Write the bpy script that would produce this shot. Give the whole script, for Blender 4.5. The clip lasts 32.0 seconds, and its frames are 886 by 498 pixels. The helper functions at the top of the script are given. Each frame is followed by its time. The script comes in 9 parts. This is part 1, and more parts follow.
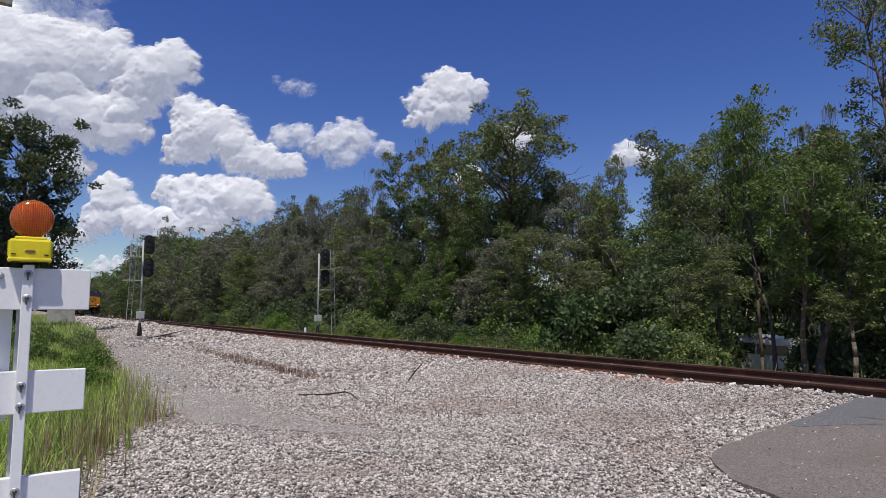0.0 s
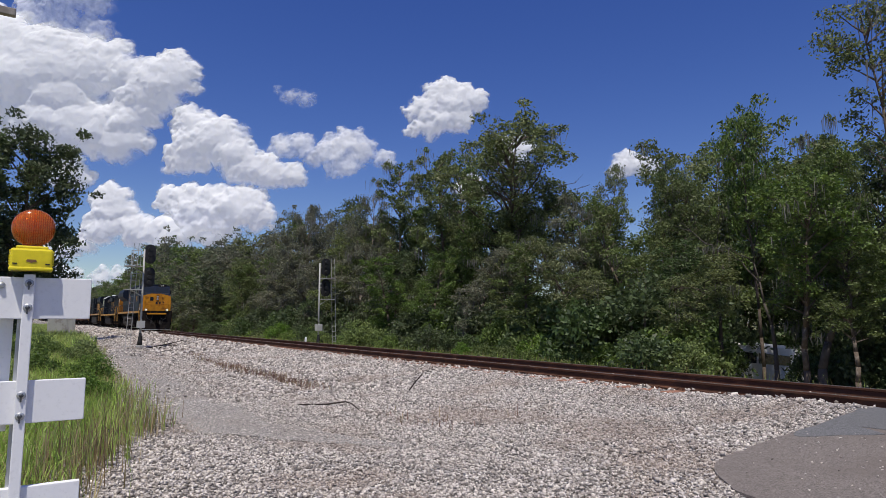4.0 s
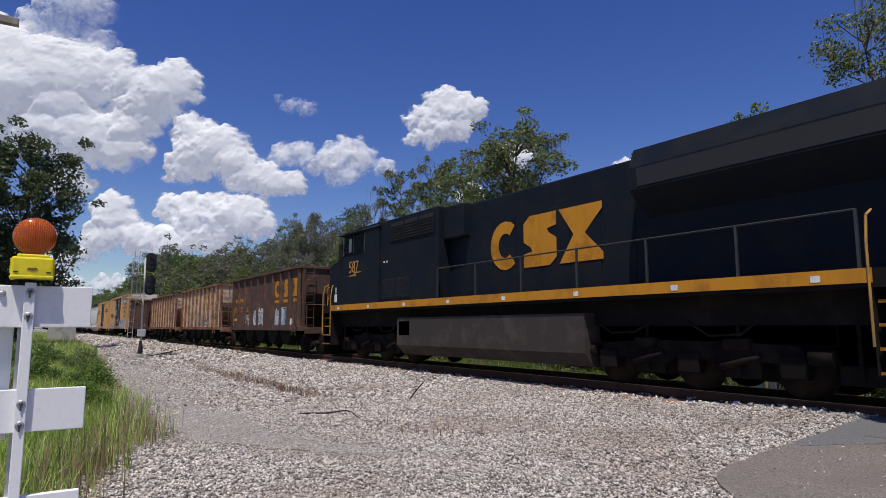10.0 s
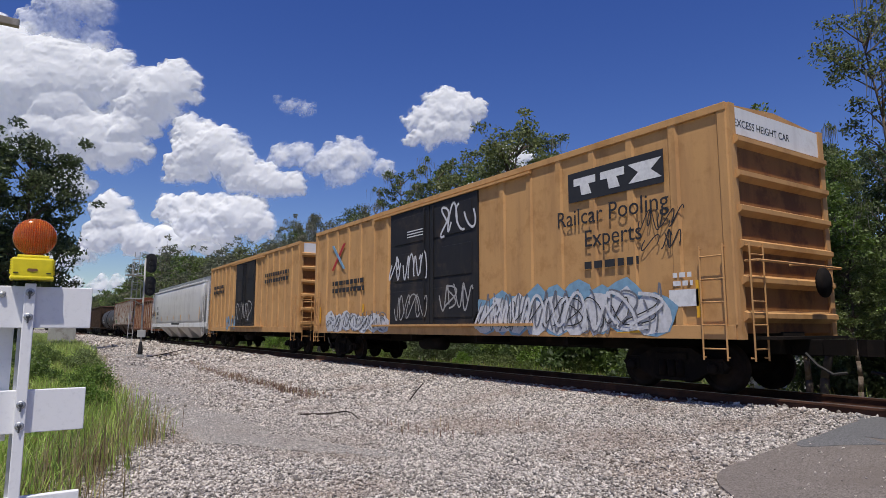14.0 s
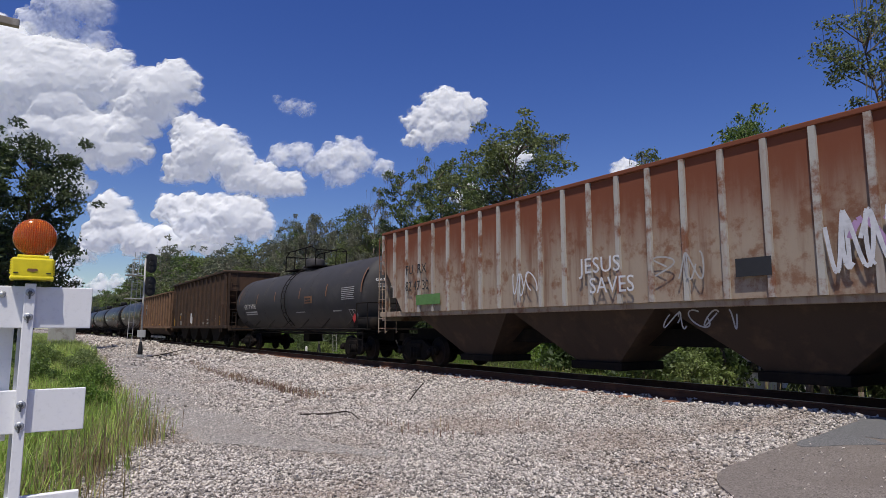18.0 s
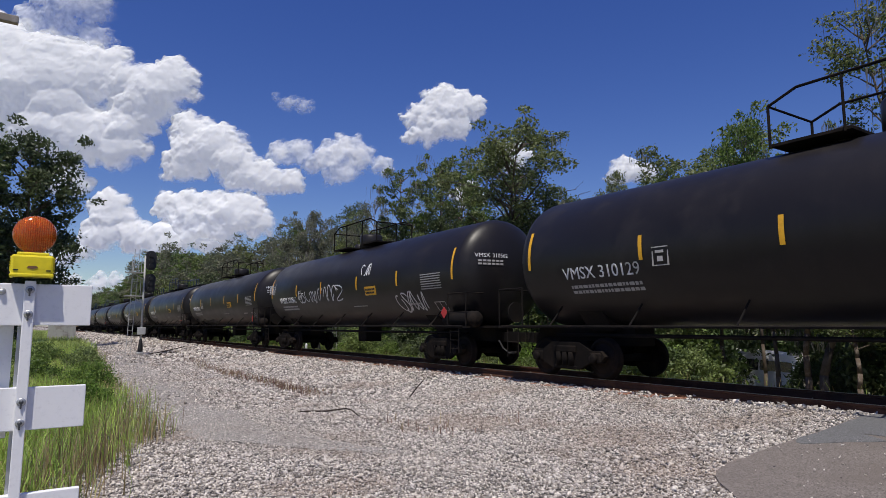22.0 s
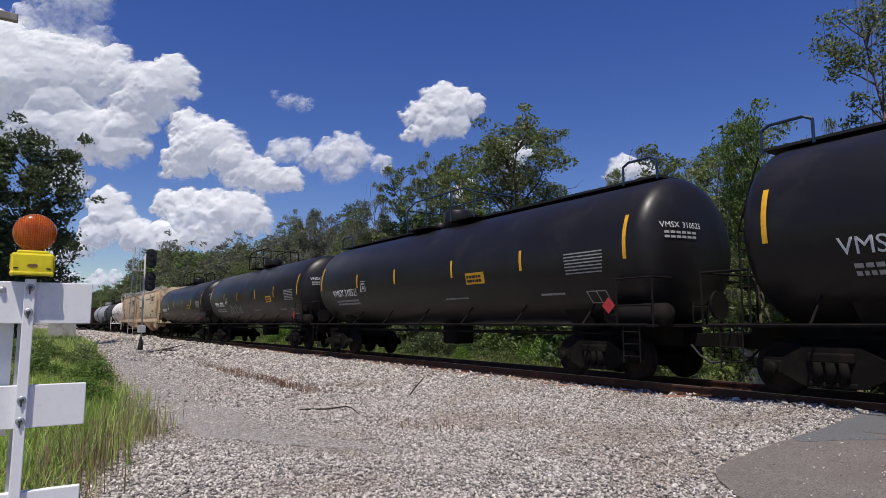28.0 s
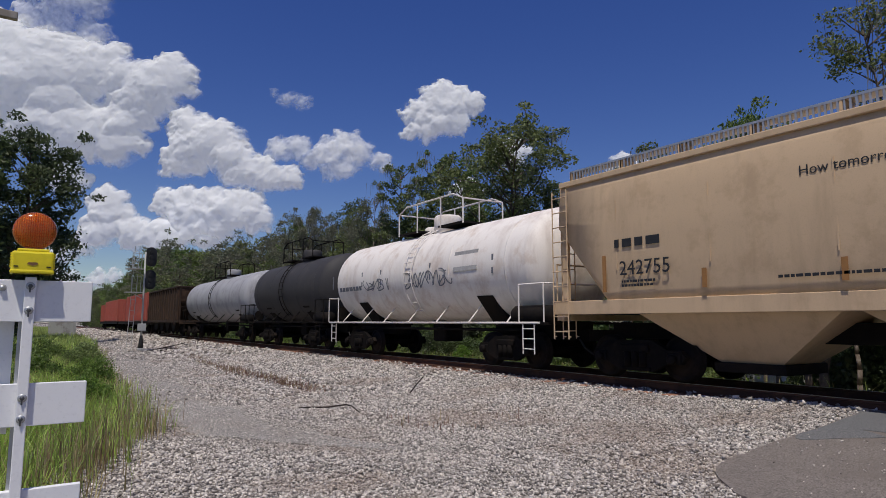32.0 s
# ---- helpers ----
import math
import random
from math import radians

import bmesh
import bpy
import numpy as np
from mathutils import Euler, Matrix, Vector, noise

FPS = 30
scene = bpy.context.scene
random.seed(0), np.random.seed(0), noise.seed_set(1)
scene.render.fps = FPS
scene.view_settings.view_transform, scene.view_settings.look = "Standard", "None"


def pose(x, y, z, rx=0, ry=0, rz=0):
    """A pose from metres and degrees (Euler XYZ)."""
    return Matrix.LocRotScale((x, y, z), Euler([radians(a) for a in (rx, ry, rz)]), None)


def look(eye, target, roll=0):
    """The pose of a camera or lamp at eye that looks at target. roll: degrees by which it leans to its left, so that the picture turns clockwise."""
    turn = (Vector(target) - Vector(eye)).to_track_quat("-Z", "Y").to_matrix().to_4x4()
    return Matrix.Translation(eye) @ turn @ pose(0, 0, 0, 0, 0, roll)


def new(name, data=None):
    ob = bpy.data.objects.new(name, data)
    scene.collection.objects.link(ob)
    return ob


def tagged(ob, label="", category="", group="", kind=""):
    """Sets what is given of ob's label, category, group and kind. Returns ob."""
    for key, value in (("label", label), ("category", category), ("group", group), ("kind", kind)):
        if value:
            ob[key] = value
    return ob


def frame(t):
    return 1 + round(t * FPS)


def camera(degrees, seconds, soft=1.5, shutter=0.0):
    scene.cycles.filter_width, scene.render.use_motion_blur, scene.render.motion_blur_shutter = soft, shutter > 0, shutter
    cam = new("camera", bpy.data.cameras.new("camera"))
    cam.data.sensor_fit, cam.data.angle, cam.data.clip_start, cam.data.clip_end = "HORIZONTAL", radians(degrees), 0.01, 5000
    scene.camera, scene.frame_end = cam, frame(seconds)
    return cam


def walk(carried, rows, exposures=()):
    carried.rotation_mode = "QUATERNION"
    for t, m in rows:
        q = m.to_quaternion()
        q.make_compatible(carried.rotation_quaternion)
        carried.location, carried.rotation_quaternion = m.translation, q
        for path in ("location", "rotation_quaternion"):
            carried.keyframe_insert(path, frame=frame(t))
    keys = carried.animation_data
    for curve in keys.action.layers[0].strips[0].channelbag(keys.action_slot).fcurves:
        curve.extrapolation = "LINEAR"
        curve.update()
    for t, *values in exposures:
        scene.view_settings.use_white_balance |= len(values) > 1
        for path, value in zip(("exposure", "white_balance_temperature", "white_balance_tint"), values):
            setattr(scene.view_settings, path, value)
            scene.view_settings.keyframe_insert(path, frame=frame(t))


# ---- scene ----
# World: x across the track away from the camera, y along the track (the train comes from +y), z = 0 at the rail top.
EYE = (0.0, 0.0, 1.17)
FOCAL = 1110.0
cam = camera(2 * math.degrees(math.atan(784 / FOCAL)), 32.0, soft=0.55)


def aim(drop, slide):
    """The camera's pose: drop and slide are the offsets of the track's vanishing point."""
    tilt = math.atan((107 + drop) / FOCAL)
    yaw = math.atan((742 - slide) * math.cos(tilt) / FOCAL)
    way = Vector((math.sin(yaw) * math.cos(tilt), math.cos(yaw) * math.cos(tilt), math.sin(tilt)))
    return look(EYE, Vector(EYE) + way * 10)


TILTS = ((0, 0, 0), (0.5, 2, 0), (1, 6, 0), (1.5, 10.5, 0), (2, 14, 1), (2.5, 14.5, 1), (3, 16, 1), (3.5, 16.5, 1), (5.5, 20.5, 2),
         (6, 24, 2), (6.5, 26, 2), (7.5, 25.5, 2), (8, 26, 2), (9, 29.5, 2), (9.5, 31, 2), (10.5, 31.5, 2), (12, 32.5, 2), (13.5, 32.5, 2),
         (14.5, 33.5, 2), (16.5, 36, 2), (17.5, 34, 2), (19, 32, 2), (20.5, 32, 2), (21.5, 29.5, 2), (22.5, 27.5, 2), (23, 27.5, 2),
         (24, 24, 2), (24.5, 21, 2), (25.5, 21, 2), (27.5, 24, 2), (29, 25, 3), (30.5, 24, 3), (32, 21.5, 3))
walk(cam, [(t, aim(d, s)) for t, d, s in TILTS], exposures=((0, 0.0), (14.5, 0.0), (16.6, -0.2), (17.2, -0.18), (18, 0.0), (31, 0.0), (32, -0.33)))

# ---- light: midday sun almost overhead, deep blue sky ----
SUN_WAY = Vector((-0.71, -0.70, 0.0)).normalized()
SUN_HEIGHT = radians(68)
sun_data = bpy.data.lights.new("sun", "SUN")
sun_data.energy, sun_data.angle, sun_data.color = 4.25, radians(0.53), (1.0, 0.94, 0.85)
sun = new("sun", sun_data)
sun_dir = SUN_WAY * math.cos(SUN_HEIGHT) + Vector((0, 0, math.sin(SUN_HEIGHT)))
sun.matrix_world = look(sun_dir * 60, (0, 0, 0))
world = bpy.data.worlds.new("sky")
scene.world = world
world.use_nodes = True
wn, wl = world.node_tree.nodes, world.node_tree.links
sky = wn.new("ShaderNodeTexSky")
sky.sky_type, sky.sun_disc = "NISHITA", False
sky.sun_elevation, sky.sun_rotation = SUN_HEIGHT, math.atan2(SUN_WAY.x, SUN_WAY.y)
sky.air_density, sky.dust_density, sky.ozone_density = 1.0, 0.4, 3.0
hue = wn.new("ShaderNodeHueSaturation")
hue.inputs["Hue"].default_value, hue.inputs["Saturation"].default_value = 0.525, 1.30
wn["Background"].inputs[1].default_value = 0.098
wl.new(sky.outputs[0], hue.inputs["Color"])
wl.new(hue.outputs[0], wn["Background"].inputs[0])
scene.view_settings.exposure = 0.0
# ---- materials ----
def nodes_of(name):
    m = bpy.data.materials.new(name)
    m.use_nodes = True
    return m, m.node_tree.nodes, m.node_tree.links, m.node_tree.nodes["Principled BSDF"]


def noise_node(nt, links, scale, detail=5, rough=0.6, stretch=(1, 1, 1), coords="Object"):
    tc = nt.new("ShaderNodeTexCoord")
    mp = nt.new("ShaderNodeMapping")
    mp.inputs["Scale"].default_value = stretch
    links.new(tc.outputs[coords], mp.inputs[0])
    n = nt.new("ShaderNodeTexNoise")
    n.inputs["Scale"].default_value, n.inputs["Detail"].default_value, n.inputs["Roughness"].default_value = scale, detail, rough
    links.new(mp.outputs[0], n.inputs["Vector"])
    return n


def ramp_node(nt, links, src, lo, hi):
    r = nt.new("ShaderNodeMapRange")
    r.interpolation_type = "SMOOTHSTEP"
    r.inputs["From Min"].default_value, r.inputs["From Max"].default_value = lo, hi
    links.new(src, r.inputs["Value"])
    return r.outputs[0]


def mix_node(nt, links, fac, a, b):
    m = nt.new("ShaderNodeMix")
    m.data_type = "RGBA"
    links.new(fac, m.inputs[0]) if not isinstance(fac, (int, float)) else setattr(m.inputs[0], "default_value", fac)
    for sock, v in ((m.inputs[6], a), (m.inputs[7], b)):
        if isinstance(v, (tuple, list)):
            sock.default_value = (*v, 1)
        else:
            links.new(v, sock)
    return m.outputs[2]


def paint(name, base, wear=None, amount=0.5, grime=(0.05, 0.045, 0.04), dirt=0.3, rough=0.5, metal=0.0, scale=1.0, streak=6.0, bump=0.15, vary=0.0, band=None, shine=0.2):
    """Weathered paint: blotches of wear, vertical streaks and fine grime."""
    m, nt, links, bs = nodes_of(name)
    wear = wear or tuple(c * 0.7 for c in base)
    big = noise_node(nt, links, 1.3 * scale, 7, 0.68)
    run = noise_node(nt, links, 2.4 * scale, 6, 0.6, (1, 1, 1 / streak))
    fine = noise_node(nt, links, 38 * scale, 4, 0.7)
    col = mix_node(nt, links, ramp_node(nt, links, big.outputs["Fac"], 0.62 - 0.25 * amount, 0.78 - 0.25 * amount), base, wear)
    mul = nt.new("ShaderNodeMath")
    mul.operation = "MULTIPLY"
    mul.inputs[1].default_value = dirt
    links.new(ramp_node(nt, links, run.outputs["Fac"], 0.45, 0.75), mul.inputs[0])
    col = mix_node(nt, links, mul.outputs[0], col, grime)
    mul2 = nt.new("ShaderNodeMath")
    mul2.operation = "MULTIPLY"
    mul2.inputs[1].default_value = 0.35
    links.new(ramp_node(nt, links, fine.outputs["Fac"], 0.5, 0.8), mul2.inputs[0])
    col = mix_node(nt, links, mul2.outputs[0], col, tuple(c * 0.6 for c in base))
    if band:
        low, high, tone = band
        tc = nt.new("ShaderNodeTexCoord")
        sp = nt.new("ShaderNodeSeparateXYZ")
        links.new(tc.outputs["Object"], sp.inputs[0])
        ad = nt.new("ShaderNodeMath")
        ad.operation = "MULTIPLY_ADD"
        ad.inputs[1].default_value = 1.1
        links.new(run.outputs["Fac"], ad.inputs[0])
        links.new(sp.outputs["Z"], ad.inputs[2])
        col = mix_node(nt, links, ramp_node(nt, links, ad.outputs[0], low + 0.55, high + 0.55), col, tone)
    if vary:
        info = nt.new("ShaderNodeObjectInfo")
        hs = nt.new("ShaderNodeHueSaturation")
        mr = nt.new("ShaderNodeMapRange")
        mr.inputs["To Min"].default_value, mr.inputs["To Max"].default_value = 1 - vary, 1 + vary
        links.new(info.outputs["Random"], mr.inputs["Value"])
        links.new(mr.outputs[0], hs.inputs["Value"])
        links.new(col, hs.inputs["Color"])
        col = hs.outputs[0]
    links.new(col, bs.inputs["Base Color"])
    rr = nt.new("ShaderNodeMapRange")
    rr.inputs["To Min"].default_value, rr.inputs["To Max"].default_value = max(0.05, rough - 0.12), min(1, rough + 0.18)
    links.new(big.outputs["Fac"], rr.inputs["Value"])
    links.new(rr.outputs[0], bs.inputs["Roughness"])
    bs.inputs["Metallic"].default_value = metal
    bs.inputs["Specular IOR Level"].default_value = shine
    if bump:
        b = nt.new("ShaderNodeBump")
        b.inputs["Strength"].default_value, b.inputs["Distance"].default_value = bump, 0.02
        links.new(big.outputs["Fac"], b.inputs["Height"])
        links.new(b.outputs[0], bs.inputs["Normal"])
    return m


def plain(name, base, rough=0.6, metal=0.0, emit=0.0, emit_col=None):
    m, nt, links, bs = nodes_of(name)
    n = noise_node(nt, links, 9, 4)
    col = mix_node(nt, links, ramp_node(nt, links, n.outputs["Fac"], 0.35, 0.75), base, tuple(c * 0.78 for c in base))
    links.new(col, bs.inputs["Base Color"])
    bs.inputs["Roughness"].default_value, bs.inputs["Metallic"].default_value = rough, metal
    if emit:
        bs.inputs["Emission Color"].default_value = (*(emit_col or base), 1)
        bs.inputs["Emission Strength"].default_value = emit
    return m


def foliage(name, base, alt, rough=0.55):
    m, nt, links, bs = nodes_of(name)
    geo = nt.new("ShaderNodeNewGeometry")
    n = noise_node(nt, links, 0.55, 3)
    info = nt.new("ShaderNodeObjectInfo")
    col = mix_node(nt, links, ramp_node(nt, links, n.outputs["Fac"], 0.35, 0.7), base, alt)
    hs = nt.new("ShaderNodeHueSaturation")
    mr = nt.new("ShaderNodeMapRange")
    mr.inputs["To Min"].default_value, mr.inputs["To Max"].default_value = 0.6, 1.4
    links.new(geo.outputs["Random Per Island"], mr.inputs["Value"])
    links.new(mr.outputs[0], hs.inputs["Value"])
    hr = nt.new("ShaderNodeMapRange")
    hr.inputs["To Min"].default_value, hr.inputs["To Max"].default_value = 0.488, 0.515
    links.new(info.outputs["Random"], hr.inputs["Value"])
    links.new(hr.outputs[0], hs.inputs["Hue"])
    sp = nt.new("ShaderNodeMapRange")
    sp.inputs["To Min"].default_value, sp.inputs["To Max"].default_value = 0.85, 1.1
    links.new(info.outputs["Random"], sp.inputs["Value"])
    links.new(sp.outputs[0], hs.inputs["Saturation"])
    links.new(col, hs.inputs["Color"])
    links.new(hs.outputs[0], bs.inputs["Base Color"])
    bs.inputs["Roughness"].default_value = rough
    tr = nt.new("ShaderNodeBsdfTranslucent")
    links.new(hs.outputs[0], tr.inputs["Color"])
    mx = nt.new("ShaderNodeMixShader")
    mx.inputs[0].default_value = 0.4
    links.new(bs.outputs[0], mx.inputs[1])
    links.new(tr.outputs[0], mx.inputs[2])
    links.new(mx.outputs[0], nt["Material Output"].inputs[0])
    return m


def rock(name, lo, hi, tint, coarse=0.35, fine=14.0, bump=0.6, cell=18.0, gap_shade=None):
    """Crushed stone ground: cells for the stones, shade painted dark between them, and broad drifts of dust."""
    m, nt, links, bs = nodes_of(name)
    tc = nt.new("ShaderNodeTexCoord")
    v = nt.new("ShaderNodeTexVoronoi")
    v.inputs["Scale"].default_value = cell
    links.new(tc.outputs["Object"], v.inputs["Vector"])
    big = noise_node(nt, links, coarse, 5)
    fn = noise_node(nt, links, fine, 6, 0.7)
    sep = nt.new("ShaderNodeSeparateColor")
    links.new(v.outputs["Color"], sep.inputs[0])
    col = mix_node(nt, links, sep.outputs[0], lo, hi)
    col = mix_node(nt, links, ramp_node(nt, links, fn.outputs["Fac"], 0.45, 0.75), col, tuple(c * 0.75 for c in hi))
    k = nt.new("ShaderNodeMath")
    k.operation = "MULTIPLY"
    k.inputs[1].default_value = 0.6
    links.new(ramp_node(nt, links, big.outputs["Fac"], 0.45, 0.65), k.inputs[0])
    col = mix_node(nt, links, k.outputs[0], col, tint)
    # Painted shade: the colour darkens towards the gaps between stones.
    if gap_shade:
        col = mix_node(nt, links, ramp_node(nt, links, v.outputs["Distance"], 0.42, 0.75), col, gap_shade)
    links.new(col, bs.inputs["Base Color"])
    bs.inputs["Roughness"].default_value = 0.95
    b = nt.new("ShaderNodeBump")
    b.inputs["Strength"].default_value, b.inputs["Distance"].default_value = bump, 0.03
    b.invert = True
    links.new(v.outputs["Distance"], b.inputs["Height"])
    links.new(b.outputs[0], bs.inputs["Normal"])
    return m


def stone_mat(name, lo, hi):
    m, nt, links, bs = nodes_of(name)
    geo = nt.new("ShaderNodeNewGeometry")
    fn = noise_node(nt, links, 30, 4, 0.7)
    big = noise_node(nt, links, 0.5, 4)
    col = mix_node(nt, links, geo.outputs["Random Per Island"], lo, hi)
    col = mix_node(nt, links, ramp_node(nt, links, fn.outputs["Fac"], 0.5, 0.8), col, tuple(c * 0.7 for c in lo))
    k = nt.new("ShaderNodeMath")
    k.operation = "MULTIPLY"
    k.inputs[1].default_value = 0.45
    links.new(ramp_node(nt, links, big.outputs["Fac"], 0.48, 0.66), k.inputs[0])
    col = mix_node(nt, links, k.outputs[0], col, (0.30, 0.225, 0.175))
    links.new(col, bs.inputs["Base Color"])
    bs.inputs["Roughness"].default_value = 0.9
    return m


M_BALLAST = rock("crushed_limestone", (0.15, 0.13, 0.112), (0.60, 0.55, 0.50), (0.34, 0.28, 0.235), bump=1.0, gap_shade=(0.035, 0.031, 0.028))
M_STONE = stone_mat("limestone_chips", (0.12, 0.105, 0.093), (0.80, 0.73, 0.66))
M_DUST = rock("packed_stone_dust", (0.21, 0.193, 0.175), (0.60, 0.555, 0.505), (0.33, 0.28, 0.235), cell=55, bump=0.6, coarse=0.7, gap_shade=(0.09, 0.083, 0.076))
M_SOIL = rock("weedy_soil", (0.15, 0.14, 0.07), (0.25, 0.225, 0.13), (0.13, 0.15, 0.045), cell=9, bump=0.4)
M_ASPHALT = rock("worn_asphalt", (0.075, 0.063, 0.056), (0.27, 0.235, 0.21), (0.145, 0.121, 0.105), cell=85, bump=0.45, coarse=0.9, fine=40)
M_ASPHALT_NEW = rock("grey_asphalt_patch", (0.06, 0.06, 0.063), (0.20, 0.20, 0.203), (0.115, 0.115, 0.116), cell=90, bump=0.4, fine=40)
M_RAIL = paint("rusty_rail_steel", (0.085, 0.040, 0.026), (0.14, 0.065, 0.04), 0.6, rough=0.7, metal=0.3, streak=1)
M_RAILTOP = plain("polished_railhead", (0.45, 0.43, 0.41), 0.3, 0.9)
M_TIE = paint("creosoted_tie_wood", (0.11, 0.065, 0.045), (0.20, 0.11, 0.075), 0.6, rough=0.9, streak=1)
M_TIEDUST = paint("rust_stained_tie_end", (0.30, 0.15, 0.10), (0.22, 0.11, 0.075), 0.6, rough=0.95, streak=1)
M_NAVY = paint("dark_blue_engine_paint", (0.009, 0.015, 0.034), (0.014, 0.019, 0.032), 0.6, (0.02, 0.02, 0.02), 0.25, 0.5, 0.0, 0.8, shine=0.12)
M_NAVY_OLD = paint("faded_dark_blue_paint", (0.009, 0.013, 0.021), (0.015, 0.017, 0.021), 0.7, (0.02, 0.018, 0.017), 0.4, 0.58, shine=0.08)
M_YELLOW = paint("engine_yellow_paint", (0.54, 0.235, 0.018), (0.38, 0.155, 0.016), 0.5, (0.16, 0.08, 0.03), 0.3, 0.45)
M_YELLOW_SOOT = paint("soot_stained_orange_yellow_paint", (0.36, 0.145, 0.016), (0.16, 0.068, 0.014), 0.6, (0.05, 0.03, 0.02), 0.6, 0.55)
M_YELLOW_OLD = paint("dull_yellow_lettering", (0.48, 0.26, 0.06), (0.30, 0.17, 0.06), 0.7, (0.10, 0.07, 0.04), 0.4, 0.6)
M_GRIME = paint("grimy_running_gear", (0.012, 0.0105, 0.010), (0.022, 0.017, 0.014), 0.6, (0.02, 0.017, 0.015), 0.3, 0.8, shine=0.08)
M_TRUCK = paint("dusty_truck_steel", (0.010, 0.0085, 0.0078), (0.021, 0.016, 0.013), 0.6, (0.018, 0.016, 0.014), 0.3, 0.85, shine=0.06)
M_WHEEL = paint("wheel_steel", (0.013, 0.0105, 0.0095), (0.028, 0.020, 0.016), 0.6, (0.02, 0.017, 0.015), 0.3, 0.7, 0.2, shine=0.08)
M_TREAD = plain("bright_wheel_tread", (0.5, 0.48, 0.46), 0.3, 0.9)
M_FUEL = paint("dusty_fuel_tank", (0.052, 0.045, 0.040), (0.078, 0.066, 0.057), 0.6, rough=0.75, shine=0.1)
M_BLACKTANK = paint("satin_black_tank_paint", (0.013, 0.0115, 0.012), (0.020, 0.0175, 0.0172), 0.5, (0.034, 0.029, 0.026), 0.25, 0.36, 0.0, 0.6, 10, 0.05, shine=0.28)
M_GREYTANK = paint("matt_charcoal_tank_paint", (0.045, 0.043, 0.045), (0.065, 0.060, 0.058), 0.5, (0.03, 0.028, 0.027), 0.3, 0.6, 0.0, 0.6, 10, 0.05)
M_WHITETANK = paint("dirty_white_tank_paint", (0.82, 0.765, 0.71), (0.70, 0.61, 0.535), 0.5, (0.40, 0.30, 0.24), 0.4, 0.5)
M_LIGHTTANK = paint("pale_grey_tank_paint", (0.36, 0.36, 0.38), (0.28, 0.28, 0.30), 0.5, (0.12, 0.11, 0.11), 0.4, 0.5)
M_TAN = paint("rust_eaten_cream_paint", (0.58, 0.445, 0.325), (0.27, 0.115, 0.055), 0.36, (0.30, 0.155, 0.085), 0.5, 0.8, 0.0, 4.2, 7)
M_RUSTBLOOM = paint("red_brown_rust_bloom", (0.20, 0.085, 0.042), (0.12, 0.05, 0.03), 0.6, rough=0.9)
M_TANRIB = paint("rust_streaked_cream_rib", (0.30, 0.175, 0.115), (0.17, 0.07, 0.038), 0.95, (0.15, 0.065, 0.04), 0.8, 0.8, 0.0, 2.4, 7)
M_BROWN = paint("weathered_brown_hopper_paint", (0.085, 0.052, 0.043), (0.15, 0.075, 0.05), 0.6, (0.05, 0.035, 0.03), 0.5, 0.75, 0.0, 1.3, 6)
M_RUSTBROWN = paint("rust_brown_hopper_paint", (0.088, 0.050, 0.031), (0.060, 0.037, 0.025), 0.6, (0.030, 0.024, 0.02), 0.8, 0.8, 0.0, 1.3, 12)
M_REDBROWN = paint("red_brown_gondola_paint", (0.155, 0.085, 0.048), (0.105, 0.058, 0.036), 0.5, (0.075, 0.045, 0.03), 0.5, 0.75, 0.0, 0.9, 5)
M_REDBROWN_RIB = paint("dusty_tan_gondola_rib", (0.21, 0.125, 0.075), (0.13, 0.07, 0.042), 0.5, (0.09, 0.05, 0.035), 0.5, 0.75, 0.0, 2.0, 6)
M_RUSTBROWN_RIB = paint("dark_soot_brown_rib", (0.048, 0.031, 0.022), (0.075, 0.044, 0.028), 0.5, (0.022, 0.018, 0.016), 0.6, 0.8, 0.0, 2.0, 8)
M_TAN_RUSTY = paint("cream_paint_with_rust_runs", (0.55, 0.42, 0.295), (0.33, 0.17, 0.095), 0.36, (0.26, 0.13, 0.07), 0.75, 0.8, 0.0, 3.4, 12)
M_BOXCAR = paint("boxcar_yellow_paint", (0.54, 0.305, 0.125), (0.44, 0.235, 0.09), 0.5, (0.25, 0.13, 0.065), 0.4, 0.6)
# Darker copy of the boxcar paint, with the end wall's shade put in.
M_BOXEND = paint("shaded_boxcar_end_paint", (0.30, 0.135, 0.045), (0.18, 0.08, 0.035), 0.6, (0.10, 0.05, 0.03), 0.5, 0.7)
# Brown darkened to hold the shade beneath the car bodies.
M_UNDERBROWN = paint("shade_dark_hopper_underside", (0.055, 0.038, 0.03), (0.085, 0.055, 0.04), 0.5, (0.03, 0.024, 0.02), 0.5, 0.85)
M_BOXDOOR = paint("black_boxcar_door_paint", (0.02, 0.02, 0.023), (0.05, 0.04, 0.035), 0.5, rough=0.55)
M_COVGREY = paint("light_grey_hopper_paint", (0.62, 0.61, 0.60), (0.54, 0.53, 0.52), 0.4, (0.25, 0.23, 0.22), 0.3, 0.4, 0.0, 0.7)
M_COVSILL = paint("white_sill_paint", (0.72, 0.72, 0.72), (0.60, 0.58, 0.56), 0.4, (0.3, 0.26, 0.23), 0.3, 0.5)
M_COVTAN = paint("cream_grain_hopper_paint", (0.80, 0.62, 0.41), (0.74, 0.56, 0.365), 0.5, (0.36, 0.26, 0.17), 0.28, 0.5)
M_COVTAN_DARK = paint("brownish_hopper_paint_and_bay_shade", (0.62, 0.45, 0.285), (0.54, 0.385, 0.24), 0.5, (0.24, 0.165, 0.11), 0.3, 0.55)
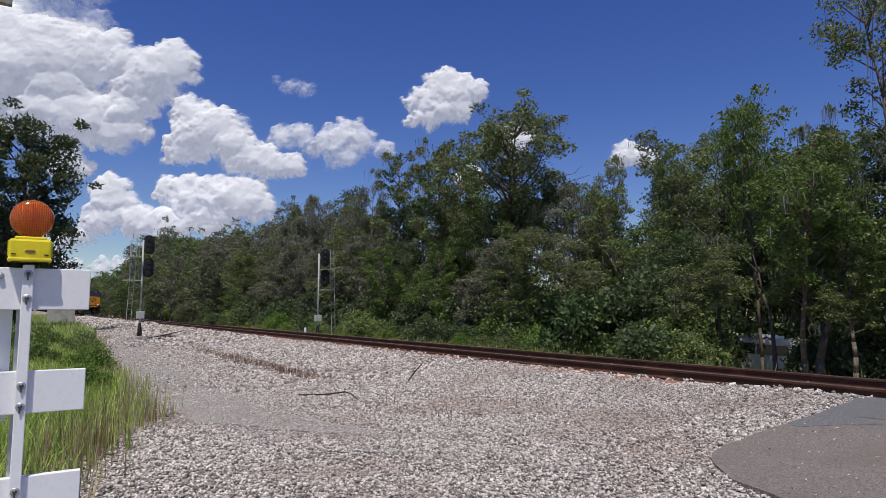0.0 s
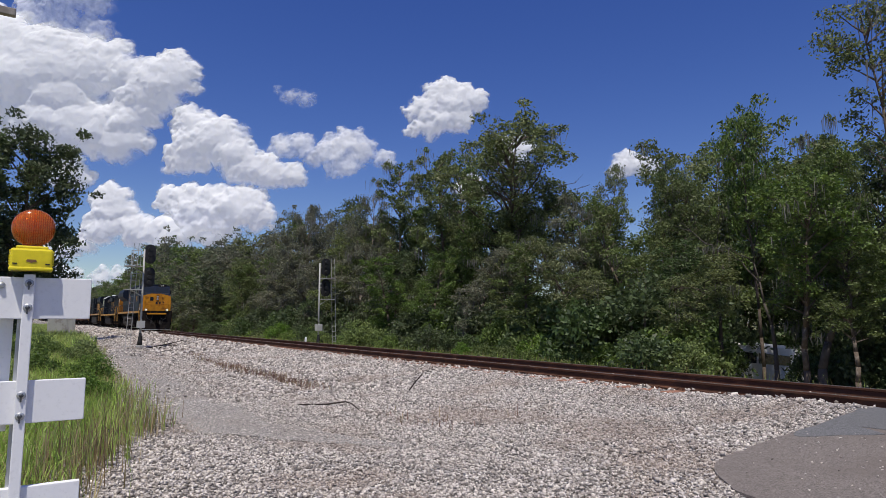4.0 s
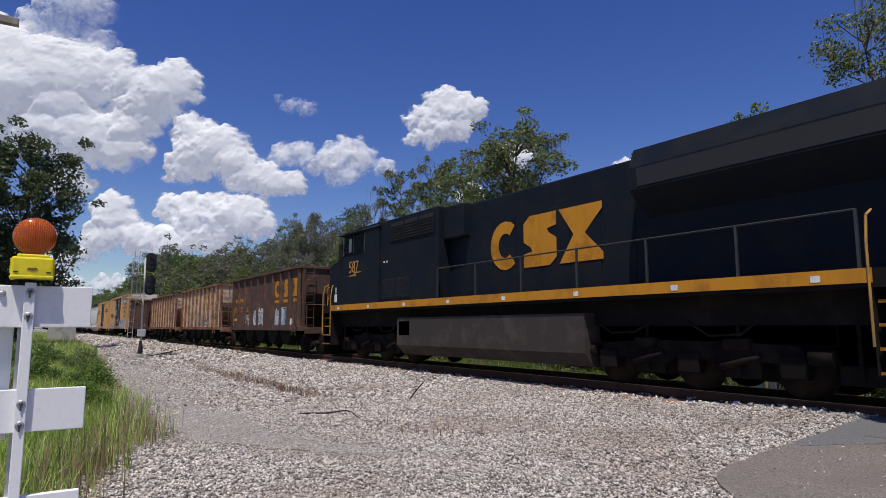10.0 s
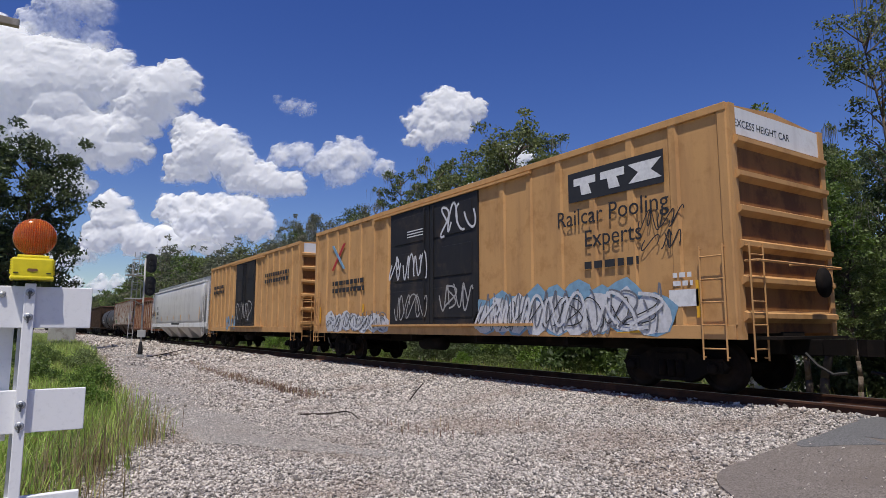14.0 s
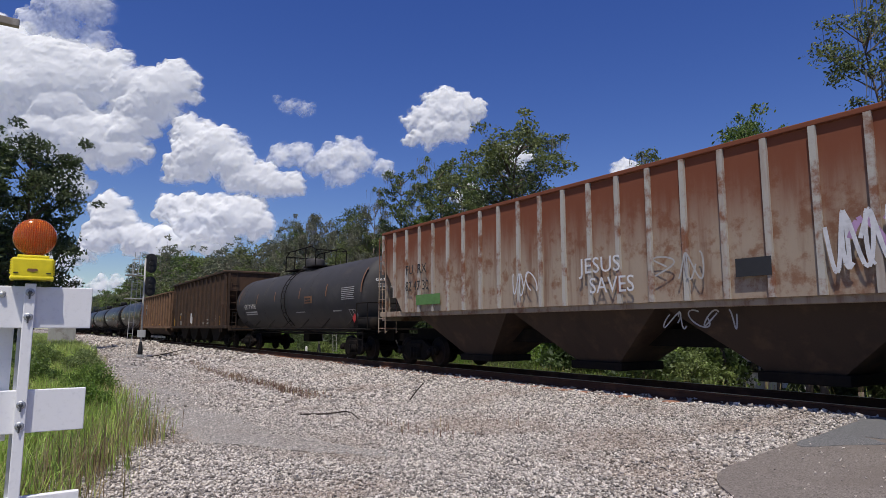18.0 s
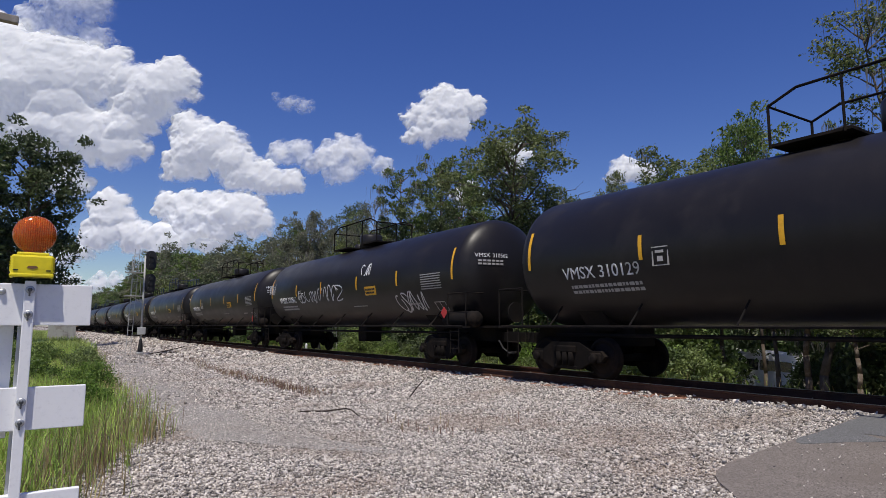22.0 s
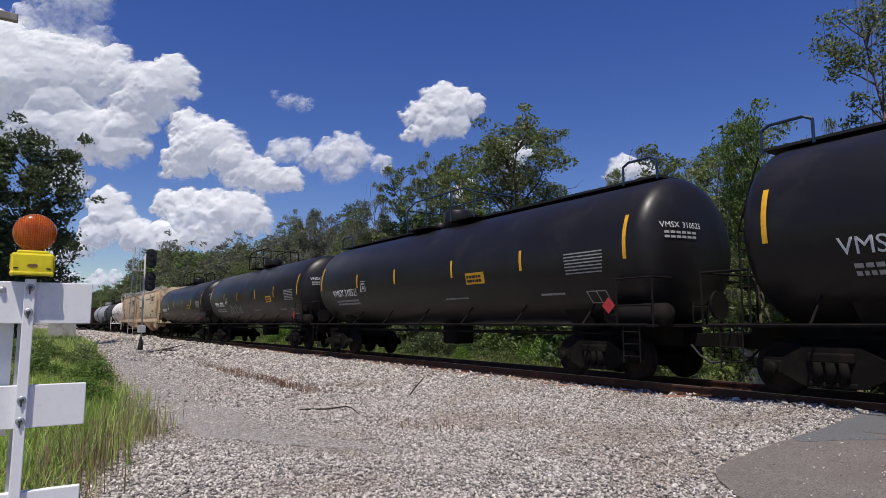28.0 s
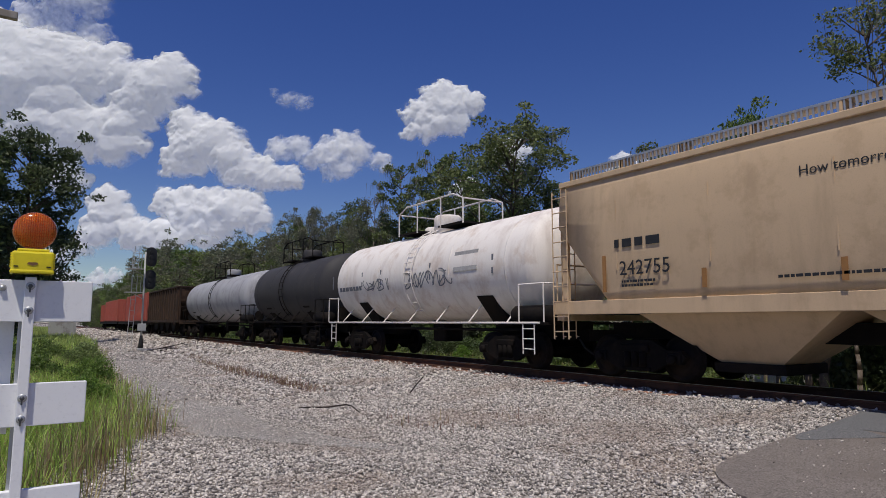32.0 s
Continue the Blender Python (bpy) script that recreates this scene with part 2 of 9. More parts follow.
M_WHITE = paint("white_board_paint", (0.82, 0.82, 0.83), (0.76, 0.76, 0.77), 0.3, (0.55, 0.53, 0.5), 0.12, 0.45, bump=0.03)
M_STENCIL = plain("white_stencil_paint", (0.72, 0.72, 0.72), 0.6)
M_STENCIL_DIM = plain("dull_white_stencil_paint", (0.38, 0.37, 0.36), 0.7)
M_BLACKINK = plain("black_stencil_paint", (0.02, 0.02, 0.022), 0.6)
M_REFLECT = plain("yellow_reflective_tape", (0.80, 0.42, 0.02), 0.35)
M_REFLECT_BROWN = plain("browned_reflective_tape", (0.36, 0.17, 0.05), 0.5)
M_REFLECT_OLD = plain("faded_orange_tape", (0.22, 0.10, 0.045), 0.6)
M_GALV = plain("galvanised_steel", (0.50, 0.51, 0.52), 0.45, 0.7)
M_POSTGREY = paint("light_grey_signal_paint", (0.42, 0.42, 0.40), (0.30, 0.28, 0.26), 0.5, rough=0.6)
M_SIGBLACK = plain("flat_black_signal_paint", (0.012, 0.012, 0.013), 0.6)
M_DARK = plain("deep_black_paint", (0.01, 0.01, 0.01), 0.7)
M_HEADLIGHT = plain("lit_headlight_lens", (1.0, 0.86, 0.62), 0.2, 0.0, 1.2)
M_BARK = paint("grey_brown_bark", (0.11, 0.085, 0.065), (0.18, 0.15, 0.125), 0.6, rough=0.95, scale=2.5, bump=0.5)
M_DEADWOOD = paint("bleached_dead_wood", (0.26, 0.23, 0.20), (0.36, 0.33, 0.30), 0.6, rough=0.95, scale=2)
M_LEAF = foliage("broadleaf_green", (0.10, 0.148, 0.034), (0.15, 0.197, 0.05))
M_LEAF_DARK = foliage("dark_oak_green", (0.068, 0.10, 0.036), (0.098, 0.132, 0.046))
M_LEAF_GREY = foliage("mossy_grey_green", (0.133, 0.148, 0.0864), (0.187, 0.184, 0.119))
M_LEAF_OLIVE = foliage("olive_tree_green", (0.125, 0.162, 0.049), (0.17, 0.20, 0.067))
M_SNAG = paint("weathered_snag_wood", (0.085, 0.073, 0.063), (0.055, 0.047, 0.04), 0.6, rough=0.95, scale=2)
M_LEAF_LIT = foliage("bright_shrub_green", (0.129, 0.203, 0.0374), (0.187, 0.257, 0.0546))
M_GRASS = foliage("summer_grass", (0.28, 0.40, 0.078), (0.43, 0.51, 0.13))
M_GRASS_DRY = foliage("dry_grass", (0.3, 0.235, 0.115), (0.4, 0.32, 0.17))
M_RUSTTOP = paint("rusty_red_over_grey_paint", (0.34, 0.27, 0.205), (0.22, 0.12, 0.075), 0.55, (0.155, 0.072, 0.042), 0.8, 0.75, 0.0, 1.7, 10, band=(2.3, 3.9, (0.185, 0.062, 0.033)))
M_RUSTRIB = paint("grey_rib_with_rust", (0.42, 0.40, 0.36), (0.22, 0.10, 0.06), 0.6, (0.20, 0.09, 0.05), 0.5, 0.75, 0.0, 1.2, 9)
M_SPRAYWHITE = plain("white_spray_paint", (0.62, 0.62, 0.64), 0.6)
M_SPRAYBLUE = plain("pale_blue_spray_paint", (0.20, 0.36, 0.50), 0.6)
M_SPRAYGREY = plain("grey_outline_spray", (0.16, 0.165, 0.19), 0.6)
M_REDBOX = paint("faded_red_container_paint", (0.42, 0.10, 0.07), (0.34, 0.10, 0.075), 0.5, (0.2, 0.08, 0.06), 0.4, 0.6)
# ---- small modelling tools ----
def box(bm, x0, x1, y0, y1, z0, z1, bevel=0.0):
    (x0, x1), (y0, y1), (z0, z1) = sorted((x0, x1)), sorted((y0, y1)), sorted((z0, z1))
    v = [bm.verts.new(p) for p in ((x0, y0, z0), (x1, y0, z0), (x1, y1, z0), (x0, y1, z0), (x0, y0, z1), (x1, y0, z1), (x1, y1, z1), (x0, y1, z1))]
    fs = [bm.faces.new([v[i] for i in q]) for q in ((3, 2, 1, 0), (4, 5, 6, 7), (0, 1, 5, 4), (1, 2, 6, 5), (2, 3, 7, 6), (3, 0, 4, 7))]
    if bevel:
        edges = list({e for f in fs for e in f.edges})
        bmesh.ops.bevel(bm, geom=edges, offset=bevel, segments=2, affect="EDGES", profile=0.5)
    return bm


def prism(bm, pts, axis, a, b):
    """A polygon extruded along one axis from a to b. pts are pairs in the other two axes, in x, y, z order."""
    def put(p, d):
        return {"x": (d, p[0], p[1]), "y": (p[0], d, p[1]), "z": (p[0], p[1], d)}[axis]
    va, vb = [bm.verts.new(put(p, a)) for p in pts], [bm.verts.new(put(p, b)) for p in pts]
    n = len(pts)
    bm.faces.new(va[::-1]), bm.faces.new(vb)
    for i in range(n):
        bm.faces.new((va[i], va[(i + 1) % n], vb[(i + 1) % n], vb[i]))
    bmesh.ops.recalc_face_normals(bm, faces=bm.faces[:])
    return bm


def rod(bm, p, q, r, seg=8, r2=None):
    p, q = Vector(p), Vector(q)
    r2 = r if r2 is None else r2
    w = (q - p).normalized()
    u = w.orthogonal().normalized()
    s = w.cross(u)
    ra = [bm.verts.new(p + (u * math.cos(k * math.tau / seg) + s * math.sin(k * math.tau / seg)) * r) for k in range(seg)]
    rb = [bm.verts.new(q + (u * math.cos(k * math.tau / seg) + s * math.sin(k * math.tau / seg)) * r2) for k in range(seg)]
    for k in range(seg):
        f = bm.faces.new((ra[k], ra[(k + 1) % seg], rb[(k + 1) % seg], rb[k]))
        f.smooth = seg > 6
    bm.faces.new(ra[::-1]), bm.faces.new(rb)
    return bm


def pipe(bm, pts, r, seg=6):
    for p, q in zip(pts, pts[1:]):
        rod(bm, p, q, r, seg)
    return bm


def lathe(bm, prof, axis, seg=32, centre=(0, 0, 0)):
    """prof: pairs (distance along the axis, radius)."""
    rings = []
    c = Vector(centre)
    for d, r in prof:
        ring = []
        for k in range(seg):
            a = k * math.tau / seg
            ca, sa = math.cos(a) * r, math.sin(a) * r
            ring.append(bm.verts.new(c + Vector({"x": (d, ca, sa), "y": (ca, d, sa), "z": (ca, sa, d)}[axis])))
        rings.append(ring)
    for ra, rb in zip(rings, rings[1:]):
        for k in range(seg):
            bm.faces.new((ra[k], ra[(k + 1) % seg], rb[(k + 1) % seg], rb[k])).smooth = True
    bm.faces.new(rings[0][::-1]), bm.faces.new(rings[-1])
    bmesh.ops.recalc_face_normals(bm, faces=bm.faces[:])
    return bm


def B():
    return bmesh.new()


def mesh_of(name, bm, material):
    me = bpy.data.meshes.new(name)
    bm.to_mesh(me)
    bm.free()
    for m in (material if isinstance(material, (list, tuple)) else (material,)):
        me.materials.append(m)
    return me


def part(name, bm, material, parent, label=""):
    ob = new(name, mesh_of(name, bm, material))
    ob.parent = parent
    return tagged(ob, label) if label else ob


def shared(name, me, parent, m=None, label=""):
    ob = new(name, me)
    ob.parent = parent
    if m is not None:
        ob.matrix_basis = m
    return tagged(ob, label) if label else ob


def thing(name, label, category, group="", at=None, kind=""):
    ob = new(name)
    ob.empty_display_size = 0.2
    if at is not None:
        ob.matrix_basis = at
    return tagged(ob, label, category, group, kind)


def fast_mesh(name, verts, faces, mats, index=None, smooth=False):
    """A mesh from numpy arrays; all faces have the same number of corners."""
    me = bpy.data.meshes.new(name)
    n, k = faces.shape
    me.vertices.add(len(verts))
    me.vertices.foreach_set("co", np.asarray(verts, np.float32).ravel())
    me.loops.add(n * k)
    me.loops.foreach_set("vertex_index", faces.astype(np.int32).ravel())
    me.polygons.add(n)
    me.polygons.foreach_set("loop_start", np.arange(0, n * k, k, dtype=np.int32))
    for m in mats:
        me.materials.append(m)
    if index is not None:
        me.polygons.foreach_set("material_index", index.astype(np.int32))
    if smooth:
        me.polygons.foreach_set("use_smooth", np.ones(n, bool))
    me.update(calc_edges=True)
    return me


def letters(text, size, material, parent, at, name="lettering", stretch=1.0, label="", align="LEFT"):
    """Flat lettering on the near side of a car: at = x, y, z of its start; it reads along +y to -y."""
    cu = bpy.data.curves.new(name, "FONT")
    cu.body, cu.size, cu.extrude, cu.align_x = text, size, 0.002, align
    cu.resolution_u = 3
    cu.materials.append(material)
    ob = new(name, cu)
    ob.parent = parent
    ob.matrix_basis = Matrix.Translation(at) @ Matrix(((0, 0, -1, 0), (-1, 0, 0, 0), (0, 1, 0, 0), (0, 0, 0, 1))) @ Matrix.Diagonal((stretch, 1, 1, 1))
    return tagged(ob, label) if label else ob
# ---- ground, ballast, track ----
TRACK = 11.32          # x of the track's centre line
GAUGE = 0.7175
rng = np.random.default_rng(7)


def ground_z(x, y):
    """Height of the ground: level yard, ballast shoulder up to the ties, ditch beyond the track."""
    x, y = np.asarray(x, float), np.asarray(y, float)
    z = np.interp(x, [-400, -30, -6, 0.5, 3, 6.2, 8.9, 9.75, 10.0, 12.6, 12.9, 14.2, 16.5, 20, 25, 30, 400],
                  [-1.2, -0.9, -0.55, -0.48, -0.50, -0.48, -0.34, -0.235, -0.215, -0.215, -0.235, -0.6, -0.85, -0.95, -1.8, -2.3, -2.3])
    bump = 0.022 * np.sin(x * 1.3 + 0.7 * np.sin(y * 0.5)) * np.cos(y * 0.8 + x * 0.3) + 0.012 * np.sin(x * 3.1 + y * 2.3)
    ramp = 0.085 * np.interp(x, [8.8, 10.3, 10.5, 10.9], [0, 1, 1, 0]) * np.clip((7.6 - y) / 2.2, 0, 1)
    return z + ramp + bump * np.clip((9.3 - x) / 2, 0, 1) * np.clip((x + 40) / 30, 0, 1)


def grid_sheet(name, xs, ys, material, lift=0.0):
    gx, gy = np.meshgrid(xs, ys)
    v = np.stack([gx.ravel(), gy.ravel(), ground_z(gx, gy).ravel() + lift], 1)
    nx, ny = len(xs), len(ys)
    i = (np.arange(ny - 1)[:, None] * nx + np.arange(nx - 1)).ravel()
    return fast_mesh(name, v, np.stack([i, i + 1, i + nx + 1, i + nx], 1), [material], smooth=True)


def soil_edge(y):
    """x where the grass verge gives way to the gravel."""
    return np.interp(y, [-50, 3, 5, 7, 8.4, 9.5, 10.5, 12, 15.5, 22.7, 40, 60, 120, 400], [-0.6, -0.3, 0.15, 0.55, 0.9, 1.45, 1.75, 1.9, 2.1, 2.35, 3.5, 4.1, 4.4, 4.4])


xs = np.unique(np.concatenate([np.linspace(-2500, -40, 8), np.linspace(-40, -3, 14), np.linspace(-3, 14.5, 90), np.linspace(14.5, 40, 14), np.linspace(40, 2600, 8)]))
ys = np.unique(np.concatenate([np.linspace(-2500, -60, 10), np.linspace(-60, 0, 40), np.linspace(0, 45, 160), np.linspace(45, 200, 50), np.linspace(200, 3500, 14)]))
ground = new("ground", grid_sheet("ground", xs, ys, M_BALLAST))
tagged(ground, "pale crushed limestone ballast beside the railway track", "ground", kind="structure")

# weedy soil of the verge and of the woods' floor, laid on the ballast
ys2 = np.concatenate([np.linspace(-60, 45, 120), np.linspace(46, 420, 60)])
for nm, inner, outer, lab in (("verge", None, -420, "weedy grass verge beside the gravel"), ("woodland_floor", 14.6, 420, "shaded leaf-strewn soil under the trees")):
    cols = np.concatenate([[0, 0.0008, 0.002, 0.004, 0.008], np.linspace(0.02, 1, 7) ** 2])
    cols = np.sort(cols)
    gy = np.repeat(ys2[:, None], 12, 1)
    edge = soil_edge(ys2) - 0.5 + 0.25 * np.sin(ys2 * 2.1) + 0.15 * np.sin(ys2 * 5.3) if inner is None else inner + 0.3 * np.sin(ys2)
    gx = edge[:, None] + (outer - edge[:, None]) * cols
    v = np.stack([gx.ravel(), gy.ravel(), ground_z(gx, gy).ravel() + 0.004 + 0.06 * np.clip(np.abs(gx - edge[:, None]).ravel() / 0.3, 0, 1)], 1)
    i = (np.arange(len(ys2) - 1)[:, None] * 12 + np.arange(11)).ravel()
    ob = new(nm, fast_mesh(nm, v, np.stack([i, i + 1, i + 13, i + 12], 1), [M_SOIL], smooth=True))
    tagged(ob, lab, "ground", kind="structure")

# dirt track worn through the gravel
def lane_mid(y):
    return np.interp(y, [7.0, 8.2, 10, 12, 15, 22, 40, 62, 80], [4.6, 3.7, 2.85, 2.72, 2.85, 3.2, 4.75, 5.3, 6.0])


def lane_half(y):
    return np.interp(y, [7.0, 8.2, 10, 12, 15, 22, 40, 62], [0.0, 0.26, 0.55, 0.68, 0.70, 0.75, 0.6, 0.5])


yy = 7.4 + 62.6 * np.linspace(0, 1, 240) ** 1.8
mid = lane_mid(yy)
half = lane_half(yy)
cols = np.linspace(-1, 1, 9)
wob = 1 + (0.12 * np.sin(yy * 1.7) + 0.1 * np.sin(yy * 4.1 + 1) + 0.09 * np.sin(yy * 11.3) + 0.07 * np.sin(yy * 23.9 + 2))[:, None] * np.where(cols > 0, 1.0, -0.8)
gx = mid[:, None] + half[:, None] * cols * wob
gy = np.repeat(yy[:, None], 9, 1)
v = np.stack([gx.ravel(), gy.ravel(), ground_z(gx, gy).ravel() + 0.012], 1)
i = (np.arange(239)[:, None] * 9 + np.arange(8)).ravel()
ob = tagged(new("dirt_lane", fast_mesh("dirt_lane", v, np.stack([i, i + 1, i + 10, i + 9], 1), [M_DUST], smooth=True)),
            "grey packed stone dust lane worn into the gravel", "road", kind="structure")


# loose stones of the ballast
def stones(count, area, size, seed, strewn=False):
    """Irregular eight-sided chips strewn over the area x0, x1, y0, y1, denser near the camera."""
    g = np.random.default_rng(seed)
    x0, x1, y0, y1 = area
    x, y = g.uniform(x0, x1, count), g.uniform(y0, y1, count)
    worn = np.abs(x - lane_mid(y)) / np.maximum(lane_half(y), 0.02)
    fine = np.clip(1 - (np.abs(x - lane_mid(y)) - lane_half(y)) / 1.6, 0, 1) * np.clip((y - 6.5) / 2, 0, 1)
    keep = (x * 0.56 + y * 0.83 > 4.4) & (x > soil_edge(y) + g.uniform(-0.4, 0.6, count)) & (g.random(count) < np.clip(0.42 + 0.60 * worn ** 2.5 + 0.14 * np.sin(x * 4 + y * 1.3), 0.08, 1)) & (on_road(x, y) == strewn)
    x, y, fine = x[keep], y[keep], fine[keep]
    n = len(x)
    lie = np.interp(x, ROAD_X, ROAD_Z) if strewn else ground_z(x, y)
    turn = np.radians(np.arange(6) * 60)
    base = np.stack([1.12 * np.cos(turn), 1.12 * np.sin(turn), np.tile((0.75, -0.85), 3)], 1)
    s = g.uniform(0.55, 1.25, (n, 1)) * size * (1 - 0.42 * fine[:, None])
    v = base[None] * (s[:, None] * g.uniform(0.6, 1.2, (n, 6, 1))) * np.stack([g.uniform(0.8, 1.55, n), g.uniform(0.65, 1.15, n), g.uniform(0.5, 0.95, n)], 1)[:, None]
    v += g.normal(0, 0.26 * size, v.shape)
    a, t = g.uniform(0, math.tau, n), g.normal(0, 0.35, n)
    ca, sa, ct, st = np.cos(a), np.sin(a), np.cos(t), np.sin(t)
    vx, vz = v[..., 0] * ct[:, None] - v[..., 2] * st[:, None], v[..., 0] * st[:, None] + v[..., 2] * ct[:, None]
    vx, vy = vx * ca[:, None] - v[..., 1] * sa[:, None], vx * sa[:, None] + v[..., 1] * ca[:, None]
    z = lie + g.uniform(0.4 if strewn else -0.7, 0.8 if strewn else 1.3, n) * s[:, 0] * 0.9
    pts = np.stack([vx + x[:, None], vy + y[:, None], vz + z[:, None]], -1).reshape(-1, 3)
    tri = np.array([(0, 2, 4), (5, 3, 1), (0, 1, 2), (1, 3, 2), (2, 3, 4), (3, 5, 4), (4, 5, 0), (5, 1, 0)])
    return pts, (tri[None] + 6 * np.arange(n)[:, None, None]).reshape(-1, 3)


ROAD_EDGE = ((5.1, -9.0), (5.3, 1.2), (5.63, 3.3), (5.93, 3.84), (6.36, 4.24), (6.98, 4.48), (8.2, 4.55), (9.15, 4.50), (10.0, 4.40), (10.50, 4.32), (10.50, -9.0))

ROAD_X = (5, 7, 8, 9, 9.75, 10.1, 10.5)
ROAD_Z = (-0.455, -0.425, -0.365, -0.29, -0.175, -0.135, -0.12)


def on_road(x, y):
    """Inside the asphalt of the crossing road."""
    inside = np.zeros(np.shape(x), bool)
    n = len(ROAD_EDGE)
    for k in range(n):
        (ax, ay), (bx, by) = ROAD_EDGE[k], ROAD_EDGE[(k + 1) % n]
        hit = ((ay > y) != (by > y)) & (x < (bx - ax) * (y - ay) / (by - ay + 1e-9) + ax)
        inside ^= hit
    return inside


batches = [stones(700, (5.3, 9.0, 3.6, 5.6), 0.028, 16), stones(84000, (0.2, 10.45, 2.2, 8), 0.0155, 11), stones(56000, (0.2, 10.45, 8, 13.2), 0.0195, 19), stones(7000, (3.0, 10.0, 60, 140), 0.13, 20), stones(26000, (1.6, 5.0, 7, 24), 0.016, 17), stones(52000, (0.8, 10.1, 13, 30), 0.032, 12), stones(11000, (2.0, 10.1, 30, 60), 0.07, 13),
           stones(130, (5.4, 9.0, 2.6, 4.6), 0.011, 18, True), stones(6000, (10.1, 12.7, 3, 26), 0.036, 14), stones(3000, (12.6, 14.2, 0, 30), 0.04, 15)]
pts, tris, base = [], [], 0
for p, t in batches:
    pts.append(p), tris.append(t + base)
    base += len(p)
tagged(new("loose_ballast", fast_mesh("loose_ballast", np.concatenate(pts), np.concatenate(tris), [M_STONE])),
       "loose pale limestone chips lying over the gravel yard", "gravel", kind="stuff")

# ---- crossing road: rounded asphalt edge rising to the rails ----
def road_z(x):
    return float(np.interp(x, ROAD_X, ROAD_Z))


def road_slab(name, outline, material, lab, lift, step=0.35):
    """A slab over the outline, cut into strips across so that it follows the rise to the rails."""
    bm = B()
    bm.faces.new([bm.verts.new((x, y, 0)) for x, y in outline])
    x = 5.5
    while x < 10.4:
        bmesh.ops.bisect_plane(bm, geom=bm.verts[:] + bm.edges[:] + bm.faces[:], plane_co=(x, 0, 0), plane_no=(1, 0, 0))
        x += step
    rim = [e for e in bm.edges if e.is_boundary]
    out = bmesh.ops.extrude_edge_only(bm, edges=rim)
    low = {v for v in out["geom"] if isinstance(v, bmesh.types.BMVert)}
    for v in bm.verts:
        v.co.z = road_z(v.co.x) + lift - (0.3 if v in low else 0)
    bmesh.ops.recalc_face_normals(bm, faces=bm.faces[:])
    return tagged(new(name, mesh_of(name, bm, material)), lab, "road", kind="structure")


def smooth_outline(pts, n=6):
    out = []
    k = len(pts)
    for i in range(k):
        p0, p1, p2, p3 = (Vector(pts[(i + j - 1) % k]) for j in range(4))
        for s in range(n):
            t = s / n
            q = 0.5 * ((2 * p1) + (-p0 + p2) * t + (2 * p0 - 5 * p1 + 4 * p2 - p3) * t * t + (-p0 + 3 * p1 - 3 * p2 + p3) * t ** 3)
            j = 0.03 * noise.noise(Vector((q.x * 3, q.y * 3, 0)))
            out.append((q.x + j, q.y + j))
    return out


road_slab("road", smooth_outline(ROAD_EDGE), M_ASPHALT, "worn brownish asphalt of the crossing road with a rounded edge", 0.0)
road_slab("pavement", smooth_outline(((8.4, 4.38), (8.6, 4.52), (9.15, 4.47), (10.0, 4.37), (10.46, 4.30), (10.47, -8.9), (9.5, -8.9), (9.35, 3.0), (9.1, 3.66), (8.68, 4.12)), 3), M_ASPHALT_NEW,
          "smoother grey asphalt patch leading up to the rails", 0.006)

# ---- track: rails on ties with plates ----
track = thing("railway_track", "single railway track with rusty rails on wooden ties", "railway track", kind="structure")
RAIL_PROF = ((-0.070, -0.172), (0.070, -0.172), (0.070, -0.160), (0.012, -0.140), (0.010, -0.045), (0.036, -0.036), (0.036, -0.006), (0.030, 0.0),
             (-0.030, 0.0), (-0.036, -0.006), (-0.036, -0.036), (-0.010, -0.045), (-0.012, -0.140), (-0.070, -0.160))
for side in (-1, 1):
    bm = prism(B(), [(TRACK + side * GAUGE + p[0], p[1] - 0.004) for p in RAIL_PROF], "y", -700, 1100)
    part("rail", bm, M_RAIL, track)
    bm = box(B(), TRACK + side * GAUGE - 0.026, TRACK + side * GAUGE + 0.026, -700, 1100, -0.004, 0.0)
    part("rail_head", bm, M_RAILTOP, track, "polished running surface")
tie_me = mesh_of("tie", box(B(), -1.3, 1.3, -0.115, 0.115, -0.36, -0.185, 0.012), M_TIEDUST)
plate_bm = B()
for side in (-1, 1):
    box(plate_bm, side * GAUGE - 0.17, side * GAUGE + 0.17, -0.09, 0.09, -0.186, -0.170)
    for dx in (-0.11, 0.11):
        for dy in (-0.05, 0.05):
            box(plate_bm, side * GAUGE + dx - 0.015, side * GAUGE + dx + 0.015, dy - 0.015, dy + 0.015, -0.170, -0.148)
plate_me = mesh_of("tie_plate", plate_bm, M_RAIL)
for k in range(140):
    yk = -8 + k * 0.54
    m = Matrix.Translation((TRACK + random.uniform(-0.04, 0.04), yk, random.uniform(-0.006, 0.004))) @ pose(0, 0, 0, 0, 0, random.uniform(-1.2, 1.2))
    tie = shared("tie", tie_me, track, m)
    shared("tie_plate", plate_me, tie)
bm = B()
for k in range(220):
    yk = -8 + (140 + k) * 0.54
    box(bm, TRACK - 1.3, TRACK + 1.3, yk - 0.115, yk + 0.115, -0.36, -0.187)
tagged(part("distant_ties", bm, M_TIEDUST, track), kind="stuff")
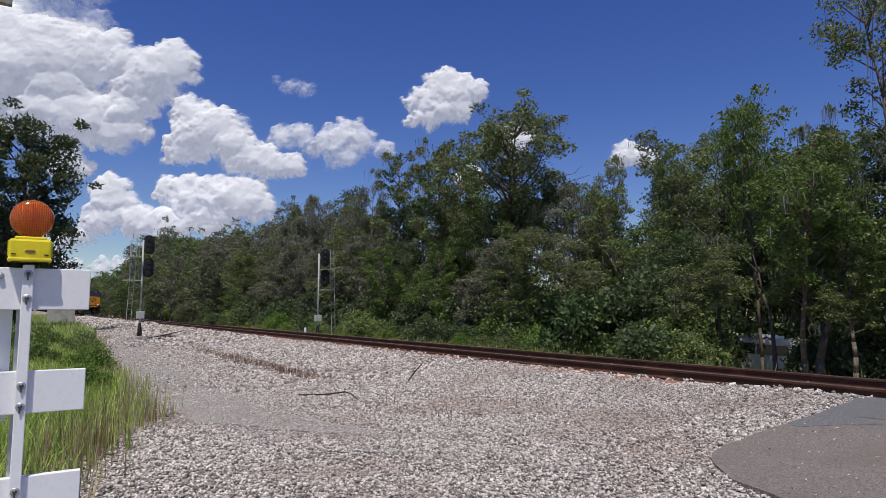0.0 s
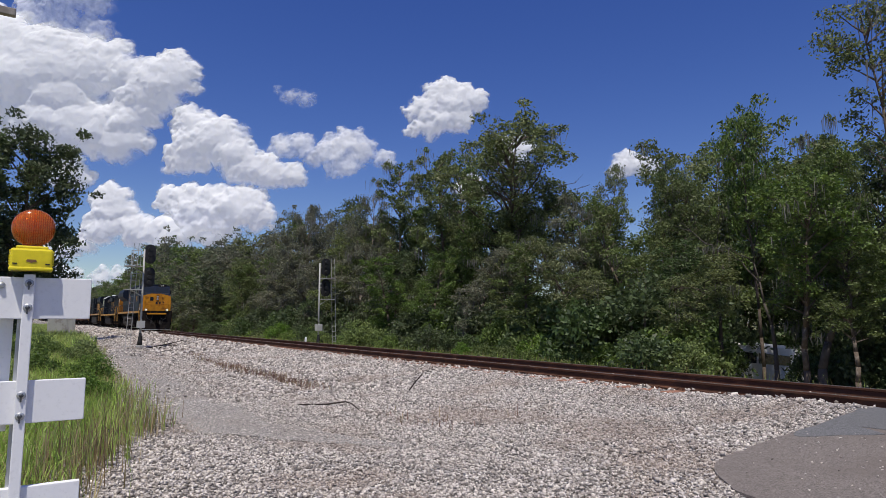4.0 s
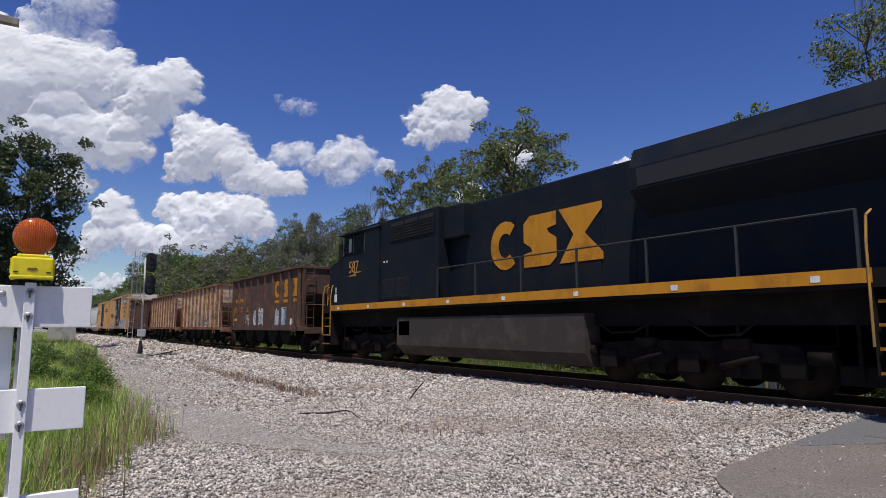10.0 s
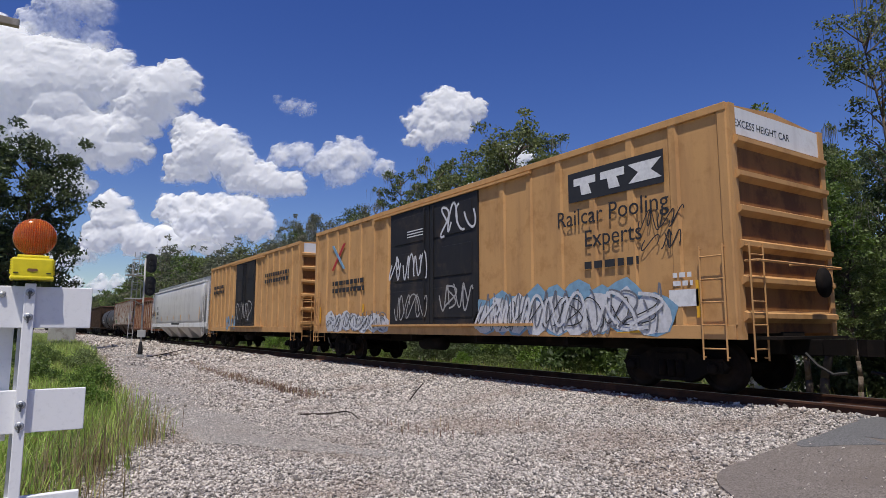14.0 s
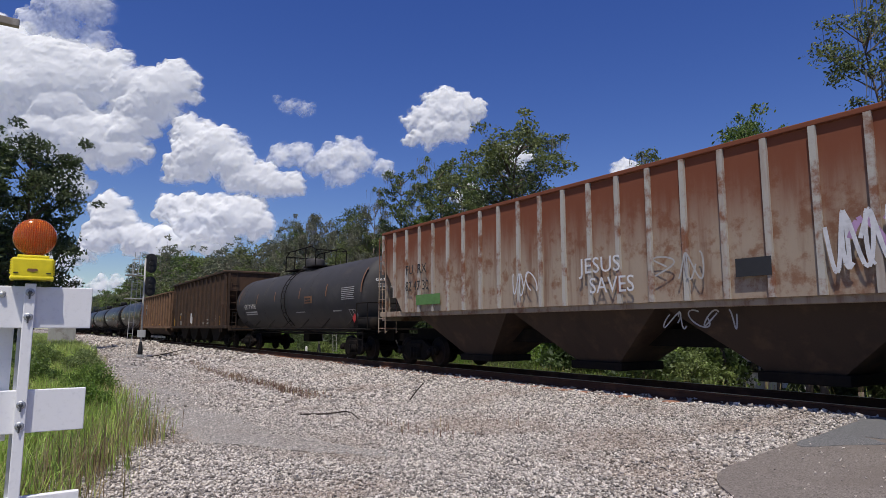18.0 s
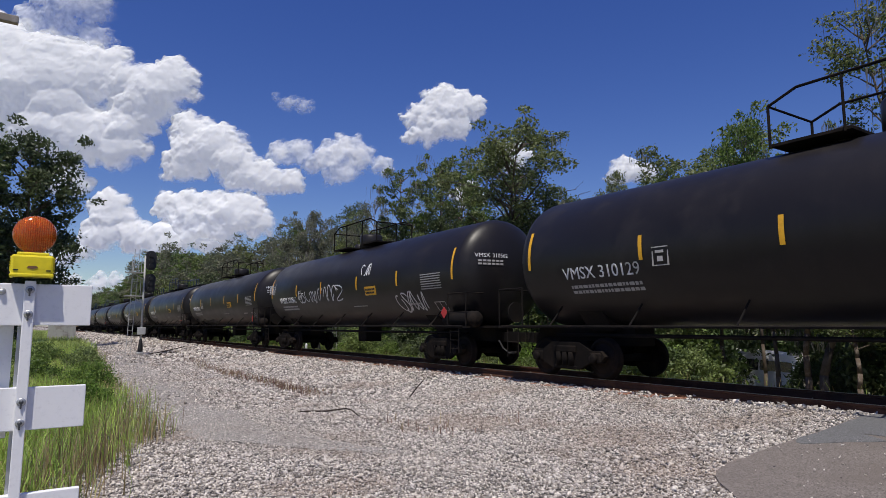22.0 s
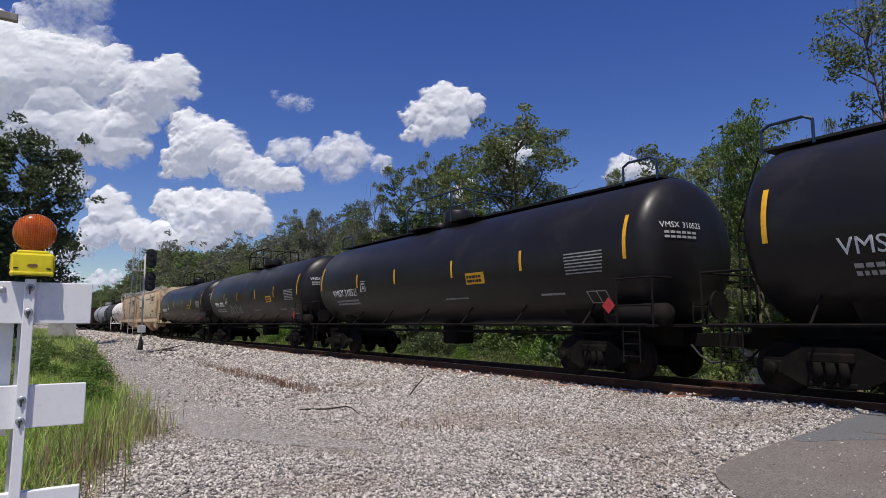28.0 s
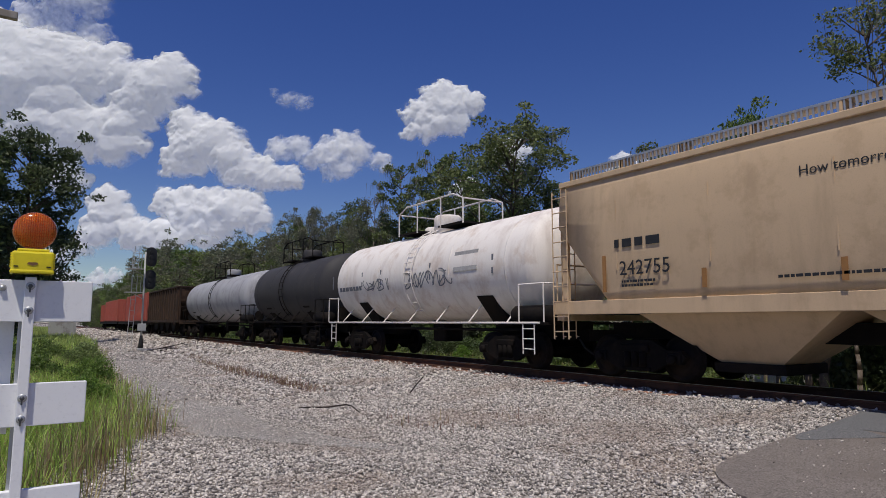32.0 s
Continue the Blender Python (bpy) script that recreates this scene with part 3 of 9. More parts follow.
# ---- rolling stock: shared running gear ----
TRAIN = []
wheel_bm = lathe(B(), [(-0.07, 0.12), (-0.07, 0.30), (-0.02, 0.33), (-0.045, 0.36), (-0.045, 0.43), (0.055, 0.42), (0.055, 0.455), (0.085, 0.455),
                       (0.085, 0.36), (0.05, 0.33), (0.02, 0.2), (0.09, 0.13), (0.09, 0.02)], "x", 28)
WHEEL_R = 0.455
WHEEL = mesh_of("wheel", wheel_bm, M_WHEEL)
AXLE = mesh_of("axle", rod(B(), (-0.95, 0, 0), (0.95, 0, 0), 0.085, 10), M_TRUCK)
fr = B()
prism(fr, [(-1.15, 0.50), (-1.05, 0.62), (-0.75, 0.62), (-0.42, 0.80), (0.42, 0.80), (0.75, 0.62), (1.05, 0.62), (1.15, 0.50), (1.05, 0.38), (0.78, 0.38),
           (0.40, 0.20), (-0.40, 0.20), (-0.78, 0.38), (-1.05, 0.38)], "x", -1.08, -0.95)
box(fr, -1.12, -0.93, -1.06, -0.74, 0.36, 0.58, 0.03)
box(fr, -1.12, -0.93, 0.74, 1.06, 0.36, 0.58, 0.03)
for k in (-0.19, 0, 0.19):
    rod(fr, (-1.09, k, 0.28), (-1.09, k, 0.58), 0.075, 10)
box(fr, -1.13, -0.90, -0.34, 0.34, 0.56, 0.72, 0.03)
box(fr, -1.11, -0.92, -0.36, 0.36, 0.20, 0.28, 0.02)
SIDEFRAME = mesh_of("side_frame", fr, M_TRUCK)
CAP = mesh_of("bearing_cap", lathe(B(), [(-1.20, 0.03), (-1.20, 0.085), (-1.17, 0.10), (-1.08, 0.10), (-1.08, 0.02)], "x", 14), M_WHEEL)
BOLSTER = mesh_of("bolster", box(B(), -1.0, 1.0, -0.18, 0.18, 0.52, 0.82, 0.03), M_TRUCK)
cp = B()
box(cp, -0.14, 0.14, -0.55, 0.0, 0.70, 0.98, 0.02)
prism(cp, [(-0.16, -0.55), (0.16, -0.55), (0.19, -0.78), (0.10, -0.95), (0.02, -0.80), (-0.08, -0.93), (-0.16, -0.90)], "z", 0.72, 0.98)
COUPLER = mesh_of("coupler", cp, M_TRUCK)
HOSE = mesh_of("air_hose", pipe(B(), [(-0.35, -0.35, 0.75), (-0.37, -0.55, 0.55), (-0.32, -0.75, 0.42), (-0.22, -0.92, 0.45)], 0.025, 6), M_DARK)


def truck(car, y):
    """A two-axle freight truck under the car at y."""
    for s in (1, -1):
        fl = pose(0, y, 0, 0, 0, 0 if s == 1 else 180)
        sf = shared("side_frame", SIDEFRAME, car, fl)
        for dy in (-0.89, 0.89):
            shared("bearing_cap", CAP, sf, pose(0, dy, 0.455))
    shared("bolster", BOLSTER, car, pose(0, y, 0))
    for dy in (-0.89, 0.89):
        ax = shared("axle", AXLE, car, pose(0, y + dy, WHEEL_R))
        shared("wheel", WHEEL, ax, pose(-0.79, 0, 0))
        shared("wheel", WHEEL, ax, pose(0.79, 0, 0, 0, 0, 180))


def ends(car, L):
    for s in (0, 180):
        m = pose(0, 0, 0, 0, 0, s) @ pose(0, -L / 2 + 0.85, 0)
        shared("coupler", COUPLER, car, m)
        shared("air_hose", HOSE, car, m)


def ladder(car, mat, x, y0, y1, z0, z1, rungs, r=0.013, name="ladder", out=0.06):
    """A side ladder: two stiles and rungs standing off the wall at x."""
    bm = B()
    s = -1 if x < 0 else 1
    xo = x + s * out
    for y in (y0, y1):
        rod(bm, (xo, y, z0), (xo, y, z1), r * 1.2, 6)
        for z in (z0 + 0.05, z1 - 0.05):
            rod(bm, (x, y, z), (xo, y, z), r, 5)
    for k in range(rungs):
        z = z0 + (z1 - z0) * (k + 0.5) / rungs
        rod(bm, (xo, y0, z), (xo, y1, z), r, 6)
    return part(name, bm, mat, car)


def end_ladder(car, mat, y, x0, x1, z0, z1, rungs, r=0.013, name="end_ladder", out=0.08):
    bm = B()
    s = -1 if y < 0 else 1
    yo = y + s * out
    for x in (x0, x1):
        rod(bm, (x, yo, z0), (x, yo, z1), r * 1.2, 6)
        for z in (z0 + 0.05, z1 - 0.05):
            rod(bm, (x, y, z), (x, yo, z), r, 5)
    for k in range(rungs):
        z = z0 + (z1 - z0) * (k + 0.5) / rungs
        rod(bm, (x0, yo, z), (x1, yo, z), r, 6)
    return part(name, bm, mat, car)


def plaque(car, mat, x, y0, y1, z0, z1, name="plaque", label=""):
    """A thin painted patch or plate on the near side."""
    return part(name, box(B(), x - 0.004, x + 0.004, min(y0, y1), max(y0, y1), z0, z1), mat, car, label)


def bars(car, mat, x, y0, y1, z0, z1, rows, seed=0, name="stencil"):
    """Unreadable stencilling: rows of short bars."""
    g = random.Random(seed)
    bm = B()
    h = (z1 - z0) / (rows * (1.7 if rows < 3 else 2.6))
    for k in range(rows):
        y, z = y1, z1 - (k + 0.3) * (z1 - z0) / rows
        while y > y0 + 0.05:
            w = min(g.uniform(0.06, 0.22) * max(0.5, h * 9), y - y0)
            box(bm, x - 0.004, x + 0.003, y - w, y, z - h, z)
            y -= w + h * 0.5
    return tagged(part(name, bm, mat, car), kind="stuff")


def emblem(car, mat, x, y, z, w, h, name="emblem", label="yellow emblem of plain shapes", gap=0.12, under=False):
    """Three plain shapes, a bent bar, a notched block and an hourglass, each a piece of its own. y: the end nearer the rear."""
    cw = (w - 2 * gap * w / 3) / 3
    for k in range(3):
        bm = B()
        yc = y - k * (cw + gap * w / 3) - cw / 2
        t = h * 0.25
        c2 = cw / 2 * (0.72 if under and k == 1 else 1.0)
        if k == 0:
            arc = [radians(50 + q * 260 / 14) for q in range(15)]
            pts = [(yc - c2 * math.cos(a) * 1.05, z + h / 2 + h / 2 * math.sin(a)) for a in arc]
            pts += [(yc - (c2 - t * 0.95) * math.cos(a), z + h / 2 + (h / 2 - t) * math.sin(a)) for a in arc[::-1]]
            prism(bm, pts, "x", x - 0.004, x + 0.003)
        elif k == 1:
            prism(bm, [(yc + c2, z), (yc - c2 * 0.6, z), (yc - c2, z + h * 0.14), (yc - c2, z + h * 0.5), (yc - c2 * 0.55, z + h * 0.62), (yc - c2 * 0.45, z + h * 0.70), (yc - c2, z + h * 0.74), (yc - c2, z + h),
                       (yc + c2 * 0.6, z + h), (yc + c2, z + h * 0.86), (yc + c2, z + h * 0.5), (yc + c2 * 0.55, z + h * 0.38), (yc + c2 * 0.45, z + h * 0.30), (yc + c2, z + h * 0.26)], "x", x - 0.004, x + 0.003)
        else:
            prism(bm, [(yc + c2 * 1.1, z), (yc + c2 * 0.30, z + h / 2), (yc + c2 * 1.1, z + h), (yc - c2 * 1.2, z + h), (yc - c2 * 1.2, z + h * 0.88), (yc - c2 * 0.30, z + h / 2), (yc - c2 * 1.2, z + h * 0.12), (yc - c2 * 1.2, z)], "x", x - 0.004, x + 0.003)
        if under:
            box(bm, x - 0.004, x + 0.003, yc - cw * 0.45, yc + cw * 0.45, z - h * 0.3, z - h * 0.12)
        ob = part(name, bm, mat, car, label)
    return ob


def scrawl(car, mat, x, y0, y1, z0, z1, loops, seed, r=0.03, name="graffiti", label="spray-painted graffiti"):
    """Sprayed strokes: wandering flat ribbons that form no word."""
    g = random.Random(seed)
    bm = B()
    lift = 0.0
    n = loops
    for k in range(n):
        yc = y1 - (k + 0.5) * (y1 - y0) / n
        w, h = (y1 - y0) / n * g.uniform(0.45, 0.75), (z1 - z0) * g.uniform(0.38, 0.5)
        zc = (z0 + z1) / 2 + (z1 - z0) * g.uniform(-0.06, 0.06)
        f1, f2, ph = g.choice(((1, 1, 0.6), (1, 2, 0.3), (2, 1, 1.1), (1, 1.5, 0.9), (0.5, 1.5, 0.2)))
        a0, turn, lean = g.uniform(0, 6), g.uniform(3.4, 5.8), g.uniform(-0.3, 0.1)
        pts = []
        for i in range(19):
            a = a0 + turn * i / 18
            u, v = math.cos(a * f1), math.sin(a * f2 + ph)
            pts.append((yc + w * (u + lean * v), zc + h * v))
        for p, q in zip(pts, pts[1:]):
            d = Vector((q[0] - p[0], q[1] - p[1]))
            if d.length < 1e-4:
                continue
            nn = Vector((-d.y, d.x)).normalized() * r
            lift += 0.00006
            vs = [bm.verts.new((x - 0.004 - lift, a, b2)) for a, b2 in ((p[0] + nn.x, p[1] + nn.y), (q[0] + nn.x, q[1] + nn.y), (q[0] - nn.x, q[1] - nn.y), (p[0] - nn.x, p[1] - nn.y))]
            bm.faces.new(vs)
    bmesh.ops.recalc_face_normals(bm, faces=bm.faces[:])
    return tagged(part(name, bm, mat, car, label), label, kind="stuff")


def rust_spots(car, x, y0, y1, z0, z1, n, seed):
    """Ragged rust blooms that eat through the paint, thickest in the middle of the patch."""
    g = random.Random(seed)
    bm = B()
    for k in range(n):
        yc, zc = y0 + (y1 - y0) * (g.random() + g.random()) / 2, z0 + (z1 - z0) * (g.random() + g.random()) / 2
        r = 0.006 + 0.024 * g.random() ** 3
        pts = []
        for i in range(7):
            q = r * g.uniform(0.6, 1.2)
            pts.append((x - 0.0025 - 0.00001 * k, yc + q * math.cos(i * math.tau / 7), zc + q * 1.25 * math.sin(i * math.tau / 7)))
        bm.faces.new([bm.verts.new(q) for q in pts])
    return tagged(part("rust_spots", bm, M_RUSTBLOOM, car, "brown rust blooms through the paint"), "brown rust blooms through the paint", kind="stuff")


def tag_block(car, x, y0, y1, z0, z1, seed, halo=True, n=9):
    """A sprayed panel: a ragged field of overlapping fat strokes, grey outlines and a bluish halo, that form no word."""
    g = random.Random(seed)
    layers = ((M_SPRAYBLUE, 0.0, 1.0, "sprayed_halo"),) if halo else ()
    for mat, off, grow, nm in layers + ((M_SPRAYWHITE, 0.003, 0.86, "sprayed_field"),):
        for k in range(n):
            bm = B()
            yc = y1 - (k + 0.5) * (y1 - y0) / n
            w = (y1 - y0) / n * 0.85 * grow
            h = (z1 - z0) / 2 * grow * g.uniform(0.7, 1.0)
            zc = z0 + h + 0.01
            pts = []
            for i in range(11):
                a = i * math.tau / 11
                q = g.uniform(0.8, 1.08)
                pts.append((yc + w * q * math.cos(a), max(z0, zc + h * q * math.sin(a))))
            vs = [bm.verts.new((x - 0.004 - off - 0.0002 * k, a, b2)) for a, b2 in pts]
            bm.faces.new(vs)
            part(nm, bm, mat, car, "graffiti paint")
    scrawl(car, M_SPRAYGREY, x - 0.004, y0 + 0.1, y1 - 0.1, z0 + 0.08, z1 - 0.2, n * 2, seed + 1, 0.02)
    scrawl(car, M_BLACKINK, x - 0.012, y0 + 0.3, y1 - 0.2, z0 + 0.2, z1 - 0.35, n, seed + 2, 0.012)
    scrawl(car, M_SPRAYWHITE, x - 0.016, y0 + 0.15, y1 - 0.15, z0 + 0.1, z1 - 0.3, n, seed + 3, 0.035)


def set_in_train(car, front, rear):
    TRAIN.append((car, (front + rear) / 2))
    return car


# ---- tank cars ----
def tank_profile(h, r, d=0.62):
    out = []
    for k in range(9):
        a = k / 8 * math.pi / 2
        out.append((-h - d * math.cos(a), max(0.02, r * math.sin(a))))
    return out + [(-h * 0.5, r), (0, r), (h * 0.5, r)] + [(-p, q) for p, q in out[::-1]]


def wrap_marks(car, r, zc):
    """Lays the flat markings of the near side onto the round shell."""
    for ob in car.children:
        if ob.name.split(".")[0] not in ("stencil", "graffiti", "warning_placard", "reporting_number", "data_panel", "worn_strip", "consolidated_stencil_box", "notice_bars"):
            continue
        if ob.type == "FONT":
            me = bpy.data.meshes.new_from_object(ob)
            m, mat = ob.matrix_basis.copy(), ob.data.materials[0]
            flat = new("reporting_number", me)
            flat.parent = car
            me.transform(m)
            bpy.data.objects.remove(ob)
            ob = flat
        near = min(v.co.x for v in ob.data.vertices)
        for v in ob.data.vertices:
            lift = (0.016 if v.co.x < near + 0.004 else 0.006) + (0.006 if "bars" in ob.name else 0)
            v.co.x = -math.sqrt(max(0.01, r * r - (v.co.z - zc) ** 2)) - lift
        ob.data.update()
    return car


def head_number(car, text, hb, r, zc):
    """Small white mark and number on the rounded leading head, with two rows of smaller bars below."""
    left = -1.15
    for word in text.split():
        cu = bpy.data.curves.new("head_number", "FONT")
        cu.body, cu.size, cu.resolution_u = word, 0.165, 2
        cu.materials.append(M_STENCIL)
        ob = new("head_number", cu)
        me = bpy.data.meshes.new_from_object(ob)
        bpy.data.objects.remove(ob)
        wide = max(v.co.x for v in me.vertices)
        me.transform(Matrix.Translation((left, 0, zc + 0.36)) @ Matrix(((1, 0, 0, 0), (0, 0, -1, 0), (0, 1, 0, 0), (0, 0, 0, 1))))
        shared("head_number", head_wrap(me, hb, r, zc), car)
        left += wide + 0.07
    for z in (0.24, 0.15):
        bm = B()
        for k in range(6):
            x0 = -1.08 + 0.13 * k
            bm.faces.new([bm.verts.new(q) for q in ((x0, 0, zc + z), (x0 + 0.10, 0, zc + z), (x0 + 0.10, 0, zc + z + 0.05), (x0, 0, zc + z + 0.05))])
        shared("head_stencil", head_wrap(mesh_of("head_stencil", bm, M_STENCIL_DIM), hb, r, zc), car)


def head_wrap(me, hb, r, zc):
    """Lays a flat mark onto the tank's leading head."""
    for v in me.vertices:
        q = min(0.99, math.hypot(v.co.x, v.co.z - zc) / r)
        v.co.y = -(hb - 0.62) - 0.62 * math.sqrt(1 - q * q) - 0.34
    return me


def tank_car(L, label, shell, number="", style="centre", r=1.52, zc=2.70, seed=1, marks=True, dim=False, rails=M_GRIME, notice=-3.31):
    car = thing("tank_car", label, "tank car", "freight train")
    hb = L / 2 - 0.62
    fwd = -0.32 if marks and not dim else 0.0
    part("tank_shell", lathe(B(), tank_profile(hb - 0.62, r), "y", 48, (0, fwd, zc)), shell, car)
    g = random.Random(seed)
    for y in () if marks and not dim else (-hb * 0.78, -hb * 0.36, hb * 0.36, hb * 0.78):
        prof = [(y - 0.02, r - 0.02), (y - 0.02, r + 0.006), (y + 0.02, r + 0.006), (y + 0.02, r - 0.02)]
        part("weld_seam", lathe(B(), prof, "y", 48, (0, 0, zc)), shell, car)
    # jacket flange at each head, draft sill, side platform, running board line
    for s in (-1, 1):
        part("draft_sill", box(B(), -0.32, 0.32, s * (hb - 3.1), s * (L / 2 - 0.7), 0.72, 1.18) if s > 0 else box(B(), -0.32, 0.32, -(L / 2 - 0.7), -(hb - 3.1), 0.72, 1.18), M_GRIME, car)
        part("saddle", prism(B(), [(-1.25, 1.85), (-0.6, 1.05), (0.6, 1.05), (1.25, 1.85), (0.8, 1.4), (-0.8, 1.4)], "y", s * (hb - 2.4) - 0.35, s * (hb - 2.4) + 0.35), M_GRIME, car)
        part("end_platform", box(B(), -1.5, 1.5, s * (hb - 0.35) - 0.5, s * (hb - 0.35) + 0.5, 1.10, 1.16), M_GRIME, car)
        for sx in (-1, 1):
            bm = B()
            pipe(bm, [(sx * 1.48, s * (hb + 0.12), 1.14), (sx * 1.48, s * (hb + 0.12), 2.05), (sx * 0.9, s * (hb + 0.12), 2.05)], 0.02)
            pipe(bm, [(sx * 1.48, s * (hb - 0.75), 1.14), (sx * 1.48, s * (hb - 0.75), 2.05), (sx * 1.48, s * (hb + 0.12), 2.05)], 0.02)
            part("end_handrail", bm, rails, car)
        part("end_handrail", pipe(B(), [(-0.9, s * (hb + 0.12), 2.05), (0.9, s * (hb + 0.12), 2.05)], 0.02), rails, car)
        bm = rod(B(), (-0.9, s * (hb + 0.15), 1.5), (-0.9, s * (hb + 0.20), 1.5), 0.26, 18)
        part("brake_wheel", bm, M_GRIME, car) if s > 0 else bm.free()
        ladder(car, rails, -1.47, s * (hb - 0.40) - 0.2, s * (hb - 0.40) + 0.2, 0.42, 1.12, 3, name="step_ladder", out=0.02)
        ladder(car, rails, 1.47, s * (hb - 0.40) - 0.2, s * (hb - 0.40) + 0.2, 0.42, 1.12, 3, name="step_ladder", out=0.02)
    for sx in (-1, 1):
        part("running_rail", rod(B(), (sx * 1.5, -hb, 1.14), (sx * 1.5, hb, 1.14), 0.028, 6), rails, car)
        for k in range(7):
            y = -hb * 0.8 + k * hb * 1.6 / 6
            part("rail_bracket", pipe(B(), [(sx * 1.5, y, 1.14), (sx * 1.05, y, 1.62)], 0.02), rails, car)
    part("brake_reservoir", lathe(B(), [(-0.75, 0.05), (-0.72, 0.19), (-0.66, 0.22), (0.66, 0.22), (0.72, 0.19), (0.75, 0.05)], "y", 16, (-1.2, -hb + 0.45, 1.34)), M_GRIME, car)
    part("outlet_valve", box(B(), -0.35, 0.35, -0.35, 0.35, 0.55, 1.22, 0.05), M_GRIME, car)
    part("underframe_pipe", rod(B(), (-0.6, -hb + 1, 0.95), (-0.6, hb - 1, 0.95), 0.04), M_GRIME, car)
    top = zc + r
    # top fittings
    part("manway_housing", lathe(B(), [(top - 0.12, 0.45), (top + 0.46, 0.45), (top + 0.52, 0.40), (top + 0.52, 0.02)], "z", 20), shell, car)
    part("valve_cover", lathe(B(), [(top - 0.1, 0.22), (top + 0.22, 0.22), (top + 0.27, 0.15), (top + 0.27, 0.02)], "z", 14, (0, 1.0, 0)), shell, car)
    part("top_platform", box(B(), -0.75, 0.75, -1.9, -0.55, top + 0.02, top + 0.07), M_GRIME, car)
    part("top_platform", box(B(), -0.75, 0.75, 0.6, 1.9, top + 0.02, top + 0.07), M_GRIME, car)
    railm = M_TOPRAIL if style == "walk" else rails
    bm = B()
    for sx in (-1, 1):
        x = sx * 0.75
        pipe(bm, [(x, -1.9, top), (x, -1.9, top + 0.75), (x, -1.4, top + 0.95), (x, 1.4, top + 0.95), (x, 1.9, top + 0.75), (x, 1.9, top)], 0.025)
        for y in (-0.7, 0.7):
            rod(bm, (x, y, top), (x, y, top + 0.95), 0.022, 6)
    for y in (-1.9, 1.9):
        pipe(bm, [(-0.75, y, top + 0.75), (0.75, y, top + 0.75)], 0.022)
    part("platform_railing", bm, railm, car, "dark blue railing" if style == "walk" else "")
    for sx in (-1, 1):
        bm = B()
        n = 11
        for dy in (-0.22, 0.22):
            pipe(bm, [(sx * (r + 0.09) * math.cos(radians(a)), dy, zc + (r + 0.09) * math.sin(radians(a))) for a in range(-50, 72, 12)], 0.018)
        if style == "walk" or (marks and not dim):
            bm.free()
            continue
        steps = part("tank_ladder", bm, rails, car)
        for a in range(-46, 72, 12):
            p = (sx * (r + 0.09) * math.cos(radians(a)), zc + (r + 0.09) * math.sin(radians(a)))
            part("rung", rod(B(), (p[0], -0.22, p[1]), (p[0], 0.22, p[1]), 0.014, 5), rails, steps)
    if style == "walk":
        for s in (-1, 1):
            part("top_walkway", box(B(), -0.35, 0.35, min(s * 1.9, s * (hb - 0.5)), max(s * 1.9, s * (hb - 0.5)), top + 0.05, top + 0.10), M_DARK, car)
            bm = B()
            y = s * (hb - 0.5)
            pipe(bm, [(-0.38, y, top), (-0.38, y, top + 0.42), (-0.38, y - s * 0.15, top + 0.5), (-0.38, y - s * 0.75, top + 0.5), (-0.38, y - s * 0.9, top + 0.42), (-0.38, y - s * 0.9, top)], 0.028)
            part("grab_rail", bm, M_TOPRAIL, car, "dark blue grab rail")
            bm = B()
            for x in (-0.25, 0.25):
                pipe(bm, [(x, s * (hb + 0.12), 1.2), (x, s * (hb + 0.12), 2.9), (x, s * (hb - 0.35), top)], 0.018)
            for z in (1.5, 1.85, 2.2, 2.55, 2.9):
                rod(bm, (-0.25, s * (hb + 0.12), z), (0.25, s * (hb + 0.12), z), 0.014, 5)
            part("head_ladder", bm, M_GRIME, car)
    def skin(z):
        return -(math.sqrt(max(0.01, r * r - (z - zc) ** 2)) + 0.012)
    if marks:
        tape = M_REFLECT_OLD if dim else M_REFLECT
        for k, y in enumerate((-hb + 0.47, -hb * 0.57, -hb * 0.222, hb * 0.165, hb * 0.49, hb - 1.09)):
            tall = k in (0, 5)
            bm = B()
            za, zb = (2.44, 3.33) if tall else (2.42, 2.90)
            n = 6
            for i in range(n):
                z0, z1 = za + (zb - za) * i / n, za + (zb - za) * (i + 1) / n
                vs = [bm.verts.new(q) for q in ((skin(z0), y - 0.045, z0), (skin(z0), y + 0.045, z0), (skin(z1), y + 0.045, z1), (skin(z1), y - 0.045, z1))]
                bm.faces.new(vs)
            part("reflector_strip", bm, tape, car, "orange-yellow reflective strip")
        plaque(car, tape, skin(2.20), notice, notice + 0.80, 2.20, 2.50, "warning_placard", "yellow emergency notice with dark bars")
        bars(car, M_BLACKINK, skin(2.20) - 0.030, notice + 0.06, notice + 0.74, 2.24, 2.46, 2, seed, "notice_bars")
        bars(car, M_STENCIL_DIM, skin(2.21), -hb * 0.875, -hb * 0.875 + 1.1, 2.21, 2.70, 7, seed + 3)
        bars(car, M_STENCIL_DIM, skin(1.9), hb * 0.5, hb * 0.5 + 1.9, 1.84, 2.06, 2, seed + 4)
        bars(car, M_STENCIL_DIM, skin(1.83), -hb * 0.28, -hb * 0.28 + 1.1, 1.83, 1.89, 1, seed + 5)
        bars(car, M_STENCIL_DIM, skin(1.8), -hb * 0.72, -hb * 0.72 + 0.8, 1.80, 1.88, 1, seed + 6)
        bm = B()
        x = skin(1.62)
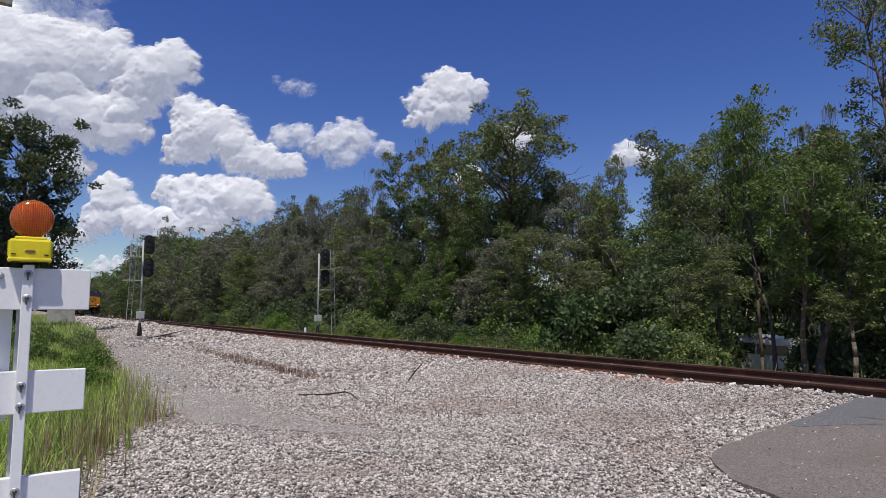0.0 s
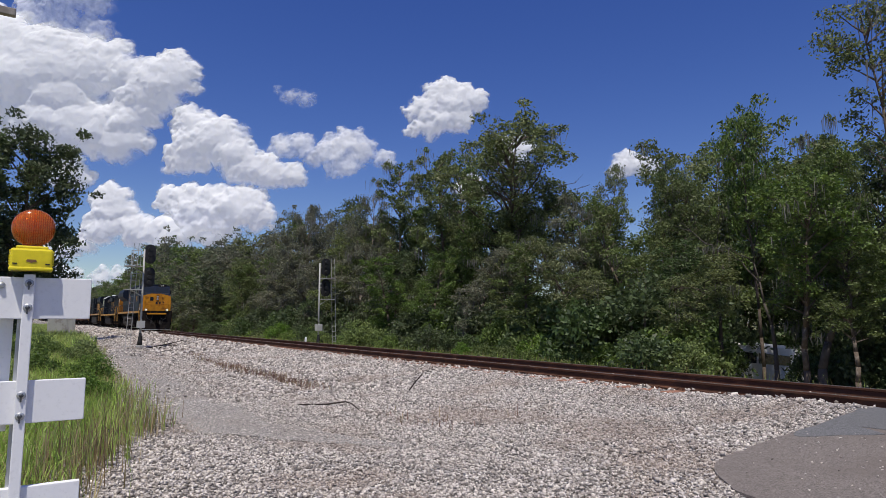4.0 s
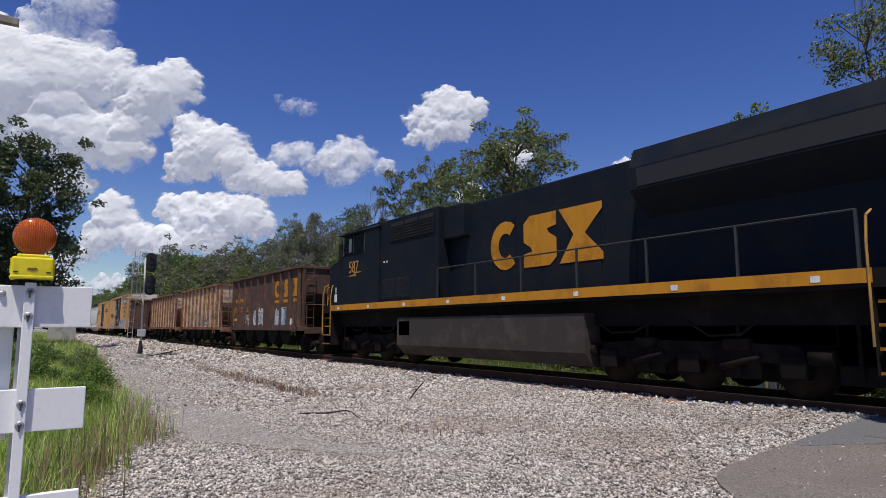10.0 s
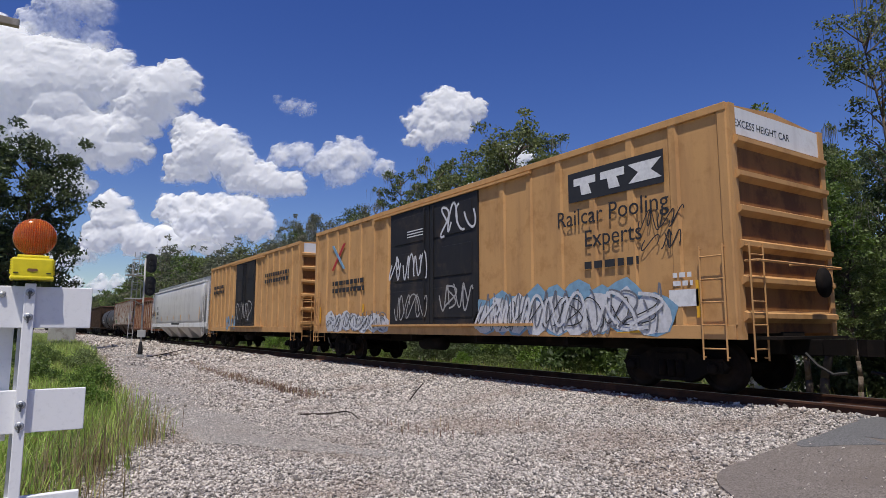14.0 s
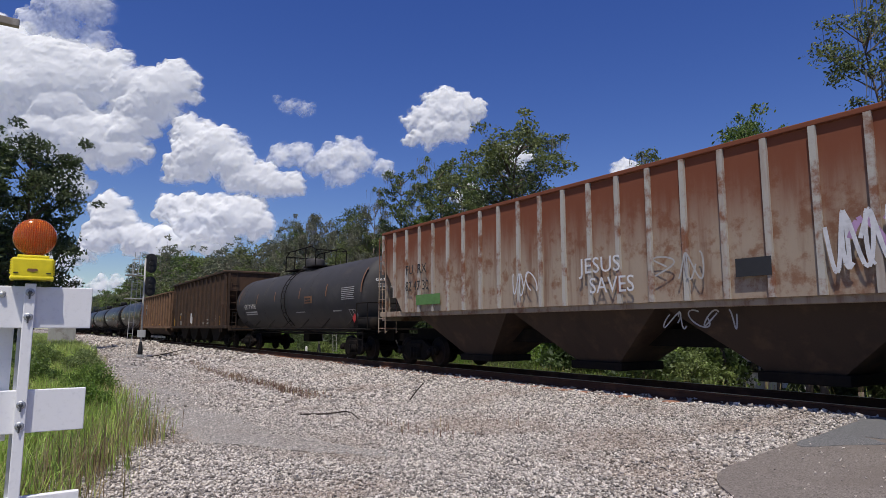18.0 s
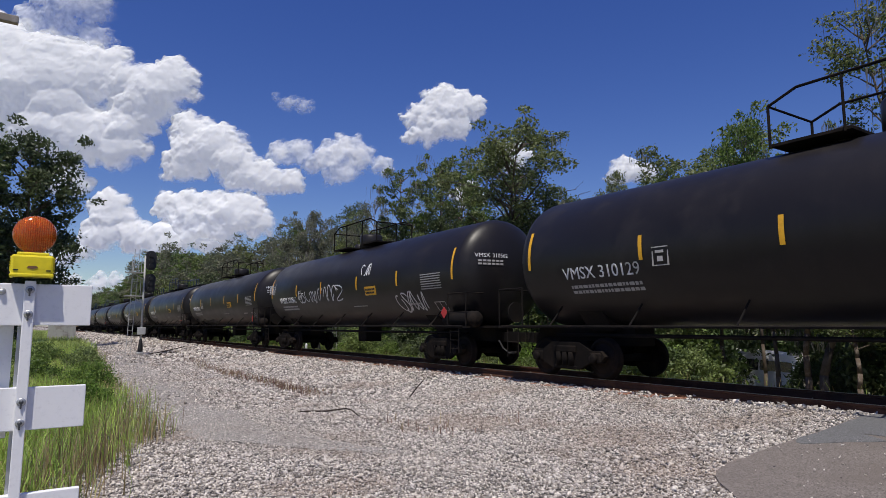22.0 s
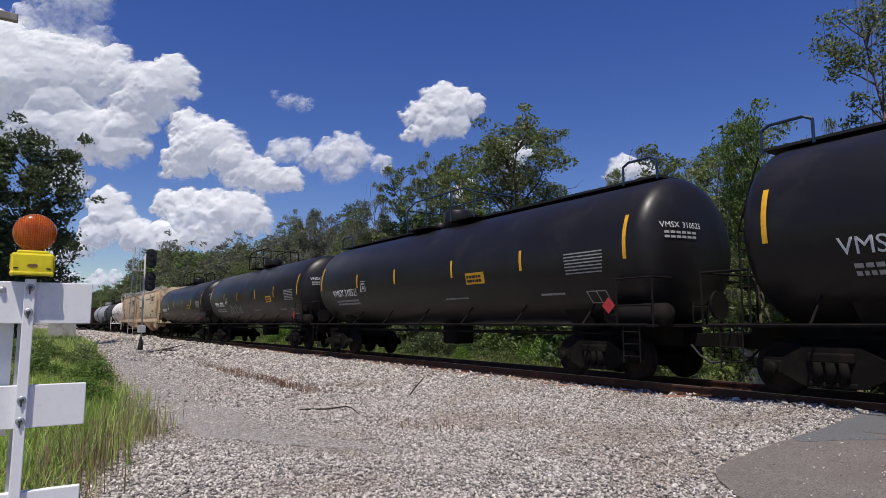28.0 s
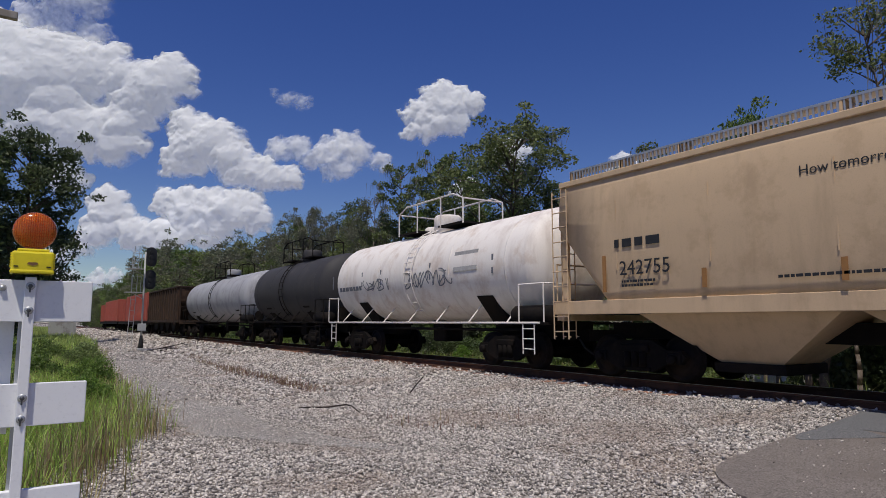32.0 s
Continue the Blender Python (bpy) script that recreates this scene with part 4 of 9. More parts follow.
        for a, b2, c, d in ((0, 0.55, 1.60, 1.62), (0, 0.55, 1.84, 1.86), (0, 0.02, 1.60, 1.86), (0.53, 0.55, 1.60, 1.86), (0.26, 0.28, 1.60, 1.86)):
            box(bm, x - 0.006, x + 0.01, -hb * 0.86 + a, -hb * 0.86 + b2, c, d)
        part("consolidated_stencil_box", bm, M_STENCIL_DIM, car)
        bm = B()
        yy = -hb + 1.0
        prism(bm, [(yy - 0.17, 1.53), (yy, 1.36), (yy + 0.17, 1.53), (yy, 1.70)], "x", -1.44, -1.43)
        part("hazard_placard", bm, M_PLACARD, car, "red diamond hazard placard")
        bars(car, M_STENCIL, -1.445, yy - 0.09, yy + 0.09, 1.48, 1.57, 1, 3)
    if marks and not dim:
        y0 = hb * 0.49 - 0.62
        for a, b2, c, d in ((0, 0.36, 2.28, 2.30), (0, 0.36, 2.62, 2.64), (0, 0.02, 2.28, 2.64), (0.34, 0.36, 2.28, 2.64), (0.10, 0.28, 2.52, 2.57), (0.13, 0.25, 2.36, 2.46)):
            x = -math.sqrt(r * r - ((c + d) / 2 - zc) ** 2)
            part("stencil_box", box(B(), x - 0.008, x + 0.02, y0 + a, y0 + b2, c, d), M_STENCIL_DIM, car)
    if number:
        z = 2.16
        letters(number, 0.36, M_STENCIL_DIM if dim else M_STENCIL, car, (skin(z) - 0.012, hb - 2.14, z), "reporting_number", 1.0)
        head_number(car, number, hb, r, zc)
    truck(car, -hb + 1.75)
    truck(car, hb - 1.75)
    ends(car, L)
    return car


M_TOPRAIL = plain("dark_blue_rail_paint", (0.012, 0.03, 0.075), 0.45)
M_PLACARD = plain("red_placard", (0.45, 0.03, 0.03), 0.5)


# ---- open hoppers and gondolas ----
def open_hopper(L, label, skin, rib, top=3.78, bottom=1.12, ribs=9, seed=1, covered=False, tubs=4, slope=True, rib_d=0.10, inset=1.45):
    car = thing("hopper_car", label, "hopper car", "freight train")
    hb = L / 2 - inset
    hw = 1.52
    bay = 1.35 if slope else 0.0
    # side sheets, floor slopes
    for s in (-1, 1):
        x0, x1 = (s * hw - 0.03, s * hw + 0.03)
        pts = [(-hb, bottom), (hb, bottom), (hb, top), (-hb, top)]
        part("side_sheet", prism(B(), pts, "x", x0, x1), skin, car)
        part("top_chord", box(B(), s * (hw - 0.08), s * (hw + 0.15), -hb - 0.02, hb + 0.02, top - 0.08, top + 0.03, 0.012), rib, car)
        part("side_sill", box(B(), s * hw - 0.08, s * hw + 0.08, -hb - 0.55, hb + 0.55, bottom - 0.10, bottom + 0.08, 0.01), rib, car)
        for k in range(ribs):
            y = -hb + 0.10 + k * (2 * hb - 0.2) / (ribs - 1)
            bm = prism(B(), [(s * (hw + 0.03), y - 0.075), (s * (hw + 0.03 + rib_d), y - 0.04), (s * (hw + 0.03 + rib_d), y + 0.04), (s * (hw + 0.03), y + 0.075)], "z", bottom + 0.08, top - 0.10)
            part("side_rib", bm, rib, car)
    for s in (-1, 1):
        y = s * hb
        # sloping end sheet and its posts
        zs = top - 1.15
        bm = B()
        prism(bm, [(y, top), (y, zs), (y - s * bay, bottom - 0.05), (y - s * (bay + 0.05), bottom - 0.05), (y - s * 0.05, zs), (y - s * 0.05, top)], "x", -hw, hw)
        part("end_sheet", bm, skin, car)
        part("end_chord", box(B(), -hw - 0.09, hw + 0.09, y - 0.07, y + 0.07, top - 0.08, top + 0.03, 0.012), rib, car)
        for x in (-1.42, -0.5, 0.5, 1.42):
            part("end_post", box(B(), x - 0.05, x + 0.05, min(y, y + s * 0.06), max(y, y + s * 0.06), bottom, zs + 0.2 if abs(x) < 1 else top), rib, car)
        part("end_sill", box(B(), -1.5, 1.5, min(y + s * 0.45, y + s * 0.6), max(y + s * 0.45, y + s * 0.6), bottom - 0.22, bottom + 0.06, 0.01), rib, car)
        part("end_deck", box(B(), -1.4, 1.4, min(y - s * bay, y + s * 0.45), max(y - s * bay, y + s * 0.45), bottom - 0.06, bottom), M_GRIME, car)
        end_ladder(car, rib, y + s * 0.08, -1.38, -0.98, bottom - 0.35, top - 0.1, 9)
        ladder(car, rib, -hw - 0.03 - rib_d, s * (hb - 0.28) - 0.2, s * (hb - 0.28) + 0.2, bottom - 0.3, bottom + 1.3, 5)
        bm = B()
        pipe(bm, [(-1.45, y + s * 0.55, bottom), (-1.45, y + s * 0.55, bottom + 1.0), (-0.6, y + s * 0.55, bottom + 1.0), (-0.6, y + s * 0.55, bottom)], 0.02)
        part("end_grab_rail", bm, rib, car)
        part("brake_cylinder", lathe(B(), [(-0.35, 0.03), (-0.33, 0.17), (0.33, 0.17), (0.35, 0.03)], "x", 14, (0.2, y - s * 0.2, bottom + 0.45)), M_GRIME, car)
    part("brake_wheel", lathe(B(), [(-hb - 0.62, 0.02), (-hb - 0.62, 0.27), (-hb - 0.58, 0.27), (-hb - 0.58, 0.02)], "y", 20, (0.45, 0, bottom + 1.05)), M_GRIME, car)
    part("centre_sill", box(B(), -0.28, 0.28, -L / 2 + 0.85, L / 2 - 0.85, 0.78, 1.12), M_GRIME, car)
    n = tubs
    span = 2 * (hb - bay - 0.1)
    for k in range(n):
        yc = -span / 2 + (k + 0.5) * span / n
        w = span / n * 0.48
        bm = B()
        prism(bm, [(yc - w, bottom), (yc + w, bottom), (yc + w * 0.35, 0.42), (yc - w * 0.35, 0.42)], "x", -1.30, 1.30)
        part("hopper_bay", bm, M_GRIME if not covered else skin, car)
        part("bay_door", box(B(), -1.1, 1.1, yc - w * 0.4, yc + w * 0.4, 0.34, 0.44), M_GRIME, car)
    part("load_floor", box(B(), -hw + 0.04, hw - 0.04, -hb + 0.06, hb - 0.06, bottom + 1.0, bottom + 1.05), M_GRIME, car)
    truck(car, -L / 2 + 2.0)
    truck(car, L / 2 - 2.0)
    ends(car, L)
    return car, hb, -hw - 0.036, -hw - 0.03 - rib_d - 0.006


# ---- covered hoppers ----
def covered_hopper(L, label, skin, sill, eave=4.25, bottom=1.25, curved=True, bays=3, ribs=0, ribmat=None, seed=1, rails=None, cut=1.1, under=None, inset=0.72, lead=2.1):
    car = thing("covered_hopper", label, "hopper car", "freight train")
    rails = rails or skin
    hb = L / 2 - inset
    hw = 1.55
    secs = [(-hw * 0.955, bottom + 0.24), (-hw * 0.988, bottom + 0.9), (-hw, (eave + bottom) / 2 + 0.2), (-hw * 0.985, eave - 0.45), (-hw * 0.94, eave)] if curved else [(-hw, bottom + 0.1), (-hw, eave)]
    if curved:
        zs_ = [bottom + 0.24 + k * (eave - bottom - 0.24) / 13 for k in range(14)]
        secs = [(float(np.interp(z, [q[1] for q in secs], [q[0] for q in secs])) - 0.012 * math.sin(math.pi * k / 13), z) for k, z in enumerate(zs_)]
    ring = [(x, z) for x, z in secs] + [(-0.7, eave + 0.18), (0.7, eave + 0.18)] + [(-x, z) for x, z in secs[::-1]]
    # body: full section between the end slopes, narrowing below towards the ends
    bm = B()
    stations = ((-hb, 1), (-hb + cut, 0), (hb - cut, 0), (hb, 1))
    rows = []
    zmin = secs[0][1]
    for y, tip in stations:
        row = []
        for x, z in ring:
            low = tip and z < eave - 0.95
            xx = math.copysign(float(np.interp(eave - 0.95, [q[1] for q in secs], [-q[0] for q in secs])), x) if low else x
            row.append(bm.verts.new((xx, y, eave - 0.95 if low else z)))
        rows.append(row)
    for ra, rb in zip(rows, rows[1:]):
        for k in range(len(ring)):
            f = bm.faces.new((ra[k], ra[(k + 1) % len(ring)], rb[(k + 1) % len(ring)], rb[k]))
    bm.faces.new(rows[0]), bm.faces.new(rows[-1])
    bmesh.ops.remove_doubles(bm, verts=bm.verts[:], dist=0.0005)
    bmesh.ops.recalc_face_normals(bm, faces=bm.faces[:])
    for f in bm.faces:
        f.smooth = curved and abs(f.normal.x) > 0.5
    part("body", bm, skin, car)
    for s in (-1, 1):
        if curved:
            part("eave_rail", box(B(), s * hw * 0.94 - 0.06, s * hw * 0.94 + 0.06, -hb - 0.02, hb + 0.02, eave - 0.03, eave + 0.09, 0.015), sill, car)
        else:
            part("eave_rail", box(B(), s * hw - 0.05, s * hw + 0.05, -hb - 0.02, hb + 0.02, eave - 0.04, eave + 0.05, 0.015), skin, car)
        part("side_sill", box(B(), s * hw * 0.93 - 0.06, s * hw * 0.93 + 0.06, -hb - 0.25, hb + 0.25, bottom - 0.02, bottom + (0.27 if curved else 0.14), 0.012), sill, car)
        for k in range(ribs):
            y = -hb + 0.08 + k * (2 * hb - 0.16) / (ribs - 1)
            low = bottom + 0.1 + max(0, (cut - (hb - abs(y))) / cut) * (eave - 1.25 - bottom - 0.1)
            part("side_rib", box(B(), min(s * hw, s * (hw + 0.06)), max(s * hw, s * (hw + 0.06)), y - 0.05, y + 0.05, min(low, eave - 0.8), eave - 0.04), ribmat or skin, car)
    # slope sheets below, end frames
    for s in (-1, 1):
        y = s * hb
        part("end_slope", prism(B(), [(y - s * 0.02, eave - 0.9), (y - s * cut * 1.9, bottom + 0.1), (y - s * (cut * 1.9 + 0.06), bottom + 0.1), (y - s * 0.1, eave - 0.9)], "x", -hw * 0.88, hw * 0.88), skin, car)
        for x in (-1.35, 1.35):
            part("corner_post", box(B(), x - 0.06, x + 0.06, y - 0.06, y + 0.06, bottom, eave - 0.05), sill if curved else skin, car)
        part("end_sill", box(B(), -1.45, 1.45, min(y, y + s * 0.22), max(y, y + s * 0.22), bottom - 0.15, bottom + 0.12, 0.012), sill, car)
        part("shear_plate", box(B(), -1.4, 1.4, min(y, y - s * 2.2), max(y, y - s * 2.2), bottom - 0.02, bottom + 0.03), M_GRIME, car)
        end_ladder(car, rails, y + s * 0.06, -1.35, -0.95, bottom - 0.55, eave + 0.1, 10)
        end_ladder(car, rails, y + s * 0.06, 0.95, 1.35, bottom - 0.55, eave + 0.1, 10)
        ladder(car, rails, -hw + 0.02, s * (hb - 0.05) - 0.22, s * (hb - 0.05) + 0.22, bottom - 0.55, eave - 0.1, 10)
        bm = B()
        pipe(bm, [(-1.45, y + s * 0.2, bottom), (-1.45, y + s * 0.2, bottom + 1.1), (1.45, y + s * 0.2, bottom + 1.1), (1.45, y + s * 0.2, bottom)], 0.02)
        part("end_grab_rail", bm, rails, car)
        part("brake_gear", box(B(), -0.5, 0.3, y - s * 0.9 - 0.2, y - s * 0.9 + 0.2, bottom + 0.05, bottom + 0.65, 0.05), M_GRIME, car)
    part("brake_wheel", lathe(B(), [(-hb - 0.25, 0.02), (-hb - 0.25, 0.27), (-hb - 0.21, 0.27), (-hb - 0.21, 0.02)], "y", 20, (0.5, 0, bottom + 1.25)), M_GRIME, car)
    part("centre_sill", box(B(), -0.28, 0.28, -L / 2 + 0.85, L / 2 - 0.85, 0.80, 1.15), M_GRIME, car)
    span = 2 * (hb - cut * 1.35)
    for k in range(bays):
        yc = -span / 2 + (k + 0.5) * span / bays
        w = span / bays * 0.49
        bm = B()
        va = [bm.verts.new(q) for q in ((-hw * 0.86, yc - w, bottom + 0.05), (hw * 0.86, yc - w, bottom + 0.05), (hw * 0.86, yc + w, bottom + 0.05), (-hw * 0.86, yc + w, bottom + 0.05))]
        vb = [bm.verts.new(q) for q in ((-0.6, yc - w * 0.28, 0.42), (0.6, yc - w * 0.28, 0.42), (0.6, yc + w * 0.28, 0.42), (-0.6, yc + w * 0.28, 0.42))]
        bm.faces.new(va), bm.faces.new(vb[::-1])
        for i in range(4):
            bm.faces.new((va[i], vb[i], vb[(i + 1) % 4], va[(i + 1) % 4]))
        bmesh.ops.recalc_face_normals(bm, faces=bm.faces[:])
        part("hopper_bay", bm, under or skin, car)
        part("outlet_gate", box(B(), -0.7, 0.7, yc - w * 0.34, yc + w * 0.34, 0.26, 0.44, 0.02), M_GRIME, car)
    # roof: hatches and running boards
    for k in range(bays * 2):
        yc = -hb + 1.0 + k * (2 * hb - 2.0) / (bays * 2 - 1)
        part("roof_hatch", box(B(), -0.35, 0.35, yc - 0.45, yc + 0.45, eave + 0.16, eave + 0.30, 0.04), skin, car)
    if curved:
        for x in (-0.95, 0.95):
            part("running_board", box(B(), x - 0.18, x + 0.18, -hb - 0.05, hb + 0.05, eave + 0.38, eave + 0.42), M_GALV, car)
            for k in range(9):
                y = -hb + k * 2 * hb / 8
                part("board_bracket", box(B(), x - 0.2, x + 0.2, y - 0.03, y + 0.03, eave + 0.08, eave + 0.40), rails, car)
            part("board_skirt", MESHSCREEN(x - 0.19 if x < 0 else x + 0.19, -hb, hb, eave + 0.12, eave + 0.40), M_GALV, car)
    truck(car, -L / 2 + lead)
    truck(car, L / 2 - 2.1)
    ends(car, L)
    return car, hb, -hw - 0.008


def MESHSCREEN(x, y0, y1, z0, z1):
    """An upright grating: many slanted slats."""
    bm = B()
    y = y0
    while y < y1:
        box(bm, x - 0.01, x + 0.01, y, y + 0.035, z0, z1)
        y += 0.09
    box(bm, x - 0.014, x + 0.014, y0, y1, z1 - 0.03, z1)
    return bm


# ---- boxcars ----
def boxcar(L, label, skin, door, height=5.0, bottom=0.98, ribs=11, door_at=0.0, door_w=3.6, seed=1, excess=True, recess=True):
    car = thing("boxcar", label, "boxcar", "freight train")
    hb = L / 2 - 0.95
    hw = 1.56
    roofz = height + 0.12
    part("body", prism(B(), [(-hw, bottom + 0.12), (hw, bottom + 0.12), (hw, height), (0, roofz), (-hw, height)], "y", -hb, hb), skin, car)
    for s in (-1, 1):
        part("eave_rail", box(B(), s * hw - 0.03 - 0.03, s * hw + 0.03 + 0.03, -hb - 0.03, hb + 0.03, height - 0.12, height + 0.02, 0.01), skin, car)
        part("side_sill", box(B(), s * hw - 0.05, s * hw + 0.05, -hb, hb, bottom, bottom + 0.24, 0.008), skin, car)
        n = ribs
        for k in range(n):
            y = -hb + 0.06 + k * (2 * hb - 0.12) / (n - 1)
            if abs(y - door_at) < door_w / 2 + 0.12:
                continue
            bm = prism(B(), [(s * hw, y - 0.11), (s * (hw + 0.045), y - 0.07), (s * (hw + 0.045), y + 0.07), (s * hw, y + 0.11)], "z", bottom + 0.24, height - 0.12)
            part("side_post", bm, skin, car)
        for dd in (-1, 1):
            d = part("plug_door", box(B(), min(s * hw, s * (hw + 0.055)), max(s * hw, s * (hw + 0.055)), door_at + min(0.02 * dd, dd * door_w / 2), door_at + max(0.02 * dd, dd * door_w / 2), bottom + 0.30, height - 0.22), door, car, "black sliding plug door")
            for k in range(3):
                z = bottom + 0.9 + k * 1.15
                yc = door_at + dd * door_w / 4
                part("door_panel", box(B(), min(s * (hw + 0.055), s * (hw + 0.075)), max(s * (hw + 0.055), s * (hw + 0.075)), yc - door_w * 0.2, yc + door_w * 0.2, z - 0.42, z + 0.42, 0.008), door, d)
            part("lock_bar", rod(B(), (s * (hw + 0.10), door_at + dd * 0.25, bottom + 0.35), (s * (hw + 0.10), door_at + dd * 0.25, height - 0.3), 0.022, 6), door, d)
        part("door_track", box(B(), min(s * hw, s * (hw + 0.12)), max(s * hw, s * (hw + 0.12)), door_at - door_w * 0.95, door_at + door_w * 0.75, bottom + 0.24, bottom + 0.30), skin, car)
        part("door_rail", box(B(), min(s * hw, s * (hw + 0.10)), max(s * hw, s * (hw + 0.10)), door_at - door_w * 0.95, door_at + door_w * 0.75, height - 0.21, height - 0.15), skin, car)
    for s in (-1, 1):
        y = s * hb
        # End wall painted darker than its ribs for the shade between them.
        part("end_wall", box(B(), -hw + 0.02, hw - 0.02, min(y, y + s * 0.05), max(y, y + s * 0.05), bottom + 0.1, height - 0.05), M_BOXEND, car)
        for k in range(6):
            z = bottom + 0.40 + k * 0.60
            part("end_rib", prism(B(), [(y + s * 0.05, z - 0.13), (y + s * 0.17, z - 0.05), (y + s * 0.17, z + 0.03), (y + s * 0.05, z + 0.08)], "x", -hw + 0.06, hw - 0.06), skin, car)
        if excess:
            part("excess_height_band", box(B(), -hw + 0.01, hw - 0.01, min(y + s * 0.052, y + s * 0.062), max(y + s * 0.052, y + s * 0.062), height - 0.52, height - 0.04), M_COVSILL, car, "white painted band across the end")
        for x in (-hw + 0.06, hw - 0.06):
            part("corner_post", box(B(), x - 0.08, x + 0.08, min(y, y + s * 0.09), max(y, y + s * 0.09), bottom, height), skin, car)
        end_ladder(car, skin, y + s * 0.14, -1.45, -1.05, bottom - 0.35, bottom + 1.6, 5)
        ladder(car, skin, -hw - 0.045, s * (hb - 0.35) - 0.22, s * (hb - 0.35) + 0.22, bottom - 0.35, bottom + 1.6, 5)
        bm = pipe(B(), [(-1.4, y + s * 0.32, bottom + 1.3), (1.4, y + s * 0.32, bottom + 1.3)], 0.022)
        for x in (-1.4, 0, 1.4):
            rod(bm, (x, y + s * 0.1, bottom + 1.3), (x, y + s * 0.32, bottom + 1.3), 0.02, 6)
        part("end_grab_rail", bm, skin, car)
        part("crossover_step", box(B(), -1.2, 1.2, min(y + s * 0.1, y + s * 0.45), max(y + s * 0.1, y + s * 0.45), bottom + 0.0, bottom + 0.05), M_GRIME, car)
    part("brake_wheel", lathe(B(), [(-hb - 0.4, 0.02), (-hb - 0.4, 0.27), (-hb - 0.36, 0.27), (-hb - 0.36, 0.02)], "y", 20, (0.6, 0, bottom + 1.0)), M_GRIME, car)
    part("centre_sill", box(B(), -0.35, 0.35, -L / 2 + 0.85, L / 2 - 0.85, 0.72, 1.1), M_GRIME, car)
    for k in range(4):
        y = -hb * 0.55 + k * hb * 1.1 / 3
        part("cross_bearer", box(B(), -1.45, 1.45, y - 0.06, y + 0.06, 0.80, 1.08), M_GRIME, car)
    part("brake_reservoir", lathe(B(), [(-0.6, 0.04), (-0.57, 0.2), (0.57, 0.2), (0.6, 0.04)], "y", 14, (-0.9, 1.2, 0.72)), M_GRIME, car)
    truck(car, -L / 2 + 2.6)
    truck(car, L / 2 - 2.6)
    ends(car, L)
    return car, hb, -hw - 0.05
# ---- locomotives ----
lt = B()
prism(lt, [(-2.15, 0.62), (-2.0, 0.86), (-0.9, 0.92), (0.9, 0.92), (2.0, 0.86), (2.15, 0.62), (1.95, 0.52), (1.4, 0.60), (0.6, 0.45), (0.35, 0.60), (-0.35, 0.60), (-0.6, 0.45), (-1.4, 0.60), (-1.95, 0.52)], "x", -1.12, -0.98)
for y in (-1.9, 0.0, 1.9):
    box(lt, -1.18, -0.96, y - 0.22, y + 0.22, 0.34, 0.72, 0.03)
for y in (-0.95, 0.95):
    rod(lt, (-1.16, y - 0.42, 0.70), (-1.16, y + 0.30, 0.48), 0.06, 8)
    box(lt, -1.2, -1.0, y - 0.25, y + 0.25, 0.78, 0.98, 0.03)
for y in (-2.35, 2.35):
    rod(lt, (-1.15, y - 0.18, 0.70), (-1.15, y + 0.18, 0.70), 0.13, 12)
LOCO_FRAME = mesh_of("truck_frame", lt, M_TRUCK)
LOCO_WHEEL = mesh_of("wheel", lathe(B(), [(-0.07, 0.14), (-0.07, 0.38), (-0.045, 0.42), (-0.045, 0.50), (0.055, 0.49), (0.055, 0.53), (0.085, 0.53), (0.085, 0.42), (0.02, 0.3), (0.09, 0.14), (0.09, 0.02)], "x", 20), M_WHEEL)
SPRING = mesh_of("coil_spring", lathe(B(), [(z / 40, 0.085 + 0.02 * (z % 2)) for z in range(20, 34)], "z", 12), M_TRUCK)
M_CABGLASS = plain("dark_cab_glass", (0.02, 0.025, 0.03), 0.08)
M_NUMBOARD = plain("white_number_board", (0.75, 0.75, 0.72), 0.5)
M_ORANGE = plain("orange_ditch_glow", (1.0, 0.75, 0.4), 0.3, 0, 9.0)
M_POSTRAIL = plain("dull_grey_handrail", (0.035, 0.035, 0.038), 0.5)
M_MESH = plain("dark_radiator_screen", (0.012, 0.013, 0.016), 0.7)


def loco_truck(car, y):
    for s in (0, 180):
        tf = shared("truck_frame", LOCO_FRAME, car, pose(0, y, 0, 0, 0, s))
        for dy in (-0.95, 0.95):
            shared("coil_spring", SPRING, tf, pose(-1.05, dy + 0.42, 0.0))
        shared("brake_rigging", RIGGING, tf)
    for dy in (-1.9, 0, 1.9):
        ax = shared("axle", AXLE, car, pose(0, y + dy, 0.53))
        shared("traction_motor", MOTOR, car, pose(0, y + dy + (0.5 if dy <= 0 else -0.5), 0))
        shared("wheel", LOCO_WHEEL, ax, pose(-0.79, 0, 0))
        shared("wheel", LOCO_WHEEL, ax, pose(0.79, 0, 0, 0, 0, 180))


MOTOR = mesh_of("traction_motor", box(B(), -0.66, 0.66, -0.42, 0.42, 0.24, 0.86, 0.06), M_GRIME)
rg_ = B()
for y in (-2.85, -0.95, 0.95, 2.85):
    box(rg_, -1.02, -0.94, y - 0.34, y + 0.34, 0.30, 0.60, 0.02)
    rod(rg_, (-1.08, y, 0.36), (-1.08, y, 1.2), 0.035, 6)
box(rg_, -0.94, 0.94, -2.5, 2.5, 0.86, 1.22, 0.04)
pipe(rg_, [(-1.2, -1.5, 1.36), (-1.24, -1.1, 1.05), (-1.24, -0.5, 1.02), (-1.2, 0.0, 1.3)], 0.022)
pipe(rg_, [(-1.2, 0.6, 1.36), (-1.26, 1.1, 1.08), (-1.26, 1.7, 1.06), (-1.2, 2.2, 1.32)], 0.022)
